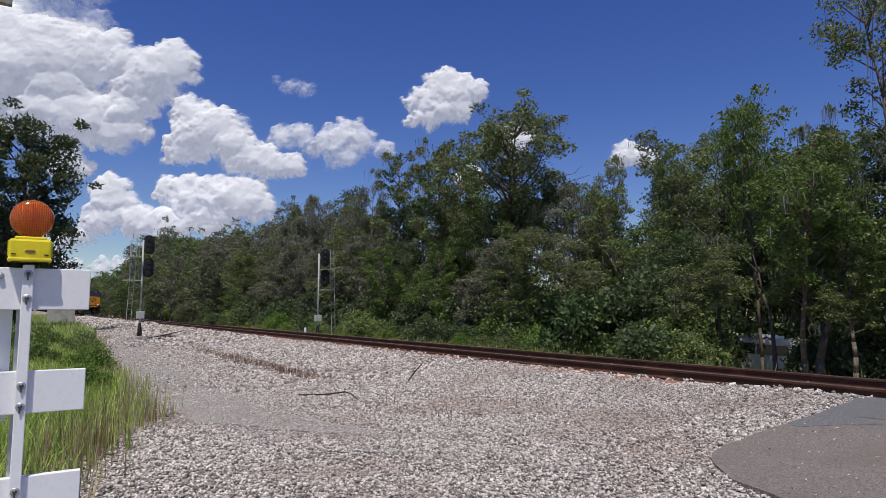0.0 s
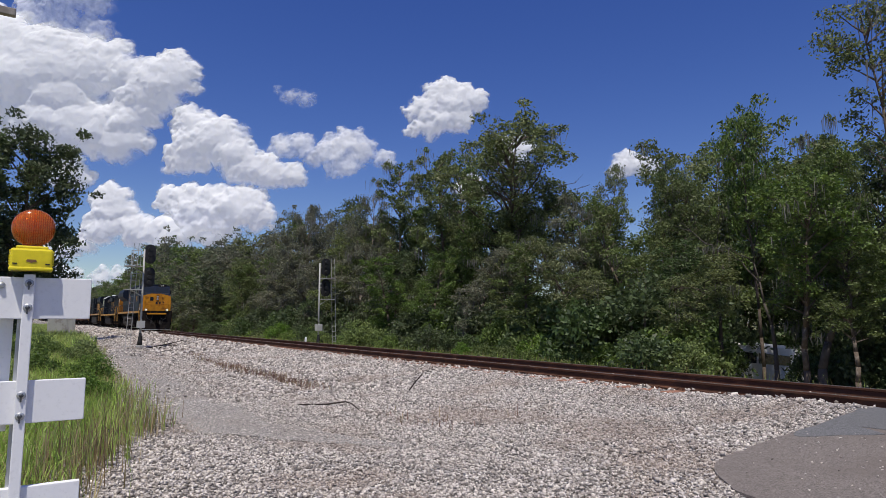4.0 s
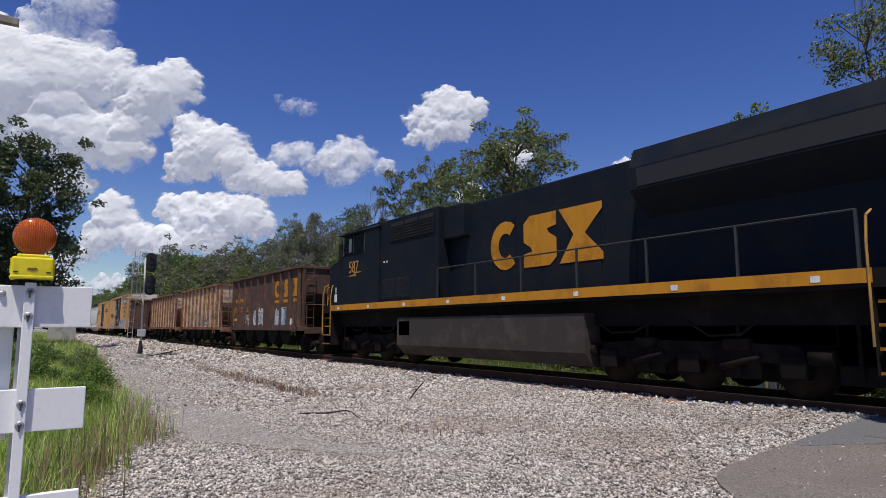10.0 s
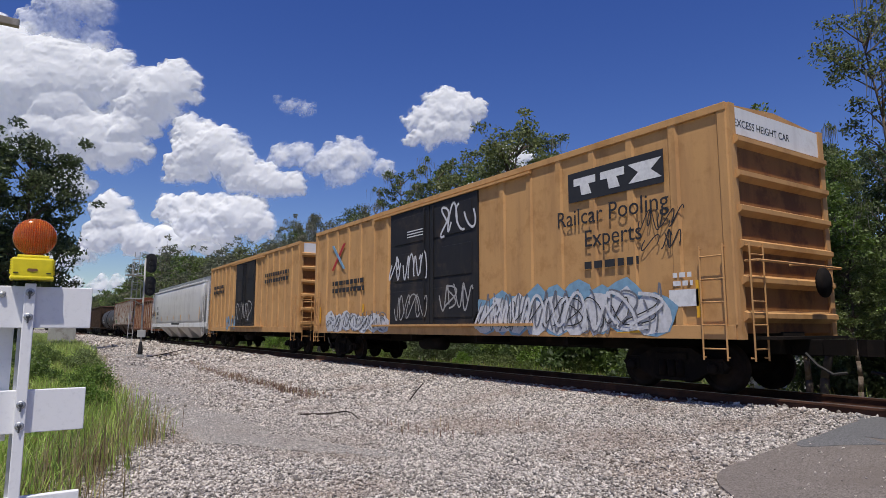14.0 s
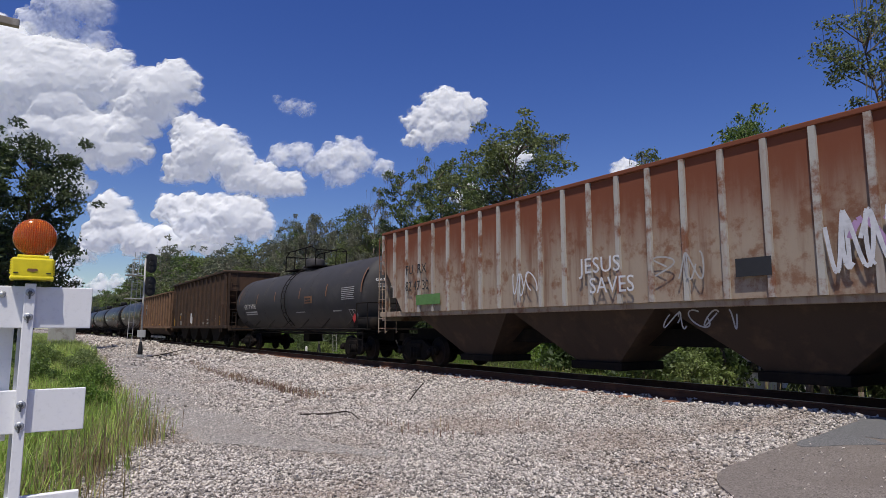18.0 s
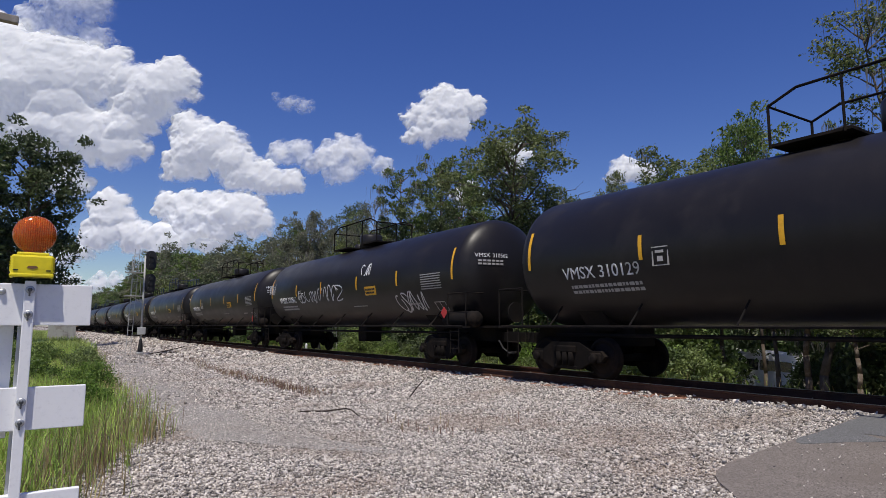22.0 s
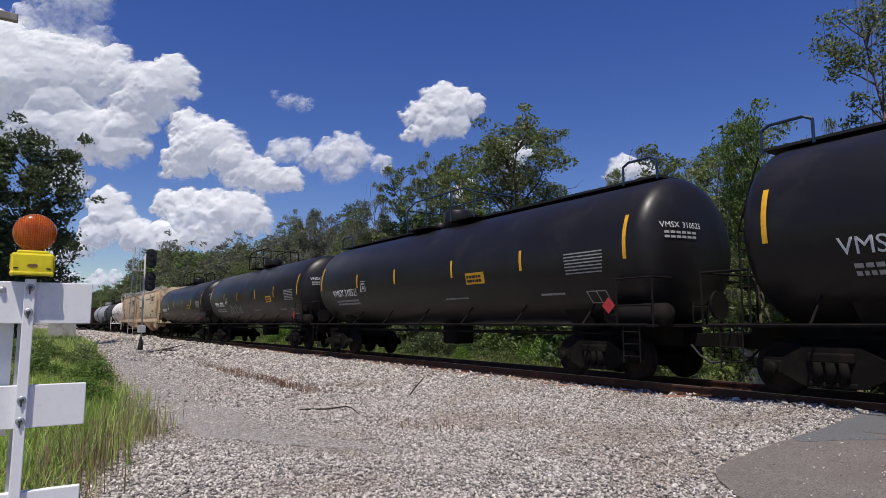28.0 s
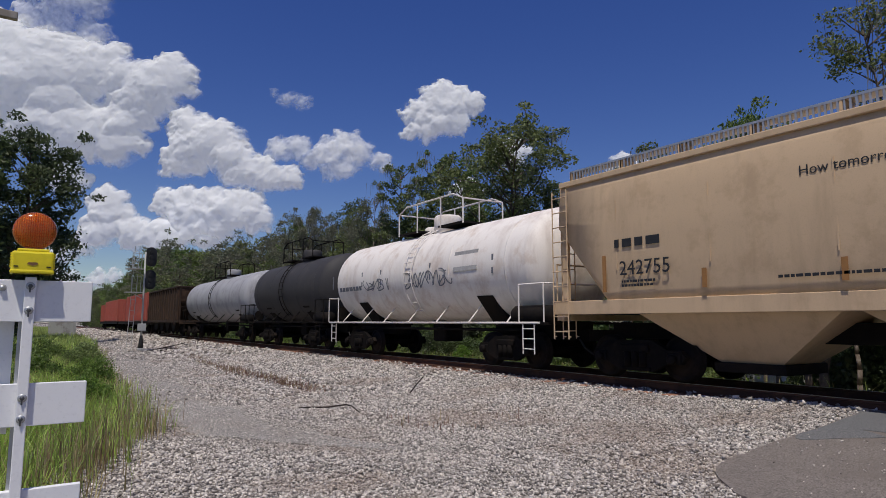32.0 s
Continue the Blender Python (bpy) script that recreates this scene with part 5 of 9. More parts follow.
RIGGING = mesh_of("brake_rigging", rg_, M_GRIME)


def stair(car, d, y, sx, mat=None):
    """Corner steps, stepwell and grab irons at an end; d points outwards."""
    well = part("stepwell", box(B(), sx * 1.0, sx * 1.04, y, y - d * 0.75, 0.55, 1.72), M_GRIME, car)
    for s2 in (0, 0.74):
        part("stepwell_side", box(B(), sx * 1.04, sx * 1.5, y - d * s2, y - d * (s2 + 0.02), 0.5, 1.72), M_GRIME, well)
    for k in range(4):
        z = 0.52 + k * 0.33
        part("step", box(B(), sx * 1.04, sx * (1.52 - 0.03 * k), y - d * 0.03, y - d * 0.71, z, z + 0.04), M_GRIME, car, "dark steel step")
        part("step_edge", box(B(), sx * (1.52 - 0.03 * k), sx * (1.535 - 0.03 * k), y - d * 0.03, y - d * 0.71, z, z + 0.045), M_YELLOW_SOOT, car, "yellow step edge")
    for yy in (y - d * 0.02, y - d * 0.76):
        bm = pipe(B(), [(sx * 1.54, yy, 0.9), (sx * 1.54, yy, 2.35), (sx * 1.48, yy, 2.75), (sx * 1.30, yy, 2.85)], 0.02)
        part("grab_iron", bm, M_YELLOW_OLD, car, "dull yellow grab iron")


def railing(car, sx, y0, y1, posts, mat):
    bm = pipe(B(), [(sx * 1.5, y0, 2.85), (sx * 1.5, y1, 2.85)], 0.018)
    part("handrail", bm, mat, car)
    for k in range(posts):
        y = y0 + (y1 - y0) * k / (posts - 1)
        part("handrail_post", box(B(), sx * 1.5 - 0.02, sx * 1.5 + 0.02, y - 0.02, y + 0.02, 1.9, 2.86), mat, car)


def end_front(car, d, y, nose):
    """Pilot, plow, anticlimber, end railings. y: the platform's end."""
    part("pilot", box(B(), -1.45, 1.45, y, y - d * 0.12, 0.72, 1.72, 0.02), M_GRIME, car)
    bm = B()
    prof = [(0.10, 0.42), (0.30, 0.34), (0.55, 0.22), (0.80, 0.10), (0.98, 0.04)]
    rows = [[bm.verts.new((x, y + d * (o * (1 - 0.75 * abs(x) / 1.35) + off), z)) for x in (-1.35, -0.7, 0, 0.7, 1.35)] for off in (0.0, -0.05) for z, o in prof]
    for r0 in (0, 5):
        for i in range(4):
            for j in range(4):
                bm.faces.new((rows[r0 + i][j], rows[r0 + i][j + 1], rows[r0 + i + 1][j + 1], rows[r0 + i + 1][j]))
    rim = [rows[0][j] for j in range(5)] + [rows[4][j] for j in range(4, -1, -1)]
    back = [rows[5][j] for j in range(5)] + [rows[9][j] for j in range(4, -1, -1)]
    for i in (0, 1, 2, 3, 5, 6, 7, 8):
        bm.faces.new((rim[i], back[i], back[i + 1], rim[i + 1]))
    bmesh.ops.recalc_face_normals(bm, faces=bm.faces[:])
    part("snow_plow", bm, M_GRIME, car, "dark curved snow plough")
    part("plow_edge", prism(B(), [(-1.35, y + d * 0.12), (0, y + d * 0.43), (1.35, y + d * 0.12), (1.35, y + d * 0.10), (0, y + d * 0.41), (-1.35, y + d * 0.10)], "z", 0.06, 0.12), M_GALV, car, "worn bright lower edge")
    for sx in (-1, 1):
        part("brake_hose_loop", pipe(B(), [(sx * 0.35, y + d * 0.05, 1.55), (sx * 0.42, y + d * 0.2, 1.25), (sx * 0.62, y + d * 0.25, 1.08), (sx * 0.85, y + d * 0.2, 1.2), (sx * 0.95, y + d * 0.05, 1.5)], 0.028, 8), M_DARK, car)
    part("anticlimber", box(B(), -0.9, 0.9, y, y + d * 0.28, 1.62, 1.76, 0.02), M_YELLOW if nose else M_GRIME, car)
    for sx in (-1, 1):
        bm = B()
        pipe(bm, [(sx * 0.35, y - d * 0.05, 1.75), (sx * 0.35, y - d * 0.05, 2.75), (sx * 1.3, y - d * 0.05, 2.75), (sx * 1.3, y - d * 0.05, 1.75)], 0.02)
        rod(bm, (sx * 0.35, y - d * 0.05, 2.3), (sx * 1.3, y - d * 0.05, 2.3), 0.016, 6)
        part("end_railing", bm, M_YELLOW if nose else M_YELLOW_SOOT, car)
    for sx in (-1, 1):
        for k in range(3):
            bm = pipe(B(), [(sx * (0.3 + 0.12 * k), y, 1.15), (sx * (0.32 + 0.12 * k), y + d * 0.18, 0.85), (sx * (0.3 + 0.1 * k), y + d * 0.30, 0.62)], 0.022, 6)
            part("air_hose", bm, M_DARK, car)
    m = pose(0, 0, 0, 0, 0, 0 if d < 0 else 180) @ pose(0, -abs(y) + 0.35, 0.05)
    shared("coupler", COUPLER, car, m)


def wide_cab_loco(L, label, d, number, navy, lit=False, emblem_y=0.0):
    """A six-axle road engine with a wide-nose cab at the end d (-1: leads)."""
    car = thing("locomotive", label, "locomotive", "freight train")
    h = L / 2 - 0.85
    def Y(v):
        """Metres behind the nose end to the car's y."""
        return d * h - d * v if d < 0 else h - v
    part("platform", box(B(), -1.1, 1.1, -h + 0.1, h - 0.1, 1.20, 1.72), M_GRIME, car)
    for sx in (-1, 1):
        part("sill_stripe", box(B(), sx * 1.5, sx * 1.53, -h + 0.85, h - 0.85, 1.79, 2.0), M_YELLOW, car, "yellow frame stripe with reflectors")
        for k in range(8):
            yk = -h + 1.6 + k * (2 * h - 3.2) / 7
            part("reflector", box(B(), sx * 1.53, sx * 1.536, yk - 0.07, yk + 0.07, 1.83, 1.93), M_STENCIL, car)
    part("walkway", box(B(), -1.5, 1.5, -h + 0.02, h - 0.02, 1.72, 1.995), M_GRIME, car)
    # nose and cab
    def N(v):
        return Y(v - 0.27)
    nose = prism(B(), [(-1.42, 1.9), (1.42, 1.9), (1.42, 3.50), (1.2, 3.60), (0.45, 3.78), (-0.45, 3.78), (-1.2, 3.60), (-1.42, 3.50)], "y", N(0.75), N(1.9))
    part("nose", nose, M_YELLOW, car, "yellow cab nose with rust runs")
    part("nose_side", box(B(), -1.435, 1.435, N(0.79), N(2.0), 1.91, 3.49), navy, car)
    bm = B()
    ft_ = [bm.verts.new((x, N(0.77), z)) for x, z in ((-1.43, 3.48), (-1.43, 3.52), (-0.45, 3.80), (0.45, 3.80), (1.43, 3.52), (1.43, 3.48))]
    bk_ = [bm.verts.new((x, N(1.9), z)) for x, z in ((-1.43, 3.48), (-1.43, 3.74), (-0.45, 3.92), (0.45, 3.92), (1.43, 3.74), (1.43, 3.48))]
    for i in range(6):
        bm.faces.new((ft_[i], ft_[(i + 1) % 6], bk_[(i + 1) % 6], bk_[i]))
    bm.faces.new(ft_), bm.faces.new(bk_)
    bmesh.ops.recalc_face_normals(bm, faces=bm.faces[:])
    part("nose_top", bm, navy, car)
    door = part("nose_door", box(B(), -0.75, -0.12, N(0.75), N(0.715), 2.0, 3.62, 0.02), M_YELLOW, car)
    part("nose_window", prism(B(), [(-0.61, 3.10), (-0.56, 3.04), (-0.32, 3.04), (-0.27, 3.10), (-0.27, 3.38), (-0.32, 3.44), (-0.56, 3.44), (-0.61, 3.38)], "y", N(0.715), N(0.70)), M_CABGLASS, door)
    for z in (2.3, 3.3):
        part("hinge", box(B(), -0.80, -0.72, N(0.735), N(0.70), z, z + 0.14, 0.01), M_YELLOW_SOOT, door)
    part("headlight_housing", box(B(), 0.0, 0.24, N(0.745), N(0.72), 3.06, 3.62, 0.01), M_YELLOW_SOOT, car)
    for k in range(3):
        x0 = -0.05 + k * 0.30
        part("nose_emblem", prism(B(), [(x0, 2.68), (x0 + 0.24, 2.68), (x0 + 0.17, 2.82), (x0 + 0.24, 2.96), (x0, 2.96), (x0 + 0.06 * k, 2.82)], "y", N(0.745), N(0.735)), M_NAVY, car)
    for x0 in (-1.1, 1.1):
        part("nose_grab_iron", pipe(B(), [(x0, N(0.72), 2.1), (x0, N(0.62), 2.15), (x0, N(0.62), 3.1), (x0, N(0.72), 3.15)], 0.018), M_YELLOW, car)
        for z in (2.25, 2.6, 2.95):
            part("nose_rung", pipe(B(), [(x0 * 0.72, N(0.74), z), (x0 * 0.72, N(0.66), z), (x0 * 0.98, N(0.66), z), (x0 * 0.98, N(0.74), z)], 0.014), M_YELLOW, car)
    for x0, z0, w in ((0.55, 2.2, 0.30), (0.55, 3.2, 0.22), (-1.05, 3.28, 0.2)):
        part("nose_hatch", box(B(), x0, x0 + w, N(0.745), N(0.728), z0, z0 + 0.24, 0.01), M_YELLOW_SOOT, car)
    cab = prism(B(), [(Y(1.46), 3.74), (Y(1.80), 4.52), (Y(2.0), 4.68), (Y(4.75), 4.72), (Y(4.75), 1.9), (Y(1.46), 1.9)], "x", -1.5, 1.5)
    cabp = part("cab", cab, navy, car)
    part("cab_roof", prism(B(), [(-1.5, 4.62), (-1.0, 4.80), (1.0, 4.80), (1.5, 4.62)], "y", Y(1.9), Y(4.8)), navy, car)
    part("roof_edge", box(B(), -1.53, -1.47, Y(1.9), Y(4.8), 4.60, 4.65), M_POSTRAIL, cabp)
    for x0, x1 in ((-1.32, -0.12), (0.12, 1.32)):
        part("windshield", prism(B(), [(Y(1.50) + d * 0.012, 3.88), (Y(1.76) + d * 0.012, 4.46), (Y(1.77), 4.46), (Y(1.52), 3.88)], "x", x0, x1), M_CABGLASS, cabp)
        part("windshield_frame", prism(B(), [(Y(1.48) + d * 0.02, 3.84), (Y(1.50) + d * 0.02, 3.88), (Y(1.51), 3.88), (Y(1.49), 3.84)], "x", x0, x1), M_POSTRAIL, cabp)
        part("wiper", rod(B(), ((x0 + x1) / 2, Y(1.46) + d * 0.02, 3.82), (x0 + 0.2, Y(1.66) + d * 0.02, 4.26), 0.012, 5), M_DARK, cabp)
    for sx in (-1, 1):
        part("side_window", box(B(), sx * 1.5, sx * 1.512, Y(1.98), Y(2.72), 3.86, 4.46), M_CABGLASS, cabp)
        part("side_window", box(B(), sx * 1.5, sx * 1.512, Y(2.86), Y(3.66), 3.86, 4.46), M_CABGLASS, cabp)
        for v in (1.94, 2.79, 3.68):
            part("window_frame", box(B(), sx * 1.5, sx * 1.52, Y(v - 0.03), Y(v + 0.03), 3.82, 4.50), M_POSTRAIL if v > 2 else M_STENCIL_DIM, cabp)
        part("window_blind", box(B(), sx * 1.512, sx * 1.516, Y(2.40), Y(2.62), 3.90, 4.40), M_STENCIL_DIM, cabp, "pale blind in the cab window")
        part("sunshade", box(B(), sx * 1.5, sx * 1.72, Y(1.95), Y(3.7), 4.53, 4.56), navy, cabp)
        part("mirror", box(B(), sx * 1.52, sx * 1.7, Y(1.90), Y(1.92), 3.8, 4.25), M_DARK, cabp)
        part("notice_plate", box(B(), sx * 1.437, sx * 1.441, N(1.28), N(1.52), 2.12, 2.42), M_STENCIL, car, "white notice plate beside the nose")
        part("notice_plate", box(B(), sx * 1.437, sx * 1.441, N(1.32), N(1.47), 2.46, 2.68), M_STENCIL_DIM, car)
    # number boards, headlights, ditch lights, horn
    for sx in (-1, 1):
        part("number_board", box(B(), sx * 0.72 - 0.34, sx * 0.72 + 0.34, Y(1.80), Y(2.1), 4.56, 4.84, 0.01), M_DARK, cabp)
        cu = bpy.data.curves.new("board_digits", "FONT")
        cu.body, cu.size, cu.extrude, cu.align_x = number, 0.22, 0.001, "CENTER"
        cu.materials.append(M_NUMBOARD)
        dg = new("board_digits", cu)
        dg.parent = cabp
        dg.matrix_basis = pose(sx * 0.72, Y(1.79), 4.62, 90, 0, 0 if d < 0 else 180)
        hz_ = 3.20 + 0.26 * (sx > 0)
        part("headlight_rim", lathe(B(), [(N(0.69), 0.07), (N(0.69), 0.10), (N(0.76), 0.11), (N(0.76), 0.07)], "y", 16, (0.12, 0, hz_)), M_GALV, car)
        hl = lathe(B(), [(N(0.705), 0.02), (N(0.705), 0.066), (N(0.78), 0.07), (N(0.78), 0.02)], "y", 14, (0.12, 0, hz_))
        part("headlight", hl, M_HEADLIGHT if lit else M_CABGLASS, car, "lit round headlight" if lit else "")
        dl = lathe(B(), [(Y(-0.10), 0.02), (Y(-0.10), 0.07), (Y(0.02), 0.09), (Y(0.02), 0.02)], "y", 14, (sx * 1.0, 0, 2.08))
        part("ditch_light", dl, M_HEADLIGHT if lit else M_CABGLASS, car, "lit ditch light" if lit else "")
        part("ditch_housing", lathe(B(), [(Y(-0.09), 0.085), (Y(-0.09), 0.13), (Y(0.16), 0.14), (Y(0.16), 0.02)], "y", 14, (sx * 1.0, 0, 2.08)), M_GALV, car)
    part("horn", pipe(B(), [(-0.3, Y(4.2), 4.8), (-0.3, Y(4.2), 4.95), (-0.3, Y(3.7), 4.97)], 0.05, 8), M_GALV, car)
    part("antenna", rod(B(), (0.2, Y(3.2), 4.8), (0.2, Y(3.2), 5.0), 0.03, 6), M_DARK, car)
    # hood: engine bay, radiator wings at the back
    hood = part("hood", box(B(), -0.98, 0.98, Y(4.75), Y(2 * h - 0.75), 1.9, 4.66, 0.05), navy, car)
    part("blower_bay", box(B(), -1.44, 1.44, Y(4.75), Y(8.3), 1.9, 4.72, 0.04), navy, car)
    for sx in (-1, 1):
        for k in range(3):
            lv = part("louvre", box(B(), sx * 1.44, sx * 1.452, Y(5.5 + k * 0.9), Y(6.3 + k * 0.9), 3.97, 4.56), M_MESH, car, "dark louvred intake")
            for j in range(6):
                part("louvre_slat", prism(B(), [(sx * 1.45, 4.0 + j * 0.09), (sx * 1.48, 3.98 + j * 0.09), (sx * 1.45, 4.03 + j * 0.09)], "y", Y(5.5 + k * 0.9), Y(6.3 + k * 0.9)), M_GRIME, lv)
            part("louvre_frame", box(B(), sx * 1.44, sx * 1.47, Y(6.33 + k * 0.9), Y(6.38 + k * 0.9), 3.95, 4.58), navy, car)
        for k in range(2):
            lv = part("intake_grille", box(B(), sx * 1.44, sx * 1.452, Y(4.9 + k * 1.0), Y(5.7 + k * 1.0), 2.1, 2.75), M_MESH, car)
            for j in range(9):
                z = 2.13 + j * 0.07
                part("grille_slat", box(B(), sx * 1.45, sx * 1.462, Y(4.92 + k * 1.0), Y(5.68 + k * 1.0), z, z + 0.02), navy, lv)
        for k in range(10):
            y0 = 8.5 + k * 0.95
            if y0 + 0.9 > 2 * h - 4.6:
                break
            dr = part("hood_door", box(B(), sx * 0.98, sx * 0.995, Y(y0), Y(y0 + 0.88), 2.0, 4.0, 0.006), navy, hood)
    part("exhaust_stack", box(B(), -0.45, 0.45, Y(9.4), Y(10.8), 4.52, 4.78, 0.04), M_DARK, car)
    part("dynamic_brake_box", box(B(), -1.25, 1.25, Y(8.3), Y(9.3), 3.7, 4.68, 0.05), navy, car)
    rad = prism(B(), [(-0.98, 3.35), (-1.52, 3.85), (-1.52, 4.30), (-1.35, 4.70), (1.35, 4.70), (1.52, 4.30), (1.52, 3.85), (0.98, 3.35)], "y", Y(2 * h - 5.0), Y(2 * h - 0.25))
    part("radiator_cab", rad, navy, car)
    for sx in (-1, 1):
        part("radiator_screen", box(B(), sx * 1.52, sx * 1.53, Y(2 * h - 4.8), Y(2 * h - 0.5), 3.9, 4.26), M_MESH, car)
    part("rear_end", box(B(), -0.97, 0.97, Y(2 * h - 0.75), Y(2 * h - 0.66), 1.9, 4.40), M_YELLOW_SOOT, car, "soot-stained yellow rear hood end")
    part("rear_door", box(B(), -0.3, 0.3, Y(2 * h - 0.66), Y(2 * h - 0.63), 1.95, 3.4, 0.02), M_YELLOW_SOOT, car)
    # underframe
    split = [(6.1, 7.9, 1.47), (7.9, 12.3, 0.94), (12.3, 14.0, 1.47)] if d < 0 else [(5.9, 14.0, 1.47)]
    ft = B()
    for v0, v1, zt in split:
        prism(ft, [(-1.42, zt), (-1.42, 0.62), (-1.15, 0.33), (1.15, 0.33), (1.42, 0.62), (1.42, zt)], "y", Y(v0), Y(v1))
    part("fuel_tank", ft, M_FUEL, car)
    for sx in (-1, 1):
        for k in range(2 if d < 0 else 0):
            y0 = Y(9.05 + k * 2.3)
            part("air_reservoir", lathe(B(), [(y0 - 1.0, 0.03), (y0 - 0.94, 0.22), (y0 - 0.88, 0.25), (y0 + 0.88, 0.25), (y0 + 0.94, 0.22), (y0 + 1.0, 0.03)], "y", 20, (sx * 1.2, 0, 1.24)), M_FUEL, car)
            part("reservoir_bracket", box(B(), sx * 0.9, sx * 1.36, y0 + 0.5, y0 + 0.56, 0.94, 1.02), M_FUEL, car)
        part("equipment_box", box(B(), sx * 1.0, sx * 1.42, Y(6.0), Y(6.7), 0.9, 1.38, 0.02), M_FUEL, car)
        railing(car, sx, Y(8.4), Y(2 * h - 1.0), 7, M_POSTRAIL)
        stair(car, d, Y(0.12), sx)
        stair(car, -d, Y(2 * h - 0.12), sx)
    end_front(car, d, Y(0.0), True)
    end_front(car, -d, Y(2 * h), False)
    loco_truck(car, Y(4.1))
    loco_truck(car, Y(2 * h - 4.1))
    # markings on the near side
    letters(number, 0.60, M_YELLOW_OLD, car, (-1.508, Y(2.40) if d > 0 else Y(3.38), 3.14), "cab_number", 0.9)
    u0 = Y(2.3) if d > 0 else Y(3.45)
    part("number_bolt", prism(B(), [(u0, 3.02), (u0 - 0.75, 3.0), (u0 - 0.62, 3.09), (u0 - 1.2, 3.13), (u0 - 0.5, 3.17), (u0 - 0.6, 3.08)], "x", -1.508, -1.502), M_YELLOW_OLD, car, "yellow bolt under the number")
    for k in range(5):
        plaque(car, M_STENCIL, -1.45, Y(4.9 + k * 0.1), Y(4.98 + k * 0.1), 3.3, 3.36, "label") if k % 2 else None
    if d < 0:
        emblem(car, M_YELLOW, -1.005, 3.10, 2.93, 2.65, 0.88)
    else:
        emblem(car, M_YELLOW, -1.005, -0.1, 2.64, 3.8, 1.28)
    return car


def narrow_hood_loco(L, label, navy):
    """A six-axle engine that runs long hood first; its cab and low nose are at the rear (+y)."""
    car = thing("locomotive", label, "locomotive", "freight train")
    h = L / 2 - 0.75
    part("platform", box(B(), -1.1, 1.1, -h + 0.1, h - 0.1, 1.16, 1.68), M_GRIME, car)
    part("walkway", box(B(), -1.5, 1.5, -h + 0.02, h - 0.02, 1.68, 1.84), M_GRIME, car)
    for sx in (-1, 1):
        part("sill_stripe", box(B(), sx * 1.5, sx * 1.53, -h + 0.8, h - 0.8, 1.64, 1.84), M_YELLOW, car, "yellow frame stripe, worn and stained")
        for k in range(8):
            yk = -h + 1.3 + k * (2 * h - 2.6) / 7
            part("reflector", box(B(), sx * 1.53, sx * 1.536, yk - 0.06, yk + 0.06, 1.66, 1.76), M_STENCIL, car)
    y_end, y_cab = -h + 1.35, h - 5.0
    hood = part("hood", prism(B(), [(-0.95, 1.84), (0.95, 1.84), (0.95, 4.10), (0.60, 4.36), (-0.60, 4.36), (-0.95, 4.10)], "y", y_end, y_cab), navy, car)
    end = part("hood_end", box(B(), -0.95, 0.95, y_end - 0.03, y_end - 0.002, 1.84, 4.08, 0.01), M_YELLOW_SOOT, car, "soot-stained yellow hood end")
    part("roof_end", prism(B(), [(-0.95, 4.085), (0.95, 4.085), (0.95, 4.10), (0.60, 4.36), (-0.60, 4.36), (-0.95, 4.10)], "y", y_end - 0.05, y_end - 0.002), navy, car)
    part("yellow_corner", box(B(), -0.965, 0.965, y_end, y_end + 1.2, 1.86, 4.25), M_YELLOW_SOOT, car)
    for k in range(3):
        part("emblem_shape", box(B(), -0.62 + k * 0.42, -0.30 + k * 0.42, y_end - 0.036, y_end - 0.03, 2.86, 3.18), M_BLACKINK, end)
    for z0, z1 in ((2.1, 2.5), (3.80, 4.04)):
        part("end_hatch", box(B(), -0.5, 0.5, y_end - 0.045, y_end - 0.031, z0, z1, 0.01), M_YELLOW_SOOT, end)
    for k in range(3):
        z = 2.2 + k * 0.42
        part("side_rung", pipe(B(), [(-0.96, y_end + 0.2, z), (-1.03, y_end + 0.2, z), (-1.03, y_end + 0.6, z), (-0.96, y_end + 0.6, z)], 0.014), M_GRIME, car)
    for sx in (-1, 1):
        part("number_board", box(B(), sx * 0.95, sx * 0.985, y_end + 0.22, y_end + 0.98, 3.45, 3.74, 0.01), M_NUMBOARD, car)
    part("number_board", box(B(), 0.1, 0.8, y_end - 0.06, y_end - 0.03, 3.45, 3.72, 0.01), M_NUMBOARD, car)
    for k in range(2):
        part("headlight", lathe(B(), [(y_end - 0.08, 0.02), (y_end - 0.08, 0.10), (y_end - 0.03, 0.11), (y_end - 0.03, 0.02)], "y", 14, (-0.15 + 0.3 * k, 0, 3.95)), M_CABGLASS, car)
    # radiator section and roof fans, dynamic brake blister
    part("radiator_section", prism(B(), [(-1.0, 3.3), (1.0, 3.3), (1.0, 4.30), (0.62, 4.50), (-0.62, 4.50), (-1.0, 4.30)], "y", y_end + 1.22, y_end + 5.0), navy, car)
    for sx in (-1, 1):
        scr = part("radiator_screen", box(B(), sx * 1.0, sx * 1.012, y_end + 1.3, y_end + 4.9, 3.75, 4.26), M_MESH, car)
        for k in range(37):
            y = y_end + 1.34 + k * 0.095
            part("screen_slat", box(B(), sx * 1.012, sx * 1.03, y, y + 0.03, 3.76, 4.25), navy, scr)
        for k in range(9):
            y = y_end + 5.3 + k * 0.82
            if y + 0.8 < y_cab:
                part("hood_door", box(B(), sx * 0.95, sx * 0.965, y, y + 0.76, 1.95, 3.6, 0.006), navy, hood)
        blis = part("brake_blister", box(B(), sx * 0.95, sx * 1.22, y_end + 6.2, y_end + 9.4, 3.55, 4.15, 0.06), navy, car)
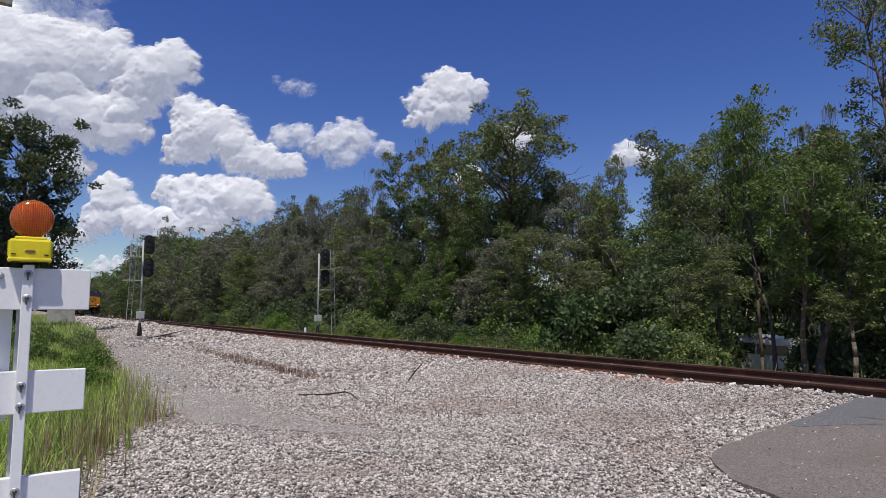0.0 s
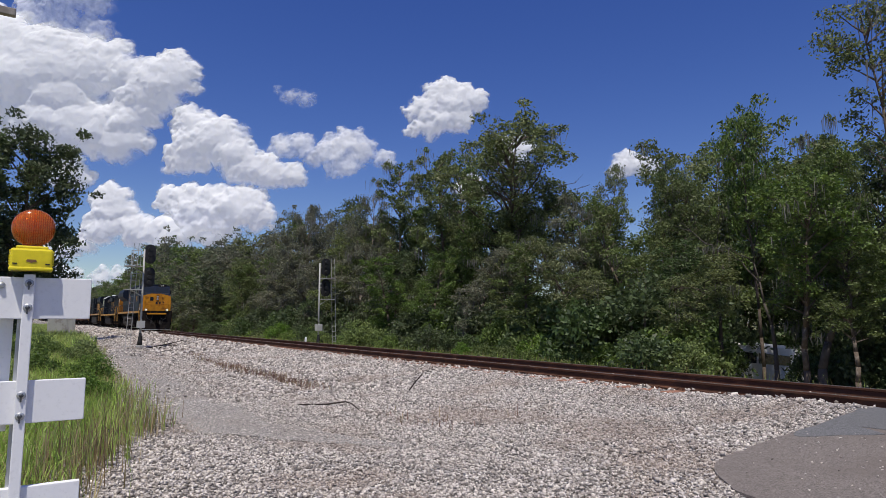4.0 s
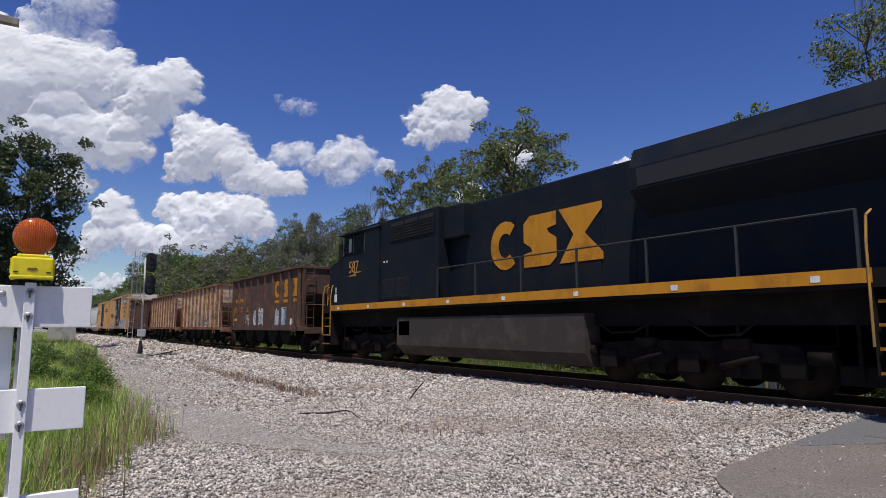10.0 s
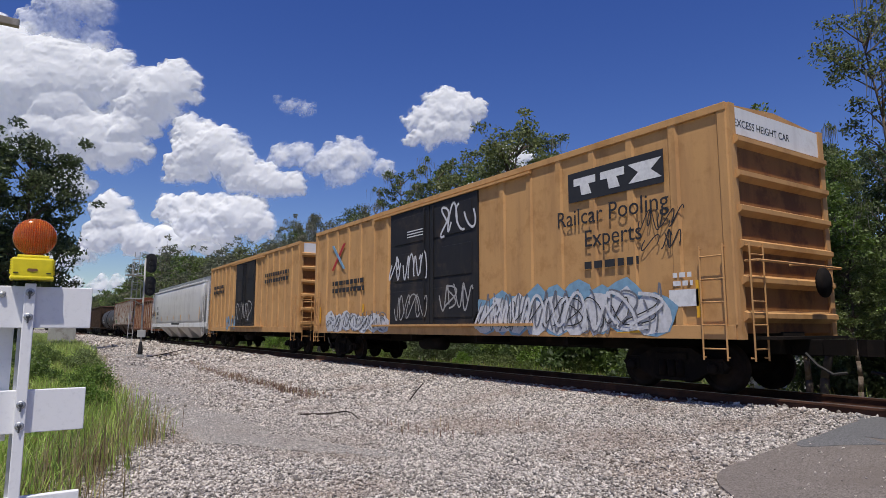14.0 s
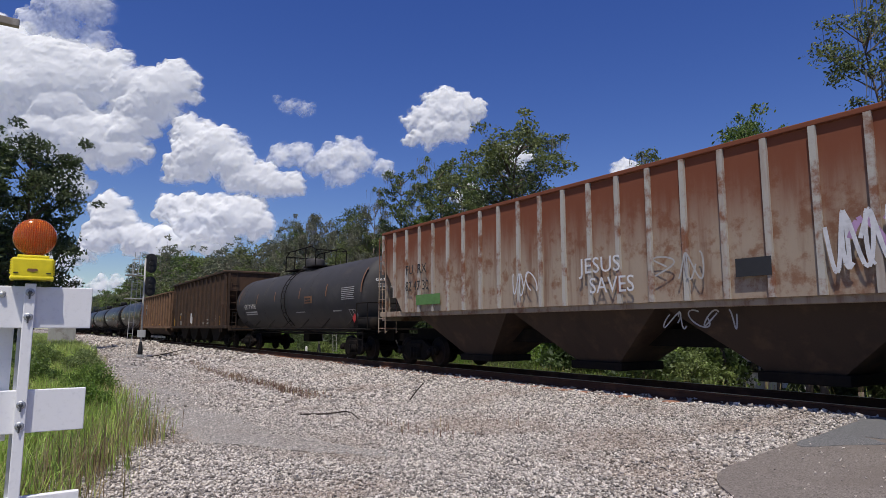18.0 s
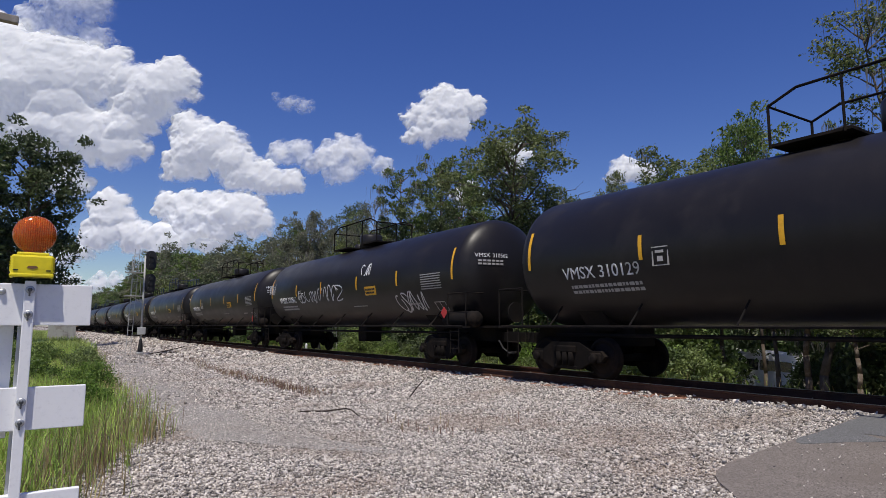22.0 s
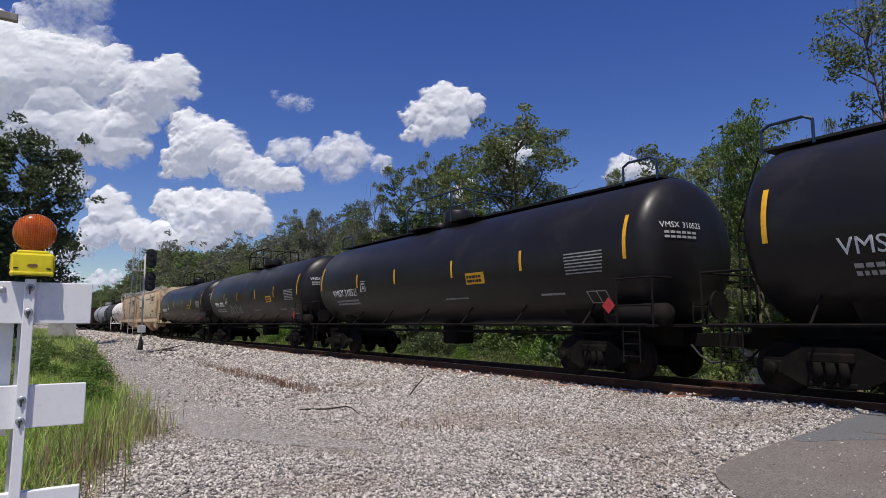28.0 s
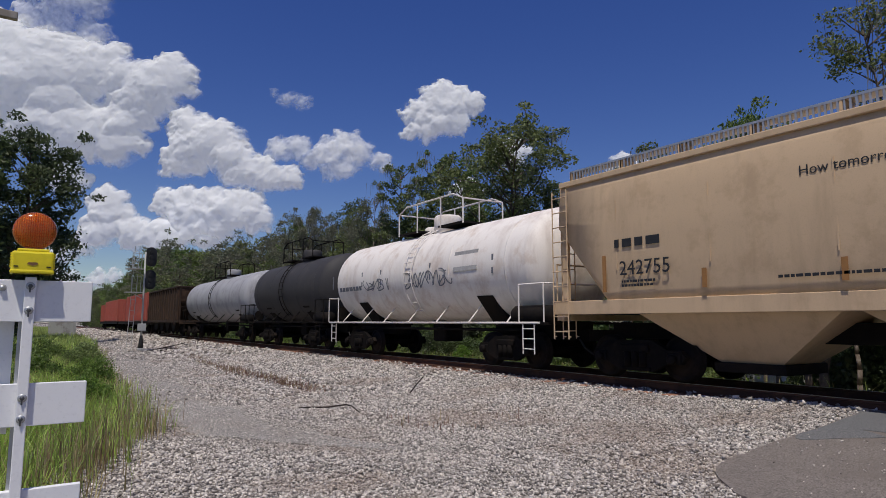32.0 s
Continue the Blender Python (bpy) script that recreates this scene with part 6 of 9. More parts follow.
        scr = part("blister_screen", box(B(), sx * 1.22, sx * 1.232, y_end + 6.35, y_end + 9.25, 3.68, 4.05), M_MESH, blis)
    for k in range(3):
        y = y_end + 1.6 + k * 1.35
        part("roof_fan", lathe(B(), [(4.44, 0.62), (4.70, 0.62), (4.80, 0.54), (4.79, 0.02)], "z", 24, (0, y, 0)), navy, car)
    for k in range(2):
        part("brake_fan", lathe(B(), [(4.34, 0.55), (4.50, 0.55), (4.54, 0.48), (4.52, 0.02)], "z", 24, (0, y_end + 7.0 + k * 1.5, 0)), navy, car)
    part("exhaust_stack", box(B(), -0.35, 0.35, y_end + 10.2, y_end + 11.2, 4.34, 4.55, 0.03), M_DARK, car)
    part("air_filter_box", box(B(), -0.9, 0.9, y_cab - 2.2, y_cab - 0.1, 4.0, 4.5, 0.06), navy, car)
    for sx in (-1, 1):
        part("air_reservoir", lathe(B(), [(y_cab - 3.2, 0.04), (y_cab - 3.12, 0.24), (y_cab - 1.0, 0.24), (y_cab - 0.92, 0.04)], "y", 18, (sx * 0.98, 0, 3.68)), M_FUEL, car)
    # cab and low nose
    cab = part("cab", prism(B(), [(-1.5, 1.84), (1.5, 1.84), (1.5, 4.10), (0.95, 4.45), (-0.95, 4.45), (-1.5, 4.10)], "y", y_cab, y_cab + 2.35), navy, car)
    part("cab_roof", prism(B(), [(-1.56, 4.09), (-0.97, 4.47), (0.97, 4.47), (1.56, 4.09), (1.56, 4.14), (0.97, 4.52), (-0.97, 4.52), (-1.56, 4.14)], "y", y_cab - 0.05, y_cab + 2.5), M_COVSILL, cab, "faded white cab roof")
    for sx in (-1, 1):
        part("side_window", box(B(), sx * 1.5, sx * 1.512, y_cab + 0.45, y_cab + 1.85, 3.2, 3.9), M_CABGLASS, cab)
        part("window_post", box(B(), sx * 1.505, sx * 1.52, y_cab + 1.12, y_cab + 1.18, 3.16, 3.94), navy, cab)
        part("armrest", box(B(), sx * 1.5, sx * 1.6, y_cab + 0.4, y_cab + 1.9, 3.1, 3.15), M_STENCIL_DIM, cab)
        part("end_window", box(B(), sx * 0.95 - 0.3, sx * 0.95 + 0.3, y_cab + 2.35, y_cab + 2.36, 3.3, 3.95), M_CABGLASS, cab)
    part("low_nose", prism(B(), [(-0.95, 1.84), (0.95, 1.84), (0.95, 3.05), (0.7, 3.25), (-0.7, 3.25), (-0.95, 3.05)], "y", y_cab + 2.35, h - 0.95), navy, car)
    part("sand_filler", box(B(), -0.3, 0.3, h - 1.4, h - 0.95, 3.2, 3.4, 0.03), navy, car)
    part("roof_air_conditioner", box(B(), -0.45, 0.45, y_cab + 0.5, y_cab + 1.5, 4.5, 4.72, 0.05), M_COVSILL, car)
    part("fuel_tank", prism(B(), [(-1.35, 1.3), (-1.42, 1.0), (-1.35, 0.62), (-1.1, 0.40), (1.1, 0.40), (1.35, 0.62), (1.42, 1.0), (1.35, 1.3)], "y", -2.68, 3.7), M_FUEL, car)
    for sx in (-1, 1):
        part("side_pipe", rod(B(), (sx * 1.42, -2.0, 1.42), (sx * 1.42, 2.6, 1.42), 0.10, 10), M_FUEL, car)
        railing(car, sx, -h + 1.1, y_cab - 0.1, 9, M_NAVY)
        stair(car, -1, -h + 0.12, sx)
        stair(car, 1, h - 0.12, sx)
    end_front(car, -1, -h, False)
    end_front(car, 1, h, False)
    loco_truck(car, -h + 4.0)
    loco_truck(car, h - 4.0)
    letters("8076", 0.62, M_YELLOW_OLD, car, (-1.512, y_cab + 2.05, 2.45), "cab_number", 0.95)
    letters("8076", 0.27, M_BLACKINK, car, (-0.99, y_end + 0.93, 3.50), "board_digits", 0.95)
    yb = -h + 7.4
    emblem(car, M_YELLOW_OLD, -0.975, yb + 2.9, 2.75, 2.4, 0.85)
    bracket(car, M_YELLOW_OLD, -0.972, yb + 3.3, yb + 0.1, 2.35, 3.75)
    for k in range(6):
        plaque(car, M_STENCIL, -0.975, yb - 1.0 - k * 0.9, yb - 1.12 - k * 0.9, 3.3, 3.36, "label")
    return car


def bracket(car, mat, x, y0, y1, z0, z1):
    """Square brackets either side of the emblem, with dots below."""
    for y, s in ((y0, -1), (y1, 1)):
        bm = box(B(), x - 0.004, x + 0.003, y - 0.05, y + 0.05, z0, z1)
        box(bm, x - 0.0045, x + 0.003, y, y + s * 0.24, z1 - 0.09, z1)
        part("emblem_bracket", bm, mat, car)
        for k in range(2):
            yc = y + s * (0.28 + 0.26 * k) - s * 0.05
            part("emblem_dot", rod(B(), (x - 0.004, yc, z0 - 0.02), (x + 0.003, yc, z0 - 0.02), 0.11, 14), mat, car)
# ---- the train, from the leading engine back ----
M_SPRAYGREEN = plain("green_spray_paint", (0.10, 0.22, 0.06), 0.6)
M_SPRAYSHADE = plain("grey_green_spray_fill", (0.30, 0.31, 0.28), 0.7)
M_SPRAYPINK = plain("lilac_spray_paint", (0.42, 0.26, 0.45), 0.6)

car = wide_cab_loco(21.0, "leading dark blue locomotive with yellow nose and lit headlights", -1, "958", M_NAVY, lit=True)
bracket(car, M_YELLOW, -1.005, 3.48, 0.05, 2.68, 4.08)
set_in_train(car, -189.05, -168.05)
set_in_train(narrow_hood_loco(20.98, "older faded blue locomotive running long hood first, white cab roof", M_NAVY_OLD), -168.1, -147.1)
car = wide_cab_loco(22.1, "third dark blue locomotive facing backwards, yellow rear end leading", 1, "587", M_NAVY_OLD)
set_in_train(car, -147.1, -125.0)

for k, (a, b2, lab, mt, rb) in enumerate(((-125.15, -111.45, "brown open hopper car with graffiti and yellow lettering", M_BROWN, M_BROWN),
                                          (-111.45, -97.75, "rust-eaten cream open hopper car", M_TAN, M_TANRIB),
                                          (-97.6, -83.9, "rust-eaten cream open hopper car with yellow numbers", M_TAN, M_TANRIB),
                                          (-83.9, -70.2, "dark brown open hopper car with yellow lettering", M_BROWN, M_BROWN))):
    car, hb, sx, rx = open_hopper(b2 - a, lab, mt, rb, ribs=10, seed=k, inset=1.65)
    set_in_train(car, a, b2)
    yel = M_YELLOW if k in (0, 3) else M_YELLOW_OLD
    emblem(car, yel, sx, -1.9, 2.52, 3.1, 0.80, gap=0.5, under=True)
    bars(car, yel, sx, 2.9, 4.7, 2.48, 2.78, 1, 5 + k)
    if k < 3:
        for j, two in enumerate((("29", "22", "26"), ("29", "12", "96"), ("29", "11", "71"))[k]):
            letters(two, 0.40, yel, car, (sx - 0.004, 4.75 - j * 1.06, 1.98), "car_number", 0.9)
    else:
        bars(car, yel, sx, 1.9, 4.7, 1.98, 2.25, 1, 15 + k)
    bars(car, M_STENCIL_DIM, sx, -0.4, 0.3, 1.4, 1.75, 4, 9 + k)
    if k in (0, 3):
        bars(car, M_STENCIL_DIM, sx, -3.6, -2.95, 1.5, 2.1, 6, 29 + k)
    if k in (0, 3):
        plaque(car, M_STENCIL, sx, -4.35, -3.8, 1.28, 1.55, "data_plate", "white data stencil")
        plaque(car, M_BLACKINK, sx, -2.2, -2.75, 1.40, 1.75, "data_plate", "black data stencil in a pale frame")
        bars(car, M_STENCIL, sx - 0.006, -2.7, -2.25, 1.44, 1.72, 2, 3)
    else:
        plaque(car, M_BLACKINK, sx, -2.05, -2.65, 1.30, 1.62, "data_plate", "black data stencil in a pale frame")
        bars(car, M_STENCIL, sx - 0.006, -2.6, -2.1, 1.36, 1.56, 2, 3)
        plaque(car, M_REFLECT, sx, -2.05, -2.6, 1.66, 1.80, "reflector_plate", "yellow reflective plate")
    for y0 in (-0.15, 1.9, 4.3):
        plaque(car, M_REFLECT, sx, y0, y0 + 0.5, 1.52, 1.64, "reflector_plate", "yellow reflective plate")
    for y0 in (-4.92, 4.95):
        plaque(car, M_REFLECT, sx, y0, y0 + 0.10, 1.24, 2.2, "reflector_strip")
    if k in (1, 2):
        rust_spots(car, sx, -4.95, -3.85, 1.45, 2.35, 170, 300 + k)
        rust_spots(car, sx, -4.9, 4.9, 1.25, 3.5, 150, 320 + k)
    if k == 0:
        tag_block(car, sx, -0.45, 1.3, 1.24, 2.35, 41, False, 3)
        part("sprayed_field", box(B(), sx - 0.006, sx, -3.4, -2.0, 1.26, 1.95), M_SPRAYBLUE, car, "pale blue spray-painted patch")
        scrawl(car, M_SPRAYWHITE, sx - 0.006, -3.3, -2.1, 1.3, 2.1, 5, 43)
        scrawl(car, M_STENCIL_DIM, sx, 1.9, 2.9, 1.3, 1.85, 4, 44)
    if k == 1:
        scrawl(car, M_SPRAYSHADE, sx, -2.0, 2.6, 1.26, 2.15, 9, 45, 0.05)
        scrawl(car, M_STENCIL_DIM, sx - 0.008, -2.0, 2.7, 1.3, 2.1, 5, 46, 0.04)
        scrawl(car, M_SPRAYSHADE, sx, -4.2, -2.9, 1.3, 1.9, 4, 145, 0.04)
    if k == 2:
        scrawl(car, M_SPRAYGREEN, sx, 0.7, 2.2, 1.45, 2.2, 4, 47, 0.02)
car, hb, sx = boxcar(20.0, "tan yellow boxcar with black doors and white graffiti", M_BOXCAR, M_BOXDOOR, 5.0, 0.98, 19, 0.35, 4.7)
bx = sx + 0.002
panel = plaque(car, M_BLACKINK, bx, -7.8, -5.33, 3.86, 4.50, "logo_panel", "black panel with white block shapes")
for j in range(3):
    y0 = -5.5 - j * 0.76
    shape = [(y0 + 0.04, 4.36), (y0 - 0.74, 4.36), (y0 - 0.5, 4.17), (y0 - 0.74, 3.98), (y0 + 0.04, 3.98), (y0 - 0.2, 4.17)]
    part("logo_shape", prism(B(), shape if j == 2 else [(y0, 4.36), (y0 - 0.62, 4.36), (y0 - 0.62, 4.20), (y0 - 0.42, 4.20), (y0 - 0.50, 3.98), (y0 - 0.22, 3.98), (y0 - 0.18, 4.20), (y0, 4.20)], "x", bx - 0.010, bx - 0.002), M_STENCIL, car, "white slanted block shape")
letters("Railcar Pooling", 0.50, M_BLACKINK, car, (bx - 0.006, -4.95, 3.36), "slogan", 0.98)
letters("Experts", 0.50, M_BLACKINK, car, (bx - 0.006, -5.75, 2.86), "slogan", 0.98)
bars(car, M_BLACKINK, bx, -7.15, -5.75, 2.36, 2.62, 1, 61, "web_address_bar")
tag_block(car, bx, -7.75, -1.95, 0.99, 2.20, 51, True, 9)
tag_block(car, bx, 2.85, 7.8, 0.99, 1.95, 52, False, 7)
scrawl(car, M_BLACKINK, bx, -8.15, -7.2, 3.0, 3.4, 4, 53, 0.012)
scrawl(car, M_BLACKINK, bx, -8.1, -7.3, 2.6, 2.95, 3, 153, 0.012)
scrawl(car, M_SPRAYWHITE, bx - 0.03, 0.45, 2.6, 2.6, 3.4, 6, 54, 0.03)
scrawl(car, M_SPRAYWHITE, bx - 0.03, -1.9, -0.3, 3.75, 4.6, 4, 55, 0.035)
scrawl(car, M_STENCIL_DIM, bx - 0.03, -1.8, -0.2, 1.6, 2.4, 4, 56, 0.025)
scrawl(car, M_STENCIL_DIM, bx - 0.03, 0.5, 2.5, 1.4, 2.2, 4, 57, 0.02)
bars(car, M_STENCIL, bx - 0.03, 0.6, 1.6, 3.9, 4.15, 3, 58)
for s_, mt_ in ((1, M_SPRAYBLUE), (-1, M_PLACARD)):
    part("crossed_stripe", prism(B(), [(6.8 - s_ * 0.62, 3.35), (6.8 - s_ * 0.42, 3.35), (6.8 + s_ * 0.62, 4.3), (6.8 + s_ * 0.42, 4.3)], "x", bx - 0.006 - 0.001 * s_, bx), mt_, car)
bars(car, M_BLACKINK, bx, 4.6, 7.3, 2.45, 3.0, 2, 59)
plaque(car, M_REFLECT, bx, -7.3, -6.55, 1.08, 1.28, "reflector_plate")
for y0 in (-8.45, -4.4, 4.6, 8.4):
    plaque(car, M_REFLECT, bx, y0, y0 + 0.1, 1.35, 2.0, "reflector_strip")
plaque(car, M_STENCIL, bx, -8.4, -7.8, 1.55, 1.85, "data_plate")
bars(car, M_STENCIL, bx - 0.005, -8.3, -7.9, 1.9, 2.2, 2, 60)
end_y = -hb - 0.064
for txt, x0 in (("EXCESS HEIGHT CAR", -1.42),):
    cu = bpy.data.curves.new("end_lettering", "FONT")
    cu.body, cu.size, cu.extrude = txt, 0.19, 0.001
    cu.materials.append(M_BLACKINK)
    ob = new("end_lettering", cu)
    ob.parent = car
    ob.matrix_basis = Matrix.Translation((x0, end_y, 4.62)) @ Matrix(((1, 0, 0, 0), (0, 0, -1, 0), (0, 1, 0, 0), (0, 0, 0, 1)))
set_in_train(car, -69.9, -49.9)
car, hb, sx = boxcar(17.4, "second tan boxcar with black door and ribbed sides", M_BOXCAR, M_BOXDOOR, 4.9, 0.98, 19, 0.2, 3.4)
scrawl(car, M_SPRAYBLUE, sx, 1.8, 3.6, 1.1, 1.9, 5, 71, 0.05)
bars(car, M_BLACKINK, sx, 4.5, 6.8, 3.2, 3.8, 2, 72)
bars(car, M_BLACKINK, sx, -6.6, -3.2, 3.3, 3.9, 2, 73)
scrawl(car, M_STENCIL_DIM, sx - 0.03, -1.2, 1.4, 1.5, 2.6, 5, 74, 0.03)
set_in_train(car, -49.9, -32.4)
car, hb, sx = covered_hopper(21.4, "light grey curved-side covered hopper with white sill", M_COVGREY, M_COVSILL, 4.26, 1.26, True, 4, rails=M_COVSILL, cut=1.6)
letters("MLLX", 0.40, M_BLACKINK, car, (sx - 0.004, hb - 1.85, 2.75), "reporting_mark")
letters("24082", 0.40, M_BLACKINK, car, (sx + 0.004, hb - 1.9, 2.32), "reporting_number")
bars(car, M_BLACKINK, sx - 0.004, hb - 3.0, hb - 1.9, 1.95, 2.12, 2, 75)
for y0 in (8.55, 5.4, 2.85, 0.26, -2.5, -5.5, -8.6):
    plaque(car, M_REFLECT, sx - 0.002, y0, y0 + 0.10, 1.78, 2.6 if abs(y0) > 8 else 2.15, "reflector_strip")
bars(car, M_BLACKINK, -1.508, -1.8, 1.3, 1.42, 1.58, 2, 76)
set_in_train(car, -32.4, -11.0)
car, hb, sx, rx = open_hopper(11.75, "rust-stained cream open hopper car with faded emblem", M_TAN_RUSTY, M_TANRIB, 3.78, 1.12, 10, inset=0.95, tubs=3)
emblem(car, M_STENCIL_DIM, sx, -1.15, 2.5, 3.0, 0.62, "faded_emblem", "faded grey emblem shapes", 0.5, True)
plaque(car, M_BLACKINK, sx, -1.9, -1.2, 1.5, 1.85, "data_plate")
scrawl(car, M_BLACKINK, sx, -0.6, 4.2, 1.3, 2.0, 8, 81, 0.014)
set_in_train(car, -11.0, 0.75)
car, hb, sx = covered_hopper(18.35, "rusty red and grey ribbed covered hopper with graffiti", M_RUSTTOP, M_RUSTTOP, 4.25, 1.55, False, 3, 23, M_RUSTRIB, cut=1.3, under=M_UNDERBROWN)
letters("JESUS", 0.46, M_SPRAYWHITE, car, (sx - 0.062, -0.50, 2.30), "graffiti", 1.0, "hand-painted white words")
letters("SAVES", 0.46, M_SPRAYWHITE, car, (sx - 0.062, -0.75, 1.88), "graffiti", 0.95, "hand-painted white words")
letters("FU  RX", 0.40, M_BLACKINK, car, (sx - 0.062, 6.85, 2.80), "reporting_mark")
letters("82 47 30", 0.40, M_BLACKINK, car, (sx - 0.062, 6.85, 2.30), "reporting_number", 0.95)
scrawl(car, M_SPRAYWHITE, sx - 0.06, 0.9, 1.7, 1.9, 2.5, 3, 91, 0.018)
scrawl(car, M_SPRAYWHITE, sx - 0.06, -6.6, -5.4, 1.9, 2.9, 4, 92, 0.03)
scrawl(car, M_SPRAYPINK, sx - 0.06, -7.6, -5.6, 1.9, 2.7, 3, 95, 0.05)
scrawl(car, M_STENCIL_DIM, sx - 0.06, -3.4, -2.4, 2.0, 2.5, 3, 93, 0.016)
scrawl(car, M_STENCIL_DIM, sx + 0.2, -3.8, -2.4, 1.15, 1.5, 5, 94, 0.014)
plaque(car, M_SPRAYGREEN, sx - 0.062, 4.9, 6.2, 1.85, 2.15, "sprayed_patch")
plaque(car, M_BLACKINK, sx - 0.062, -4.6, -4.0, 2.0, 2.3, "data_plate")
set_in_train(car, 0.75, 19.1)
set_in_train(wrap_marks(tank_car(18.1, "matt charcoal tank car with dull markings", M_GREYTANK, "GATX 54140", "centre", 1.45, 2.45, 3, True, True), 1.45, 2.45), 19.1, 37.2)
car, hb, sx, rx = open_hopper(16.8, "tall dark rust-brown ribbed hopper car", M_RUSTBROWN, M_RUSTBROWN_RIB, 4.52, 1.25, 14, inset=0.75, rib_d=0.10)
letters("57601", 0.30, M_STENCIL, car, (sx - 0.006, 5.50, 2.12), "car_number")
plaque(car, M_REFLECT, sx, 5.15, 5.55, 1.84, 2.06, "reflector_plate")
plaque(car, M_STENCIL, sx, 1.35, 1.8, 1.52, 2.2, "white_placard", "white paper placard")
plaque(car, M_STENCIL, sx, 1.0, 1.28, 1.45, 1.95, "white_placard")
for y0 in (3.4, 0.41, -3.19):
    part("inspection_hole", rod(B(), (sx - 0.012, y0, 2.08), (sx + 0.002, y0, 2.08), 0.11, 9), M_DARK, car)
    part("hole_rim", rod(B(), (sx - 0.006, y0, 2.08), (sx + 0.002, y0, 2.08), 0.145, 11), M_RUSTBROWN, car)
for y0 in (7.3, 3.15, 5.6, -1.7, -6.5):
    plaque(car, M_REFLECT, sx, y0, y0 + 0.1, 1.35, 1.9, "reflector_strip")
bars(car, M_STENCIL_DIM, sx, -3.8, -3.2, 1.42, 1.75, 4, 96)
bars(car, M_STENCIL_DIM, sx, -2.6, -2.0, 1.42, 1.55, 2, 97)
bars(car, M_STENCIL_DIM, sx, 4.6, 5.5, 1.40, 1.7, 4, 98)
bars(car, M_STENCIL_DIM, sx, -5.4, -4.9, 1.5, 2.0, 5, 99)
for k in range(7):
    yk = -hb + 1.1 + k * (2 * hb - 2.2) / 6
    part("roof_bow", lathe(B(), [(-1.5, 0.02), (-1.5, 0.16), (1.5, 0.16), (1.5, 0.02)], "x", 14, (0, yk, 4.52)), M_RUSTBROWN, car)
set_in_train(car, 37.2, 54.0)
car, hb, sx, rx = open_hopper(16.85, "red-brown ribbed gondola car", M_REDBROWN, M_REDBROWN_RIB, 4.12, 1.25, 13, inset=1.07, tubs=0)
plaque(car, M_STENCIL_DIM, sx, 3.72, 4.78, 2.99, 3.38, "mark_panel", "cream panel behind the reporting mark")
letters("TILX", 0.36, M_BLACKINK, car, (sx - 0.008, 4.68, 3.05), "reporting_mark", 1.05)
plaque(car, M_STENCIL_DIM, sx, 3.78, 4.85, 2.47, 2.84, "mark_panel")
letters("51005", 0.36, M_BLACKINK, car, (sx - 0.008, 4.80, 2.53), "reporting_number", 0.95)
for s_ in (-1, 1):
    for y0, y1, z0_ in ((6.15, 7.25, 1.85), (6.15, 7.25, 2.92), (4.92, 6.05, 1.95), (3.7, 4.85, 2.88)):
        part("panel_divider", box(B(), -1.60, -1.545, min(s_ * y0, s_ * y1), max(s_ * y0, s_ * y1), z0_, z0_ + 0.06, 0.008), M_REDBROWN, car) if s_ > 0 or y0 > 5 else None
for y0 in (2.75, 0.4, -1.0, -3.3, 5.3):
    plaque(car, M_REFLECT, sx, y0, y0 + 0.42, 1.43, 1.53, "reflector_strip")
plaque(car, M_SPRAYGREEN, sx, 6.35, 7.2, 3.0, 3.6, "sprayed_patch", "faded green sprayed patch")
part("belly_pan", prism(B(), [(-1.42, 1.2), (-0.95, 0.60), (0.95, 0.60), (1.42, 1.2)], "y", -4.9, 4.9), M_UNDERBROWN, car)
# Added pale strip: stands in for sunlit ground seen below the car.
part("pale_side_plate", box(B(), -1.2, -1.17, -3.7, 3.7, 0.30, 0.48), M_POSTGREY, car, "pale strip in place of the sunlit ground beyond the car")
for y0 in (2.2, 1.75, 0.1, -0.35, -2.0):
    part("plate_hanger", box(B(), -1.22, -1.1, y0 - 0.06, y0 + 0.06, 0.24, 0.66), M_DARK, car)
set_in_train(car, 54.0, 70.85)
CENTRES = (79.35, 97.85, 115.9, 134.0, 152.1, 170.2, 188.3, 206.4, 224.45, 242.5)
NUMBERS = ("VMSX 310129", "VMSX 310562", "VMSX 300435", "VMSX 311286", "VMSX 311686", "", "VMSX 310584", "VMSX 310525", "VMSX 300953", "VMSX 300927")
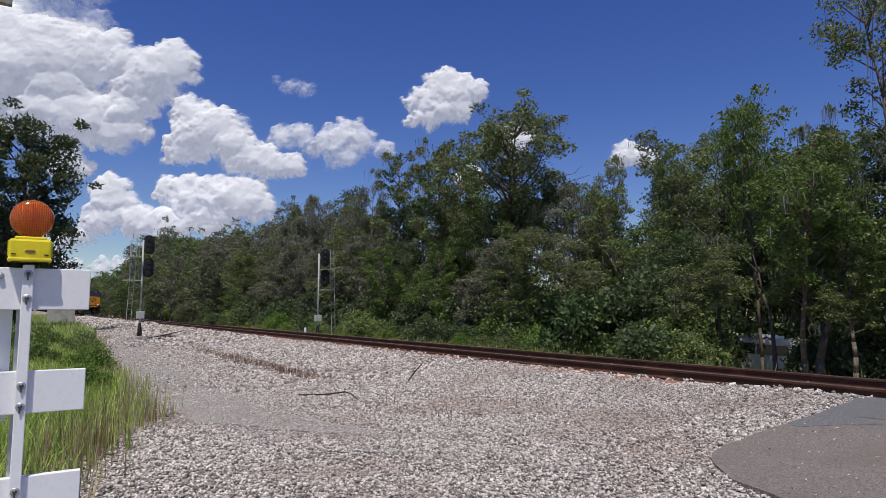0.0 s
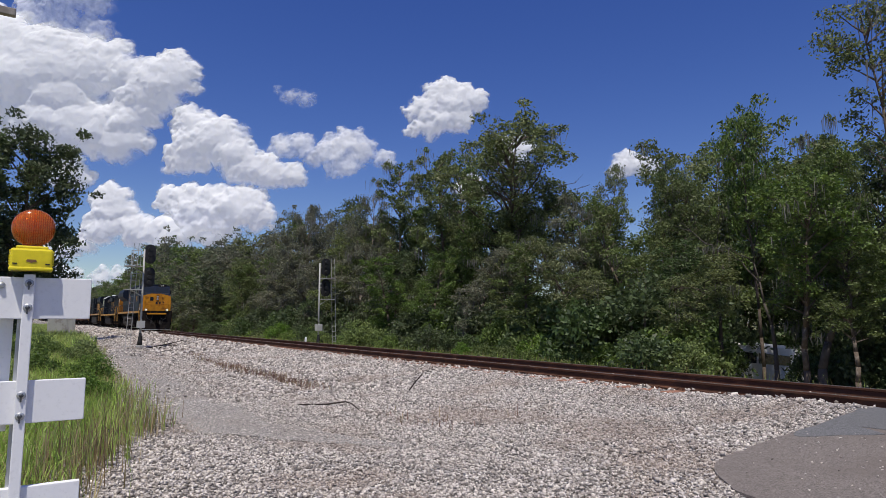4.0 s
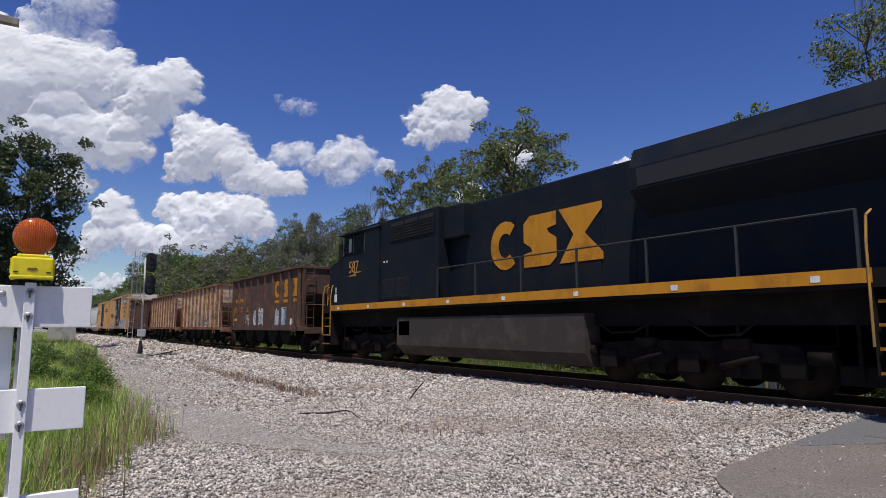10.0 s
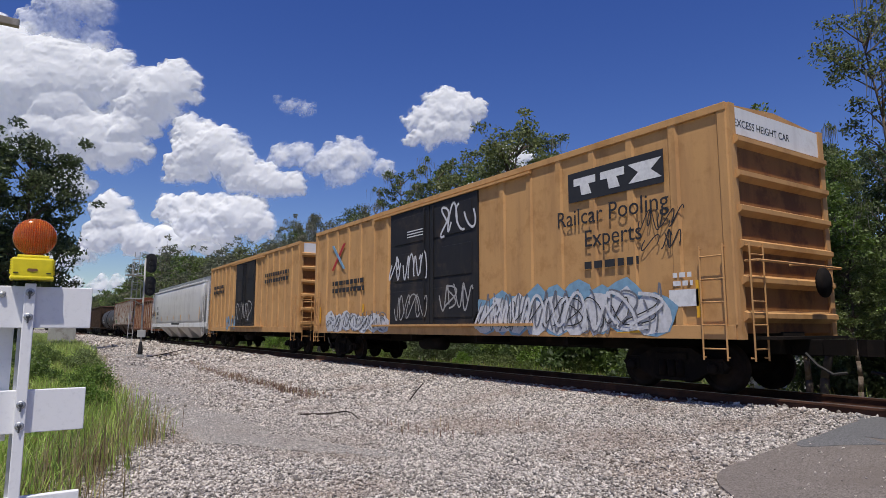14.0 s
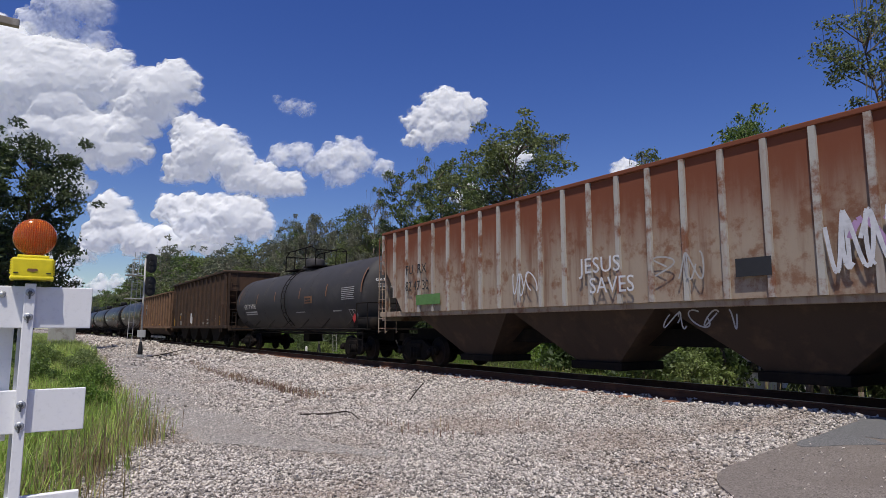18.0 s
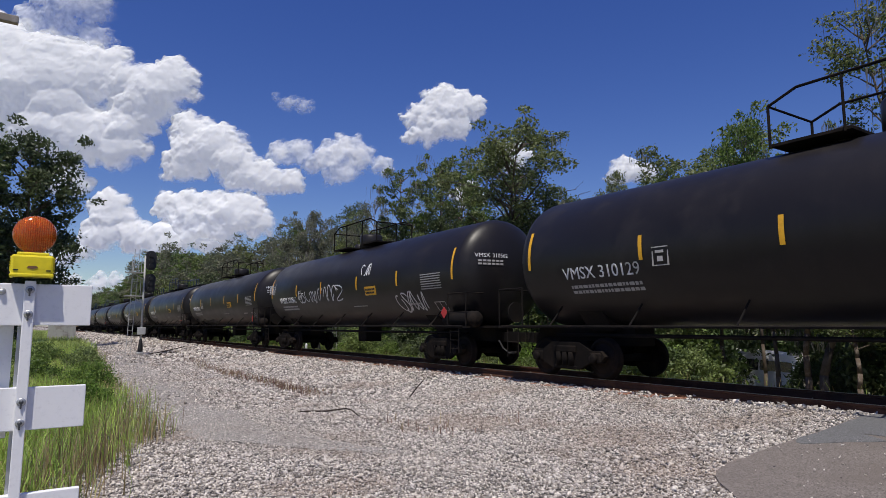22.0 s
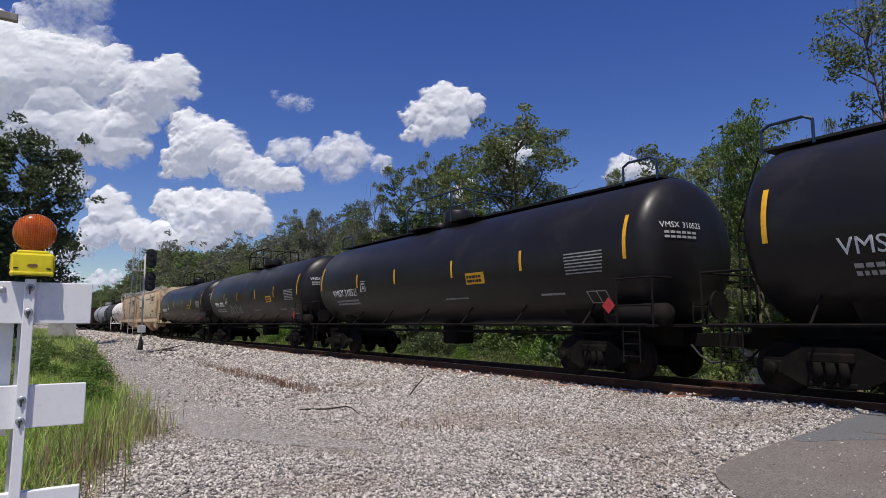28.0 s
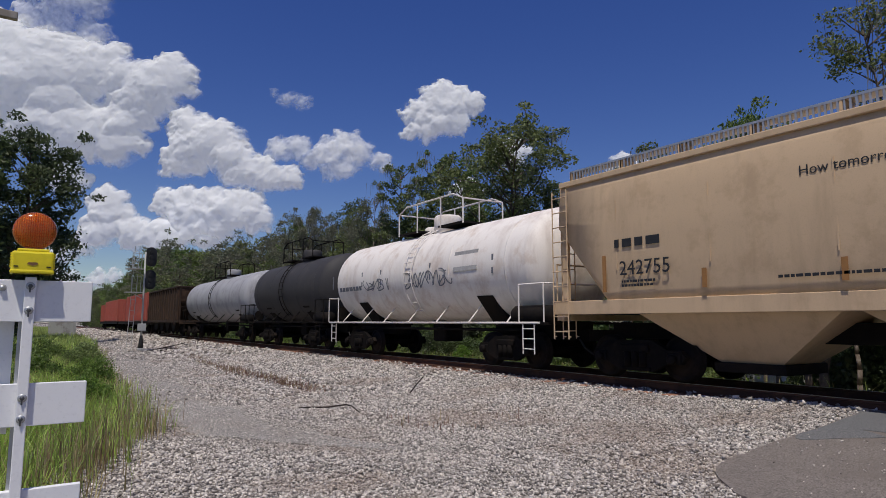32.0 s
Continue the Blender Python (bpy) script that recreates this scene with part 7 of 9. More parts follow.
for k in range(10):
    style = "walk" if k in (3, 6, 7) else "centre"
    car = tank_car(18.06, "black tank car with walkway along its top" if style == "walk" else "black tank car with orange reflective strips", M_BLACKTANK, NUMBERS[k], style, 1.53, 2.68, 10 + k, notice=-4.35 if k > 7 else -3.31)
    if not NUMBERS[k]:
        bars(car, M_STENCIL, -1.46, 4.3, 6.3, 2.18, 2.40, 1, 111)
    if k == 0:
        scrawl(car, M_SPRAYWHITE, -1.43, -3.9, -1.9, 1.75, 2.1, 6, 112, 0.018)
    if k == 1:
        scrawl(car, M_SPRAYWHITE, -1.455, 1.9, 3.9, 2.1, 2.6, 5, 113, 0.022)
        scrawl(car, M_SPRAYWHITE, -1.455, -0.6, 1.7, 2.1, 2.7, 5, 114, 0.022)
        scrawl(car, M_SPRAYWHITE, -1.38, -6.2, -4.6, 1.6, 2.2, 5, 115, 0.022)
        scrawl(car, M_STENCIL, -1.53, -2.9, -2.2, 2.9, 3.3, 3, 116, 0.02)
        scrawl(car, M_SPRAYWHITE, -1.53, 6.9, 7.6, 2.6, 3.1, 4, 117, 0.015)
    if k == 8:
        scrawl(car, M_STENCIL_DIM, -1.40, 1.0, 3.5, 1.7, 2.2, 7, 118, 0.02)
    wrap_marks(car, 1.53, 2.68)
    set_in_train(car, CENTRES[k], CENTRES[k])


def grain_hopper(a, b2, mat, number, label):
    # Bays get the darker tan: the shade below the body is in their colour.
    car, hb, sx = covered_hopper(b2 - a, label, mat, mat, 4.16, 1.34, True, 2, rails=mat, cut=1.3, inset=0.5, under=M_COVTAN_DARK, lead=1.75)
    bars(car, M_BLACKINK, sx - 0.012, 3.0, 4.15, 2.60, 2.88, 1, 121, "reporting_mark_bar")
    letters(number, 0.40, M_BLACKINK, car, (sx - 0.012, 4.05, 2.08), "reporting_number")
    emblem(car, M_BLACKINK, -1.556, -2.42, 3.22, 1.38, 0.44, "emblem", "black emblem of plain shapes", 0.14)
    bracket(car, M_BLACKINK, -1.556, -1.98, -4.16, 3.04, 3.86)
    letters("How tomorrow moves", 0.22, M_BLACKINK, car, (-1.554, 0.5, 3.40), "slogan")
    for y0 in (4.4, 2.14, -0.11, -2.35, -4.55):
        plaque(car, M_REFLECT_BROWN, sx + 0.0, y0, y0 + 0.09, 1.76, 2.5 if abs(y0) > 4 else 2.1, "reflector_strip")
    plaque(car, M_BLACKINK, sx + 0.0, -2.95, -2.5, 1.82, 2.06, "data_plate")
    bars(car, M_BLACKINK, sx + 0.0, -0.9, 0.9, 1.84, 1.92, 1, 122)
    bars(car, M_BLACKINK, sx + 0.0, 3.2, 4.0, 1.84, 2.0, 2, 123)
    bars(car, M_BLACKINK, sx + 0.0, -3.9, -3.1, 2.2, 2.4, 2, 124)
    for k in range(5):
        yk = -hb + 1.6 + k * (2 * hb - 3.2) / 4
        for s_ in (-1, 1):
            part("panel_seam", box(B(), s_ * 1.546, s_ * 1.556, yk - 0.012, yk + 0.012, 2.2, 3.6), mat, car)
    return set_in_train(car, a, b2)


grain_hopper(251.1, 263.5, M_COVTAN, "244126", "cream grain hopper with dark emblem and roof walkways")
grain_hopper(263.5, 275.95, M_COVTAN_DARK, "242755", "brownish cream grain hopper with roof walkways")
car = tank_car(13.2, "dirty white tank car with rust streaks and dark scrawls", M_WHITETANK, "", "centre", 1.45, 2.62, 40, False, True, M_WHITETANK)
plaque(car, M_STENCIL_DIM, -1.42, -3.5, -2.4, 2.55, 3.1, "data_panel", "grey data panel")
scrawl(car, M_SPRAYGREY, -1.455, -2.3, 0.3, 2.2, 2.7, 8, 131, 0.02)
scrawl(car, M_SPRAYGREY, -1.455, 1.4, 3.2, 2.2, 2.6, 5, 132, 0.018)
bars(car, M_SPRAYGREY, -1.45, 3.4, 5.2, 2.25, 2.5, 1, 133)
for y0 in (5.8, 3.3, 1.9, -1.2, -4.2):
    plaque(car, M_SPRAYGREY, -1.455, y0, y0 + 0.07, 2.4, 2.9, "worn_strip")
wrap_marks(car, 1.45, 2.62)
set_in_train(car, 275.95, 288.4)
set_in_train(tank_car(11.0, "black tank car with dull paint", M_GREYTANK, "", "centre", 1.45, 2.6, 41, False, True), 288.6, 299.1)
set_in_train(tank_car(17.0, "pale grey tank car", M_LIGHTTANK, "", "centre", 1.45, 2.6, 42, False, True), 299.1, 315.9)
car, hb, sx, rx = open_hopper(16.4, "dark ribbed hopper car", M_RUSTBROWN, M_RUSTBROWN_RIB, 3.9, 1.2, 14)
set_in_train(car, 315.9, 332.3)


def container_flat(a, b2):
    """A flat car that carries one ribbed red container."""
    L = b2 - a
    car = thing("flat_car", "dark flat car carrying a red ribbed container", "flat car", "freight train")
    part("deck", box(B(), -1.4, 1.4, -L / 2 + 0.7, L / 2 - 0.7, 0.85, 1.2, 0.02), M_GRIME, car)
    c = part("container", box(B(), -1.25, 1.25, -L / 2 + 2.2, L / 2 - 6.5, 1.22, 4.1, 0.02), M_REDBOX, car, "faded red ribbed container")
    n = 22
    for k in range(n):
        y = -L / 2 + 2.4 + k * (L - 9.1) / (n - 1)
        part("container_rib", box(B(), -1.29, -1.25, y - 0.12, y + 0.12, 1.35, 3.98), M_REDBOX, c)
    for k in range(8):
        y = L / 2 - 6.0 + k * 0.65
        part("stake", box(B(), -1.4, -1.3, y - 0.06, y + 0.06, 1.2, 3.7), M_REDBOX, car)
    part("bundle", box(B(), -1.2, 1.2, L / 2 - 6.2, L / 2 - 1.2, 1.2, 3.4, 0.05), M_REDBOX, car, "stack of faded red bundles")
    truck(car, -L / 2 + 2.2)
    truck(car, L / 2 - 2.2)
    ends(car, L)
    return set_in_train(car, a, b2)


container_flat(332.3, 356.3)
container_flat(356.3, 380.3)
# ---- trees ----
def leaf_blades(g, p, out, size):
    """One kite-shaped leaf at each place p, turned roughly outwards along out."""
    n = len(p)
    a = g.normal(size=(n, 3)) + out * 0.5
    a /= np.linalg.norm(a, axis=1)[:, None]
    b = np.cross(a, g.normal(size=(n, 3)) * 0.75 + out * 0.55 + np.array([0, 0, 0.5]))
    b /= np.linalg.norm(b, axis=1)[:, None] + 1e-6
    s = size * g.uniform(0.6, 1.4, (n, 1))
    v = np.stack([p - a * s, p + b * s * 0.5 + a * s * 0.1, p + a * s, p - b * s * 0.5 + a * s * 0.1], 1).reshape(-1, 3)
    return v, np.arange(4 * n).reshape(-1, 4)


def clump_leaves(g, cen, rad, total, size, flat=0.72, stray=0.16):
    """Leaves in rounded clumps, fuller on their upper side, with a few stray twigs that reach out."""
    share = rad ** 2 / (rad ** 2).sum()
    i = np.repeat(np.arange(len(cen)), np.maximum(8, (share * total).astype(int)))
    n = len(i)
    d = g.normal(size=(n, 3))
    d[:, 2] += 0.35
    d /= np.linalg.norm(d, axis=1)[:, None]
    r = rad[i] * g.uniform(0.2, 1, n) ** 0.5
    far = g.random(n) < stray
    r = np.where(far, rad[i] * g.uniform(0.9, 1.45, n), r)
    p = cen[i] + d * r[:, None] * np.array([1, 1, flat])
    return leaf_blades(g, p, d, size)


def tree_meshes(seed, height, reach, trunk_r, limbs, total, size, leafmat, low=0.15, clump=0.34, top=0.55, moss=0, ivy=0, lean=0.04, droop=0.0):
    """Trunk mesh and crown mesh of one tree at the origin: a bent trunk, rising limbs, a clump of leaves at each limb's end."""
    g = np.random.default_rng(seed)
    bm = B()
    spine = [Vector((0, 0, -0.15))]
    way = Vector((g.normal() * lean, g.normal() * lean, 1)).normalized()
    for i in range(9):
        spine.append(spine[-1] + way * height * 0.105)
        way = (way + Vector((g.normal() * 0.09, g.normal() * 0.09, 0.06))).normalized()
    for i in range(9):
        rod(bm, spine[i], spine[i + 1], trunk_r * (1 - 0.095 * i), 7, trunk_r * (1 - 0.095 * (i + 1)))
    def on_spine(z):
        k = min(8, max(0, int(z / (height * 0.105))))
        f = min(1.0, max(0.0, (z - spine[k].z) / max(0.01, spine[k + 1].z - spine[k].z)))
        return spine[k].lerp(spine[k + 1], f)
    cen, rad = [], []
    for i in range(limbs):
        u = low + (1 - low) * ((i + g.uniform(0.1, 0.9)) / limbs) ** 0.85
        prof = min(1.0, 0.45 + 1.6 * (u - low)) * math.sqrt(max(0.04, 1 - max(0.0, (u - top) / (1.02 - top)) ** 2.0))
        ln = reach * prof * g.uniform(0.45, 1.12)
        az = i * 2.4 + g.normal() * 0.5
        rise = ln * g.uniform(0.25, 0.9) - droop * ln
        end_z = min(u * height, height * 0.97)
        p = on_spine(max(0.08 * height, end_z - rise - 0.2))
        q = Vector((p.x + ln * math.cos(az), p.y + ln * math.sin(az), end_z))
        mid = p.lerp(q, 0.5) + Vector(g.normal(size=3)) * 0.12 * ln + Vector((0, 0, 0.06 * ln))
        rod(bm, p, mid, trunk_r * 0.30, 5, trunk_r * 0.17)
        rod(bm, mid, q, trunk_r * 0.17, 4, 0.012)
        r = reach * clump * g.uniform(0.7, 1.25) * (0.75 + 0.25 * prof)
        cen.append(q), rad.append(r)
        if ln > 0.55 * reach and g.random() < 0.75:
            cen.append(mid + Vector(g.normal(size=3)) * 0.25 * r), rad.append(r * g.uniform(0.6, 0.9))
        for _ in range(2):
            e = q + Vector(g.normal(size=3)) * r * 0.85
            rod(bm, q, e, trunk_r * 0.08, 3, 0.006)
            cen.append(e), rad.append(r * g.uniform(0.35, 0.55))
    v, f = clump_leaves(g, np.array(cen), np.array(rad), total, size)
    mats, idx = [leafmat], np.zeros(len(f), int)
    if ivy:
        c2 = np.array([on_spine(z) + Vector((g.normal() * 0.22, g.normal() * 0.22, 0)) for z in np.linspace(0.12, 0.62, ivy) * height])
        v2, f2 = clump_leaves(g, c2, g.uniform(0.45, 0.8, ivy), ivy * 130, size, 1.2)
        f, v, idx = np.concatenate([f, f2 + len(v)]), np.concatenate([v, v2]), np.concatenate([idx, np.ones(len(f2), int)])
    if moss:
        jj = np.repeat(g.integers(0, len(cen), moss), 16)
        m = len(jj)
        p = np.array(cen)[jj] + g.normal(size=(m, 3)) * np.array([0.22, 0.22, 0.1])
        a = g.uniform(0, math.tau, m)
        o = np.stack([np.cos(a), np.sin(a), np.zeros(m)], 1) * 0.02
        tip = p + g.normal(size=(m, 3)) * 0.05
        tip[:, 2] = p[:, 2] - g.uniform(0.2, 0.8, m)
        v2 = np.stack([p - o, p + o, tip + o * 0.3, tip - o * 0.3], 1).reshape(-1, 3)
        f2 = np.arange(4 * m).reshape(-1, 4)
        f, v, idx = np.concatenate([f, f2 + len(v)]), np.concatenate([v, v2]), np.concatenate([idx, np.full(m, 2)])
    return mesh_of("trunk", bm, M_BARK), fast_mesh("crown", v, f, [leafmat, M_LEAF_DARK, M_MOSS], idx)


def bush_mesh(seed, w, h, clumps, total, size, leafmat):
    """A low shrub: stems that fan out, each with its clump of leaves."""
    g = np.random.default_rng(seed)
    bm = B()
    cen, rad = [], []
    for k in range(clumps):
        az, u = k * 2.4 + g.normal() * 0.4, (k + 0.5) / clumps
        q = Vector((w * 0.5 * math.sqrt(u) * math.cos(az), w * 0.5 * math.sqrt(u) * math.sin(az), h * (1 - 0.72 * u) * g.uniform(0.45, 1.0)))
        rod(bm, (q.x * 0.15, q.y * 0.15, -0.1), q, 0.02, 4, 0.006)
        cen.append(q), rad.append(w * g.uniform(0.11, 0.2))
    v, f = clump_leaves(g, np.array(cen), np.array(rad), total, size, 0.85, 0.25)
    v[:, 2] = np.maximum(v[:, 2], 0.0)
    return mesh_of("stem", bm, M_BARK), fast_mesh("leaves", v, f, [leafmat])


def limb(bm, g, p, way, length, r, depth, bend=0.35, fork=2):
    """A bending bare limb that tapers and forks."""
    q = p.copy()
    for i in range(3):
        nw = (way + Vector(g.normal(size=3)) * bend * 0.4 + Vector((0, 0, 0.08))).normalized()
        e = q + nw * length / 3
        rod(bm, q, e, r * (1 - 0.11 * i), 5, r * (1 - 0.11 * (i + 1)))
        q, way = e, nw
    for _ in range(fork if depth > 0 else 0):
        limb(bm, g, q, (way + Vector(g.normal(size=3)) * 0.7).normalized(), length * g.uniform(0.5, 0.75), r * 0.55, depth - 1, bend, fork)


M_MOSS = foliage("grey_hanging_moss", (0.17, 0.165, 0.14), (0.22, 0.21, 0.17))
# reach of the limbs, leaf, foot of the crown, clump, moss tufts, ivy
TREES = [tree_meshes(100 + k, 10, rc, 0.13, 26, 10400, 0.070, lm, low, cl, 0.6, ms, iv) for k, (rc, lm, low, cl, ms, iv) in enumerate((
    (1.75, M_LEAF, 0.10, 0.36, 4, 0), (1.55, M_LEAF_DARK, 0.10, 0.38, 0, 8), (1.8, M_LEAF_GREY, 0.12, 0.34, 26, 0),
    (1.7, M_LEAF_OLIVE, 0.16, 0.34, 10, 0), (1.35, M_LEAF, 0.10, 0.38, 0, 6), (1.75, M_LEAF_GREY, 0.12, 0.32, 36, 0),
    (1.8, M_LEAF_DARK, 0.34, 0.36, 14, 5), (1.8, M_LEAF, 0.40, 0.34, 10, 0), (1.6, M_LEAF_OLIVE, 0.30, 0.36, 14, 6)))]
FAR = [tree_meshes(120 + k, 10, 2.0, 0.15, 20, 3600, 0.135, lm, 0.06, 0.40, 0.55) for k, lm in enumerate((M_LEAF, M_LEAF_DARK, M_LEAF_GREY, M_LEAF_OLIVE))]
TALL = tree_meshes(301, 15, 3.3, 0.26, 60, 21000, 0.092, M_LEAF_OLIVE, 0.34, 0.215, 0.72, 20, 26, 0.02)
OAK = [tree_meshes(305 + k, 13, 2.0, 0.17, 34, 11500, 0.088, M_LEAF, 0.22, 0.27, 0.7, 16, 10, 0.03) for k in range(2)]
SPINDLY = tree_meshes(302, 11, 1.7, 0.10, 22, 5200, 0.056, M_LEAF_OLIVE, 0.60, 0.26, 0.85, 6, 0, 0.10)
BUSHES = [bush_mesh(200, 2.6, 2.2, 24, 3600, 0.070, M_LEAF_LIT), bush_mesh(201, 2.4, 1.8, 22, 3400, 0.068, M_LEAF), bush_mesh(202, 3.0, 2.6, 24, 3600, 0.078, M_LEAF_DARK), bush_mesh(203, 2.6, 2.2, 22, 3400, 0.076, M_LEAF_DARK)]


def plant_tree(meshes, x, y, height, native, width=1.0, turn=0.0, name="tree", label="", parts=("trunk", "crown"), group="trees along the track", category="tree"):
    z = float(ground_z(x, y))
    s = height / native
    t = thing(name, label, category, group)
    t.matrix_basis = Matrix.Translation((x, y, z - 0.02)) @ Matrix.Rotation(turn, 4, "Z") @ Matrix.Diagonal((s * width, s * width, s, 1))
    for nm, me in zip(parts, meshes):
        ob = shared(nm, me, t)
        if nm != "trunk":
            tagged(ob, kind="stuff")
    return t


g = np.random.default_rng(55)
# skyline of the wood at 24 m across: place along the track and height of the tree tops
SKY_Y = (-30, 9.1, 10.5, 11.6, 12.7, 13.4, 14.3, 15, 15.9, 17.7, 19, 20.8, 22.1, 23.7, 30, 36, 44.2, 46.8, 50.6, 53.6, 57.7, 62.2, 68.3, 73, 79.7, 86, 93.2, 101.8, 120.6, 137.4, 164, 200, 234, 320)
SKY_Z = (8, 7.8, 8.0, 8.2, 8.6, 8.8, 8.6, 8.2, 8.4, 8.2, 7.7, 8.0, 8.2, 8.8, 9.6, 9.8, 10.2, 12, 11.8, 11.8, 12.6, 12.5, 13.6, 11.6, 11.8, 11.8, 11.8, 13.8, 15, 18.2, 17.8, 15, 14.3, 15.5)
LABELS = ("leafy broadleaf tree in full summer leaf", "dark green bushy tree wrapped in ivy", "grey-green tree hung with moss", "olive green tree with ragged crown", "slender leafy young tree", "pale mossy tree with drooping twigs", "dark tree with bare lower trunk and hanging moss", "tall leafy tree with bare lower trunk", "olive tree with bare lower trunk and hanging moss")


def sky_height(x, y):
    """Tree height that reaches the skyline from a place x, y."""
    k = x / 24
    z = min(float(np.interp(y / k + o, SKY_Y, SKY_Z)) for o in (-0.9, 0, 0.9))
    return 1.17 + (z - 1.17) * k - float(ground_z(x, y))


y = -12.0
while y < 340:
    far = max(0, y) / 340
    for row, xx in enumerate((20.4, 24.0, 28.0)):
        if y > 150 and row == 2 or y < 0 and row:
            continue
        x = xx + g.uniform(-1.2, 1.2)
        yy = y * xx / 24 + g.uniform(-0.8, 0.8)
        h = sky_height(x, yy) * (g.uniform(0.50, 0.80) if row == 0 else g.uniform(0.80, 1.0))
        k = int(g.choice([0, 0, 1, 3, 4]))
        if 40 < yy < 110 and g.random() < 0.65:
            k = int(g.choice([2, 2, 3, 5]))
        elif yy < 18:
            k = int(g.choice([6, 7, 8, 7]))
        elif g.random() < 0.15:
            k = 5
        if row == 0 and 0.46 < yy / x < 0.66:
            k, h = 7, h * 1.45
        if 0.49 < yy / x < 0.65 and row or row == 0 and 0.56 < yy / x < 0.63:
            continue
        if yy > 75:
            k = (0, 1, 2, 3, 1, 2, 1, 0, 3)[k]
            plant_tree(FAR[k], x, yy, h, 10, g.uniform(0.8, 1.1) * (10 / h) ** 0.3 * (1 + 0.6 * far), g.uniform(0, 6.28), label=LABELS[k])
        else:
            plant_tree(TREES[k], x, yy, h, 10, g.uniform(0.85, 1.15) * (1.25 if row == 0 else 1.0) * (9.5 / h) ** 0.4, g.uniform(0, 6.28), label=LABELS[k])
    y += 2.1 + 8 * far
y = 12.4
while y < 75:
    lush = 0.5 + 0.5 * math.sin(y * 0.55 + 1.0)
    k = int(g.choice([0, 0, 1, 2])) if g.random() < 0.25 + 0.6 * lush else int(g.choice([1, 2, 3]))
    plant_tree(BUSHES[k], 17.2 + g.uniform(-0.7, 1.3), y, g.uniform(0.9, 1.5) + 1.0 * lush * g.random(), 2.2, g.uniform(0.8, 1.3), g.uniform(0, 6.28), "shrub",
               "bright green leafy shrub at the wood's edge" if k == 0 else "green leafy shrub at the wood's edge", ("stem", "leaves"), "shrubs at the wood's edge", "shrub")
    y += g.uniform(0.7, 1.4)
# Understory mostly in the dark leaf: shade under the trees put into colour.
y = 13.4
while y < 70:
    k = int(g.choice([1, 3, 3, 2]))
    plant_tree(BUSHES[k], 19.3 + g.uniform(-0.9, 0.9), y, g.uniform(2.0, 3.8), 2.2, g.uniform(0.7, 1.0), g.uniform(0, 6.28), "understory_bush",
               "bush under the trees, leaf green mostly darkened for shade", ("stem", "leaves"), "bushes under the trees", "shrub")
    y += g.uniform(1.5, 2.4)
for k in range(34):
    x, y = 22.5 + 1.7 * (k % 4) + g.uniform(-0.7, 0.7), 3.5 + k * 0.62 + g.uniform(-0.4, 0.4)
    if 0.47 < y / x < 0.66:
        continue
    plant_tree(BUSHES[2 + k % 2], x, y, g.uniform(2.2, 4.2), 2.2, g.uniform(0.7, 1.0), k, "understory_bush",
               "bush under the trees, leaf green mostly darkened for shade", ("stem", "leaves"), "bushes under the trees", "shrub")
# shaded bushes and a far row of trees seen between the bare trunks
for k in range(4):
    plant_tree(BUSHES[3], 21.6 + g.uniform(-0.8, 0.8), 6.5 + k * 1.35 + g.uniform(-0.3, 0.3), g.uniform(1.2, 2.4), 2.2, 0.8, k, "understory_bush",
               "bush under the trees, leaf green mostly darkened for shade", ("stem", "leaves"), "bushes under the trees", "shrub")
for k in range(11):
    plant_tree(FAR[k % 2], 54 + g.uniform(-2, 2), 14 + k * 3.6, g.uniform(9, 12), 10, 1.3, k, label=LABELS[k % 2], group="trees behind the clearing")
for k in range(6):
    plant_tree(TREES[0 + 3 * (k % 2)], 34.0 + g.uniform(-1, 1), 15.3 + k * 1.45, sky_height(34, 15.3 + k * 1.45) * g.uniform(0.9, 1.05), 10, 1.1, k, label=LABELS[0 + 3 * (k % 2)], group="trees behind the clearing")
    plant_tree(TREES[1 + 5 * (k % 2)], 37.5 + g.uniform(-1, 1), 15.5 + k * 2.3, g.uniform(8.5, 10), 10, 1.3, k, label=LABELS[1 + 5 * (k % 2)], group="trees behind the clearing")
    plant_tree(BUSHES[3], 34 + g.uniform(-1, 1), 15.5 + k * 2.1, g.uniform(2.6, 3.6), 2.2, 1.1, k, "understory_bush", "bush under the trees, leaf green mostly darkened for shade", ("stem", "leaves"), "bushes under the trees", "shrub")
# left of the lane: a dark tree behind the barricade
BIG = tree_meshes(310, 15, 3.9, 0.28, 46, 26000, 0.15, M_LEAF_DARK, 0.08, 0.29, 0.55)
for x, y, h, wd in ((-1.2, 58, 15.6, 0.95), (-6.5, 52, 15.5, 1.1), (-14, 64, 15.0, 1.1), (-2.0, 92, 10.0, 1.0), (-6, 78, 12, 1.0)):
    plant_tree(BIG, x, y, h, 15, wd, x, label="dark green leafy tree behind the grass verge", group="trees beyond the verge")
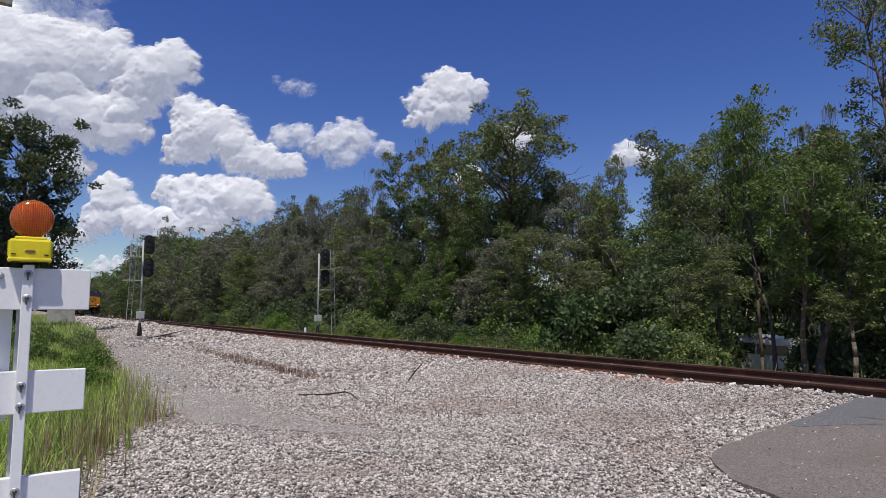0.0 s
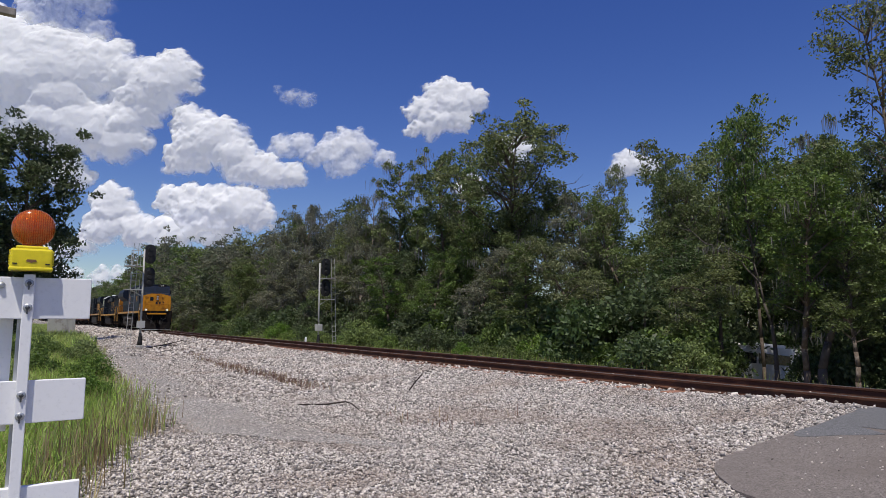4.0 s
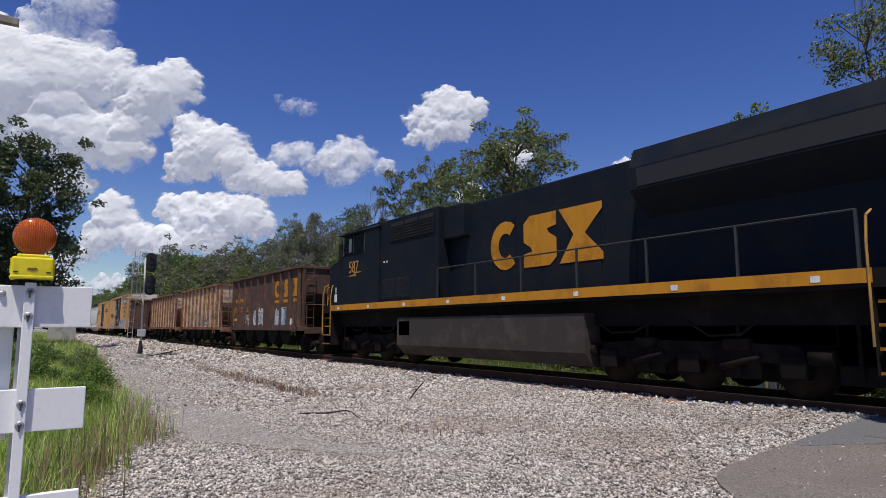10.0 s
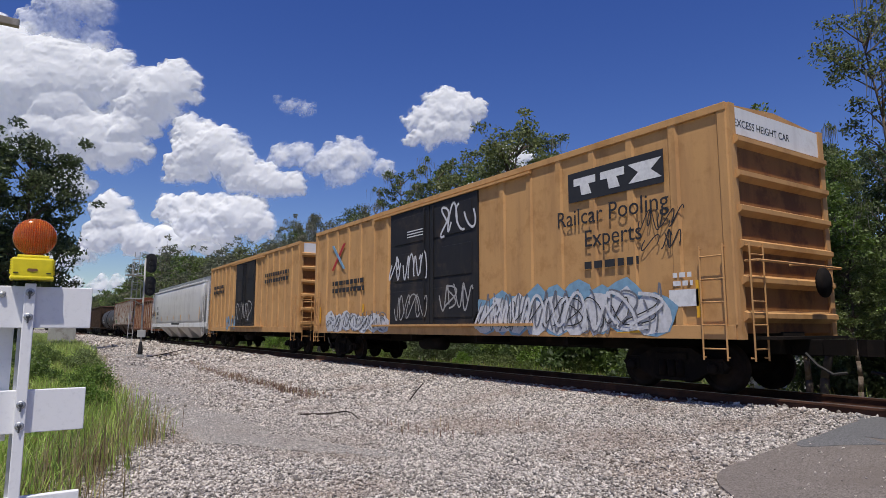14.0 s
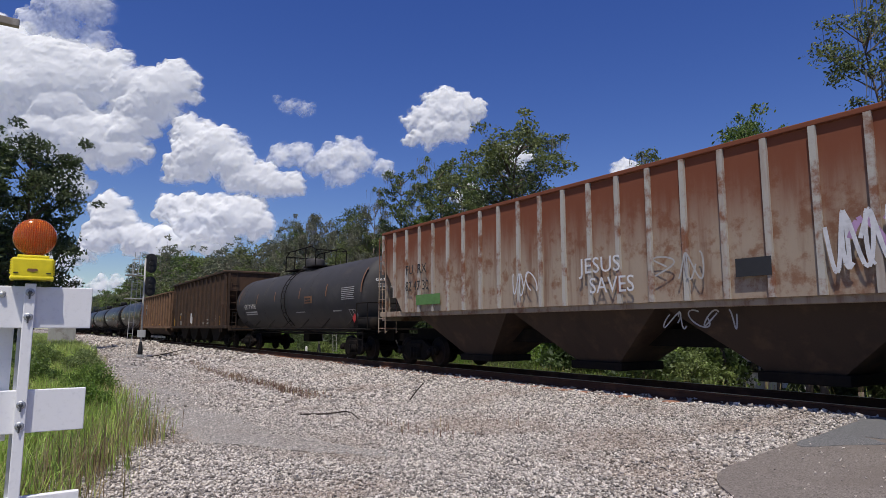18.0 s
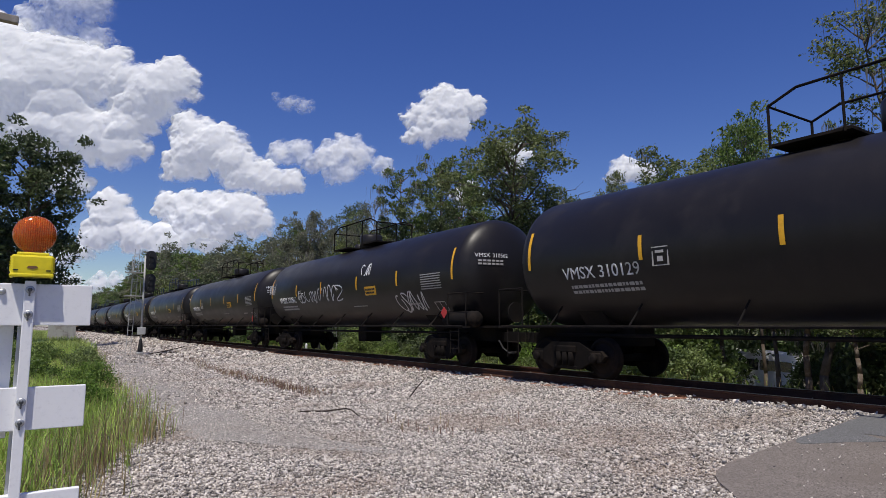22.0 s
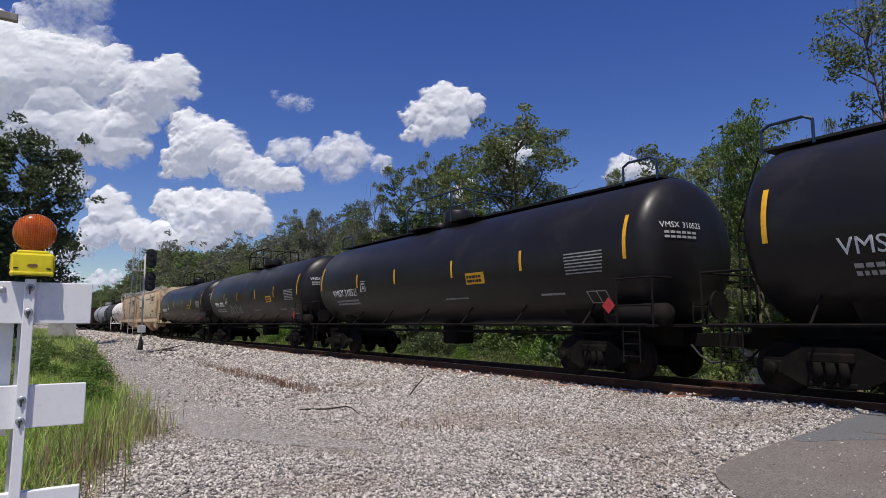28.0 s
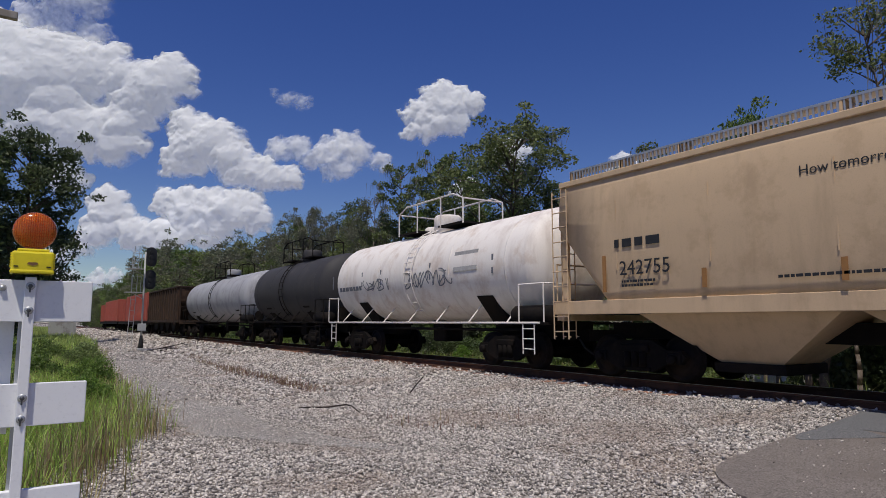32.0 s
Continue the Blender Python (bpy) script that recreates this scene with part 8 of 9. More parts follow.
# tall open-crowned trees that stand above the wood
for x, y, h, wd, k in ((24.0, 13.7, 10.8, 0.55, 7), (24.2, 17.6, 9.6, 0.6, 7), (24.2, 11.6, 9.9, 0.55, 8), (24, 21.2, 10.6, 0.55, 3), (24, 46.8, 13.4, 0.7, 2), (24, 57.6, 14.2, 0.7, 5), (24, 68.2, 15.2, 0.75, 2)):
    plant_tree(TREES[k], x, y, h, 10, wd, y, label=LABELS[k])
plant_tree(TALL, 24.6, 32.3, 14.7, 15, 1.2, 0.4, label="tall oak with open crown and ivy-dark trunk above its neighbours")
for k, (y, h, wd) in enumerate(((42.4, 14.8, 0.95), (38.6, 15.3, 1.1), (35.6, 14.0, 0.9))):
    plant_tree(OAK[k % 2], 24.3, y, h, 13, wd, y, label="tall slender oak standing above its neighbours", group="trees along the track")
for x, y, h, tn in ((20.4, 7.1, 11.6, 0.3), (20.8, 6.2, 10.8, 2.0), (20.4, 4.6, 11.5, 4.0)):
    plant_tree(SPINDLY, x, y, h, 11, 1.0, tn, label="tall spindly tree with sparse leaves and bare limbs")
# bare snags
for x, y, h, r in ((24.0, 22.1, 10.6, 0.08), (24, 23.9, 9.0, 0.08), (20.0, 9.6, 5.0, 0.15), (20.9, 13.4, 5.2, 0.10), (20.4, 11.2, 4.4, 0.09)):
    gg = np.random.default_rng(int(x * 100 + y))
    bm = B()
    q, way = Vector((0, 0, -0.2)), Vector((0.03, 0.02, 1)).normalized()
    for i in range(6):
        e = q + way * h / 6
        rod(bm, q, e, r * (1 - i / 7), 7, r * (1 - (i + 1) / 7))
        q = e
        way = (way + Vector((gg.normal() * 0.12, gg.normal() * 0.12, 0))).normalized()
        if i > 1:
            limb(bm, gg, q, Vector((gg.normal(), gg.normal(), 0.9)).normalized(), 1.1, r * 0.25, 1, 0.5, 2)
    tn = thing("dead_tree", "bare weathered dead tree trunk with broken limbs", "tree", at=pose(x, y, float(ground_z(x, y))))
    part("trunk", bm, M_SNAG, tn)


# ---- barricade with a warning lamp ----
M_DARKSTEEL = plain("dull_dark_steel", (0.12, 0.125, 0.135), 0.4, 0.7)


def barricade():
    bar = thing("barricade", "white road barricade with three boards and an orange warning lamp socket", "barricade", at=pose(0, 3.75, float(ground_z(0, 3.75)), 0, 0, 0))
    z0 = -float(ground_z(0, 3.75))
    def Z(v):
        return v + z0
    for top in (1.376, 0.868, 0.360):
        part("board", box(B(), -1.55, 0.283, 0.0, 0.028, Z(top - 0.207), Z(top), 0.004), M_WHITE, bar, "white painted board")
        part("board_edge", box(B(), -1.55, 0.2832, 0.028, 0.055, Z(top - 0.018), Z(top) - 0.004), M_WHITE, bar)
    for x in (0.010, -1.30):
        part("post", box(B(), x - 0.024, x + 0.024, -0.030, -0.001, 0.02, Z(1.39), 0.004), M_WHITE, bar, "white square steel post")
        part("foot", box(B(), x - 0.035, x + 0.035, -0.75, 0.75, 0.0, 0.05, 0.004), M_WHITE, bar)
    for z in (1.345, 1.225, 0.80, 0.70, 0.30, 0.20):
        bolt = part("bolt", lathe(B(), [(-0.042, 0.002), (-0.041, 0.009), (-0.034, 0.011), (-0.030, 0.011)], "y", 6, (0.010, 0, Z(z))), M_DARKSTEEL, bar, "dark hexagonal bolt head")
        part("washer", lathe(B(), [(-0.034, 0.010), (-0.0335, 0.019), (-0.030, 0.020), (-0.030, 0.010)], "y", 18, (0.010, 0, Z(z))), M_GALV, bolt)
        part("wing", box(B(), 0.005, 0.013, -0.040, -0.032, Z(z) - 0.032, Z(z) - 0.008, 0.002), M_DARKSTEEL, bolt)
    for z in (1.335, 0.67):
        part("bolt", lathe(B(), [(-0.018, 0.002), (-0.016, 0.010), (0.0, 0.018)], "y", 14, (-0.105, 0, Z(z))), M_GALV, bar)
    part("back_panel", box(B(), -1.5, -0.045, 0.09, 0.10, Z(0.62), Z(1.17)), M_WHITE, bar, "white panel in the shade behind the boards")
    part("back_brace", box(B(), -0.03, 0.02, 0.056, 0.10, 0.02, Z(1.36)), M_GALV, bar)


def warning_lamp():
    lamp = thing("warning_lamp", "orange lens warning lamp on a yellow battery case, on the barricade", "lamp", at=pose(0.012, 3.75, 1.392) @ Matrix.Scale(0.80, 4))
    case = part("battery_case", box(B(), -0.112, 0.112, -0.075, 0.04, 0.016, 0.155, 0.014), M_LAMPYEL, lamp, "bright yellow plastic case")
    part("case_lip", box(B(), -0.116, 0.116, -0.080, 0.045, 0.016, 0.040, 0.008), M_LAMPYEL, case)
    part("case_cap", box(B(), -0.085, 0.085, -0.066, 0.03, 0.150, 0.172, 0.008), M_LAMPYEL, case)
    for s in (-1, 1):
        for k in range(6):
            z = 0.055 + k * 0.016
            part("case_rib", box(B(), s * 0.108, s * 0.118, -0.06, 0.03, z, z + 0.008), M_LAMPYEL, case)
        part("case_slot", box(B(), s * 0.085 - 0.012, s * 0.085 + 0.012, -0.0785, -0.0745, 0.056, 0.063), M_DARK, case)
    part("case_badge", prism(B(), [(-0.03, 0.075), (0, 0.065), (0.03, 0.075), (0.022, 0.086), (-0.022, 0.086)], "y", -0.078, -0.0745), M_BADGE, case, "small brown badge")
    lens = lathe(B(), [(-0.052, 0.02), (-0.050, 0.075), (-0.040, 0.100), (-0.022, 0.114), (0.0, 0.119), (0.022, 0.114), (0.040, 0.100), (0.050, 0.075), (0.052, 0.02)], "y", 40, (0, -0.018, 0.288))
    part("lens", lens, M_LENS, lamp, "translucent orange ribbed lens")
    for k in range(-9, 10):
        x = k * 0.0118
        half = math.sqrt(max(0.0001, 0.113 ** 2 - x * x))
        pts = []
        for i in range(9):
            q = -1 + 2 * i / 8
            z = half * q
            rr = min(1.0, math.hypot(x, z) / 0.119)
            pts.append((x, -0.018 - 0.0535 * math.sqrt(1 - rr ** 2.6) - 0.001, 0.288 + z))
        part("lens_rib", pipe(B(), pts, 0.0026 if k else 0.0045, 5), M_LENS, lamp)
    for k in range(-5, 6):
        z = k * 0.019
        half = math.sqrt(max(0.0001, 0.112 ** 2 - z * z))
        pts = [(half * q, -0.018 - 0.053 * math.sqrt(1 - min(1.0, math.hypot(half * q, z) / 0.119) ** 2.6), 0.288 + z) for q in (-1, -0.75, -0.5, -0.25, 0, 0.25, 0.5, 0.75, 1)]
        part("lens_rib", pipe(B(), pts, 0.0016, 4), M_LENS, lamp)
    part("reflector", lathe(B(), [(-0.01, 0.02), (0.0, 0.06), (0.02, 0.09), (0.03, 0.092)], "y", 24, (0, -0.018, 0.288)), M_GALV, lamp)
    part("lens_neck", box(B(), -0.05, 0.05, -0.05, 0.015, 0.168, 0.186, 0.004), M_LENS, lamp)


M_LAMPYEL = plain("bright_yellow_plastic", (0.80, 0.66, 0.012), 0.35)
M_BADGE = plain("brown_badge", (0.20, 0.10, 0.04), 0.5)
M_LENS, nt_, ln_, bs_ = nodes_of("orange_lens_plastic")
bs_.inputs["Base Color"].default_value = (1.0, 0.24, 0.015, 1)
bs_.inputs["Roughness"].default_value = 0.12
bs_.inputs["Transmission Weight"].default_value = 0.75
bs_.inputs["Subsurface Weight"].default_value = 0.0
barricade()
warning_lamp()


# ---- railway signals ----
def signal(x, y, ladder_side, height, label, head=-0.32, away=0.55):
    """Mast with two black target heads, a ladder and platforms, an equipment box and a base."""
    zb = float(ground_z(x, y))
    sg = thing("railway_signal", label, "railway signal", "signals beside the track", at=pose(x, y, zb))
    part("base", box(B(), -0.17, 0.17, -0.17, 0.17, -0.1, 0.2, 0.03), M_POSTGREY, sg, "concrete foundation block")
    part("base_cone", lathe(B(), [(0.2, 0.13), (0.4, 0.13), (0.75, 0.085), (0.9, 0.07)], "z", 14), M_DARK, sg)
    part("mast", rod(B(), (0, 0, 0.2), (0, 0, height - 0.2), 0.05, 12), M_POSTGREY, sg)
    part("equipment_box", box(B(), -0.2, 0.2, -0.16, 0.16, 1.15, 1.55, 0.02), M_POSTGREY, sg, "grey junction box")
    ls = ladder_side
    bm = B()
    for dx in (0.0, 0.24):
        pipe(bm, [(ls * (away + 0.2 + dx), 0.1, 0), (ls * (away + dx), 0.1, height + 0.15)], 0.018, 6)
    for k in range(int(height / 0.3)):
        u = (k + 0.5) / int(height / 0.3)
        x0 = away + 0.2 - 0.2 * u
        rod(bm, (ls * x0, 0.1, u * height), (ls * (x0 + 0.24), 0.1, u * height), 0.010, 5)
    part("ladder", bm, M_POSTGREY, sg)
    for z in (height - 2.5, height - 1.2):
        pf = part("platform", box(B(), ls * 0.1, ls * 0.95, -0.35, 0.35, z, z + 0.04), M_POSTGREY, sg)
        bm = B()
        pipe(bm, [(ls * 0.12, 0.34, z), (ls * 0.12, 0.34, z + 0.95), (ls * 0.6, 0.34, z + 0.95), (ls * 0.6, 0.34, z)], 0.018)
        part("platform_rail", bm, M_POSTGREY, pf)
        part("bracket", rod(B(), (0, 0, z - 0.35), (ls * 0.6, 0, z), 0.025, 6), M_POSTGREY, sg)
    for z in (height - 0.45, height - 1.75):
        hx = ls * head
        pts = [(hx + 0.29 * math.cos(a), z + (0.26 if math.sin(a) > 0 else -0.26) + 0.29 * math.sin(a)) for a in [k * math.tau / 24 for k in range(24)]]
        hd = part("target_head", prism(B(), pts, "y", -0.03, 0.03), M_SIGBLACK, sg, "black oval signal target")
        part("head_housing", box(B(), hx - 0.14, hx + 0.14, 0.03, 0.3, z - 0.42, z + 0.42, 0.03), M_SIGBLACK, hd)
        for k in range(3):
            part("hood", rod(B(), (hx, -0.03, z + 0.3 - 0.3 * k), (hx, -0.26, z + 0.28 - 0.3 * k), 0.115, 14), M_SIGBLACK, hd)
        part("head_arm", rod(B(), (0, 0, z), (hx, 0.1, z), 0.03, 6), M_POSTGREY, sg)


signal(5.42, 38.6, -1, 5.75, "railway signal mast with two black oval heads beside the lane", -0.30, 0.28)
signal(15.35, 37.2, 1, 5.6, "railway signal mast with ladder on the far side of the track", 0.42, 0.8)

# ---- small things by the track ----
bm = lathe(B(), [(-0.1, 0.07), (0.62, 0.07), (0.68, 0.05), (0.69, 0.01)], "z", 14)
mk = tagged(new("marker_post", mesh_of("marker_post", bm, M_COVSILL)), "short white cable marker post beyond the rails", "post")
mk.matrix_basis = pose(14.3, 36.6, float(ground_z(14.3, 36.6)))


M_DEADSTICK = paint("dark_dead_stick_bark", (0.045, 0.035, 0.028), (0.07, 0.055, 0.045), 0.5, rough=0.95, scale=4)


def stick(name, x, y, pts, r, label):
    bm = B()
    for (p, q), k in zip(zip(pts, pts[1:]), range(9)):
        rod(bm, p, q, r * (1 - 0.12 * k), 6, r * (1 - 0.12 * (k + 1)))
    ob = tagged(new(name, mesh_of(name, bm, M_DEADSTICK)), label, "branch")
    ob.matrix_basis = pose(x, y, float(ground_z(x, y)))


stick("dead_branch", 4.95, 11.2, [(-0.5, 0.5, 0.03), (-0.05, 0.2, 0.04), (0.25, 0.0, 0.09), (0.3, -0.15, 0.07), (0.2, -0.6, 0.04), (0.08, -1.05, 0.02)], 0.018, "dark dead branch lying on the gravel")
stick("fallen_stick", 7.25, 12.3, [(0.0, 0.0, 0.0), (0.13, -0.09, 0.21), (0.25, -0.17, 0.37)], 0.017, "thin stick propped up in the gravel")
stick("dead_branch", 6.4, 38.2, [(-0.6, -0.3, 0.05), (0.3, 0.0, 0.2), (1.3, 0.2, 0.42)], 0.035, "dark dead branch lying beside the signal")
stick("dead_branch", 6.5, 37.6, [(-0.4, -0.1, 0.03), (0.4, 0.2, 0.12), (0.9, 0.25, 0.1)], 0.05, "dark dead branch lying beside the signal")

# grey relay cabinet far down the verge
cab_ = thing("relay_cabinet", "grey metal relay cabinet at the verge's end", "cabinet", at=pose(2.95, 70, float(ground_z(2.95, 70))))
part("cabinet_body", box(B(), -1.1, 1.1, -0.9, 0.9, 0, 2.25, 0.03), M_POSTGREY, cab_)
part("cabinet_roof", box(B(), -1.2, 1.2, -1.0, 1.0, 2.25, 2.36, 0.02), M_POSTGREY, cab_)
part("cabinet_door", box(B(), -0.45, 0.45, -0.93, -0.9, 0.12, 2.1, 0.01), M_POSTGREY, cab_)

# weathered pole arm reaching in high over the verge
arm = thing("cross_arm", "weathered wooden cross arm of a utility pole", "utility pole", at=pose(-2.05, 9.6, 0))
part("pole", rod(B(), (0, 0, -0.6), (0, 0, 7.5), 0.14, 12, 0.10), M_DEADWOOD, arm)
part("arm", box(B(), -1.6, 1.72, -0.19, -0.10, 5.03, 5.13, 0.01), M_DEADWOOD, arm)
part("brace", rod(B(), (0, -0.12, 4.3), (-0.9, -0.15, 5.03), 0.03, 6), M_GALV, arm)

# white camper behind the trees
cp_ = thing("camper_van", "old white camper van parked nose out among the trees", "vehicle", at=pose(26.8, 16.3, float(ground_z(26.8, 16.3)), 0, 5.0, -8))
part("body", prism(B(), [(-2.3, 0.45), (-2.3, 0.98), (-1.45, 1.14), (-1.05, 1.76), (-0.85, 1.96), (2.2, 1.98), (2.3, 1.8), (2.3, 0.45)], "y", -0.88, 0.88), M_COVSILL, cp_)
for sy in (-1, 1):
    part("windshield", prism(B(), [(-1.46, 1.18), (-1.40, 1.18), (-1.07, 1.70), (-1.13, 1.70)], "y", *sorted((sy * 0.05, sy * 0.76))), M_CABGLASS, cp_)
    part("headlight", lathe(B(), [(-2.34, 0.0), (-2.34, 0.09), (-2.28, 0.10), (-2.28, 0.0)], "x", 14, (0, sy * 0.62, 0.78)), M_GALV, cp_)
    part("mirror", box(B(), -1.32, -1.25, sy * 1.0 - 0.09, sy * 1.0 + 0.09, 1.22, 1.42, 0.02), M_DARK, cp_)
    for x0, x1 in ((-0.95, -0.25), (-0.1, 0.85), (1.0, 1.95)):
        part("window", box(B(), x0, x1, *sorted((sy * 0.87, sy * 0.892)), 1.22, 1.66), M_CABGLASS, cp_)
    for x in (-1.5, 1.5):
        part("wheel", lathe(B(), [(sy * 0.66, 0.02), (sy * 0.66, 0.33), (sy * 0.90, 0.33), (sy * 0.90, 0.02)], "y", 20, (x, 0, 0.33)), M_DARK, cp_)
part("grille", box(B(), -2.325, -2.29, -0.45, 0.45, 0.66, 0.88), M_DARK, cp_)
part("bumper", box(B(), -2.42, -2.28, -0.9, 0.9, 0.42, 0.56, 0.02), M_GALV, cp_)
part("roof_hatch", box(B(), 0.1, 1.9, -0.7, 0.7, 1.97, 2.12, 0.03), M_COVSILL, cp_)
sh_ = thing("shed", "pale weathered shed behind the trees", "shed", at=pose(33.0, 15.6, float(ground_z(33.0, 15.6))) @ Matrix.Diagonal((0.8, 0.7, 0.72, 1)))
part("wall", box(B(), -1.5, 1.5, -2.2, 2.2, 0, 2.2), M_COVSILL, sh_)
part("roof", prism(B(), [(-1.8, 2.2), (0, 3.0), (1.8, 2.2)], "y", -2.4, 2.4), M_POSTGREY, sh_)
part("door", box(B(), -1.53, -1.5, -0.5, 0.4, 0, 1.9), M_DEADWOOD, sh_)


# ---- grass, weeds ----
def blades(name, n, xs_, ys_, zs_, h, w, mats, seed, label, category="grass", lean=0.35, pick=None):
    """Upright tapered blades, each of two bent faces."""
    gg = np.random.default_rng(seed)
    a = gg.uniform(0, math.tau, n)
    hh = h * gg.uniform(0.45, 1.15, n)
    tilt = np.abs(gg.normal(0, lean, n))
    dx, dy = np.cos(a), np.sin(a)
    sx_, sy_ = -dy * w, dx * w
    b0 = np.stack([xs_ - sx_, ys_ - sy_, zs_], 1)
    b1 = np.stack([xs_ + sx_, ys_ + sy_, zs_], 1)
    mx, my, mz = xs_ + dx * hh * tilt * 0.3, ys_ + dy * hh * tilt * 0.3, zs_ + hh * 0.6
    m0, m1 = np.stack([mx - sx_ * 0.7, my - sy_ * 0.7, mz], 1), np.stack([mx + sx_ * 0.7, my + sy_ * 0.7, mz], 1)
    tx, ty, tz = xs_ + dx * hh * tilt, ys_ + dy * hh * tilt, zs_ + hh * np.cos(tilt * 0.8)
    t0, t1 = np.stack([tx - sx_ * 0.1, ty - sy_ * 0.1, tz], 1), np.stack([tx + sx_ * 0.1, ty + sy_ * 0.1, tz], 1)
    v = np.stack([b0, b1, m1, m0, t1, t0], 1).reshape(-1, 3)
    f = (np.array([(0, 1, 2, 3), (3, 2, 4, 5)])[None] + 6 * np.arange(n)[:, None, None]).reshape(-1, 4)
    idx = np.repeat(gg.integers(0, len(mats), n) if pick is None else pick, 2)
    return tagged(new(name, fast_mesh(name, v, f, mats, idx)), label, category, kind="stuff")


M_STALK = foliage("brown_weed_stalk", (0.20, 0.13, 0.065), (0.27, 0.19, 0.09))
gg = np.random.default_rng(77)
n = 42000
yv_ = 4.2 + 40 * gg.random(n) ** 1.8
off_ = 3.2 * gg.random(n) ** 0.75 - 0.25
xv_ = soil_edge(yv_) - off_ + 0.22 * np.sin(yv_ * 3.1) + 0.12 * np.sin(yv_ * 7.7)
sel = gg.random(n) < np.clip(0.10 + off_ * 1.1 + 0.25 * np.sin(xv_ * 5 + yv_ * 4), 0.05, 1)
xv_, yv_ = xv_[sel], yv_[sel]
dry = np.clip(1 - (soil_edge(yv_) - xv_) / 0.8, 0.28, 1)
pick = np.where(gg.random(len(xv_)) < dry * 0.6, 1, 0)
blades("verge_grass", len(xv_), xv_, yv_, ground_z(xv_, yv_) + 0.02, 0.47, 0.007, [M_GRASS, M_GRASS_DRY], 78, "tall green grass and dry stalks on the verge", lean=0.6, pick=pick)
n = 520
yv_ = np.where(gg.random(n) < 0.6, gg.normal(7.9, 0.55, n), gg.normal(10.4, 0.6, n))
xv_ = soil_edge(yv_) - 0.22 + gg.normal(0, 0.2, n)
blades("dry_stalks", n, xv_, yv_, ground_z(xv_, yv_), 0.66, 0.005, [M_GRASS_DRY, M_STALK, M_GRASS], 83, "brown dry stalks in a clump at the gravel's edge", "weeds", 0.25)
n = 14000
yv_ = gg.uniform(40, 160, n)
xv_ = soil_edge(yv_) - np.abs(gg.normal(0, 4, n))
blades("distant_grass", n, xv_, yv_, ground_z(xv_, yv_), 0.7, 0.03, [M_GRASS, M_GRASS], 79, "green grass further down the verge")
n = 9000
yv_ = gg.uniform(-2, 60, n)
xv_ = gg.uniform(14.8, 18.5, n)
sel = gg.random(n) < np.clip((yv_ - 9.5) / 5, 0.06, 1)
xv_, yv_ = xv_[sel], yv_[sel]
n = len(xv_)
blades("trackside_grass", n, xv_, yv_, ground_z(xv_, yv_), 0.55, 0.012, [M_GRASS, M_GRASS_DRY, M_GRASS], 80, "grass strip between the track and the wood")
WEED_SPOTS = ((7.1, 39), (6.4, 29.6), (6.0, 25.8), (5.82, 22.1), (5.72, 20), (5.95, 18.7), (5.8, 16.6), (5.7, 15.4), (5.77, 14.4), (5.9, 17.5), (5.8, 21.0), (5.3, 9.6), (5.1, 8.55), (5.36, 8.3), (5.8, 8.4), (6.9, 8.4))
n = 1500
spot = np.array(WEED_SPOTS)[gg.choice(len(WEED_SPOTS), n, p=np.array((3, 3, 3, 3, 3, 3, 3, 3, 2, 2, 2, 0.2, 0.2, 0.2, 0.2, 0.2)) / 31)]
xv_, yv_ = spot[:, 0] + gg.normal(0, 0.16, n), spot[:, 1] + gg.normal(0, 0.035, n) * spot[:, 1]
M_WEED = foliage("withered_reddish_weed", (0.17, 0.085, 0.06), (0.24, 0.14, 0.095))
blades("dry_weeds", n, xv_, yv_, ground_z(xv_, yv_), 0.23, 0.007, [M_WEED, M_WEED, M_GRASS_DRY], 81, "low dry reddish weeds in a row along the gravel", "weeds", 0.6)
for k, (x, y, h) in enumerate(((1.1, 13.5, 0.7), (0.2, 12.0, 0.8), (1.3, 17.0, 0.9), (0.4, 20.0, 1.1), (1.7, 24.0, 1.0), (-0.6, 17, 1.0), (0.8, 29, 1.1), (2.2, 31, 1.0), (-0.4, 25, 1.2))):
    plant_tree(BUSHES[k % 2], x, y, h, 2.2, 1.0, k, "weed_clump", "bright green leafy weeds on the verge", ("stem", "leaves"), "weeds on the verge", "weeds")
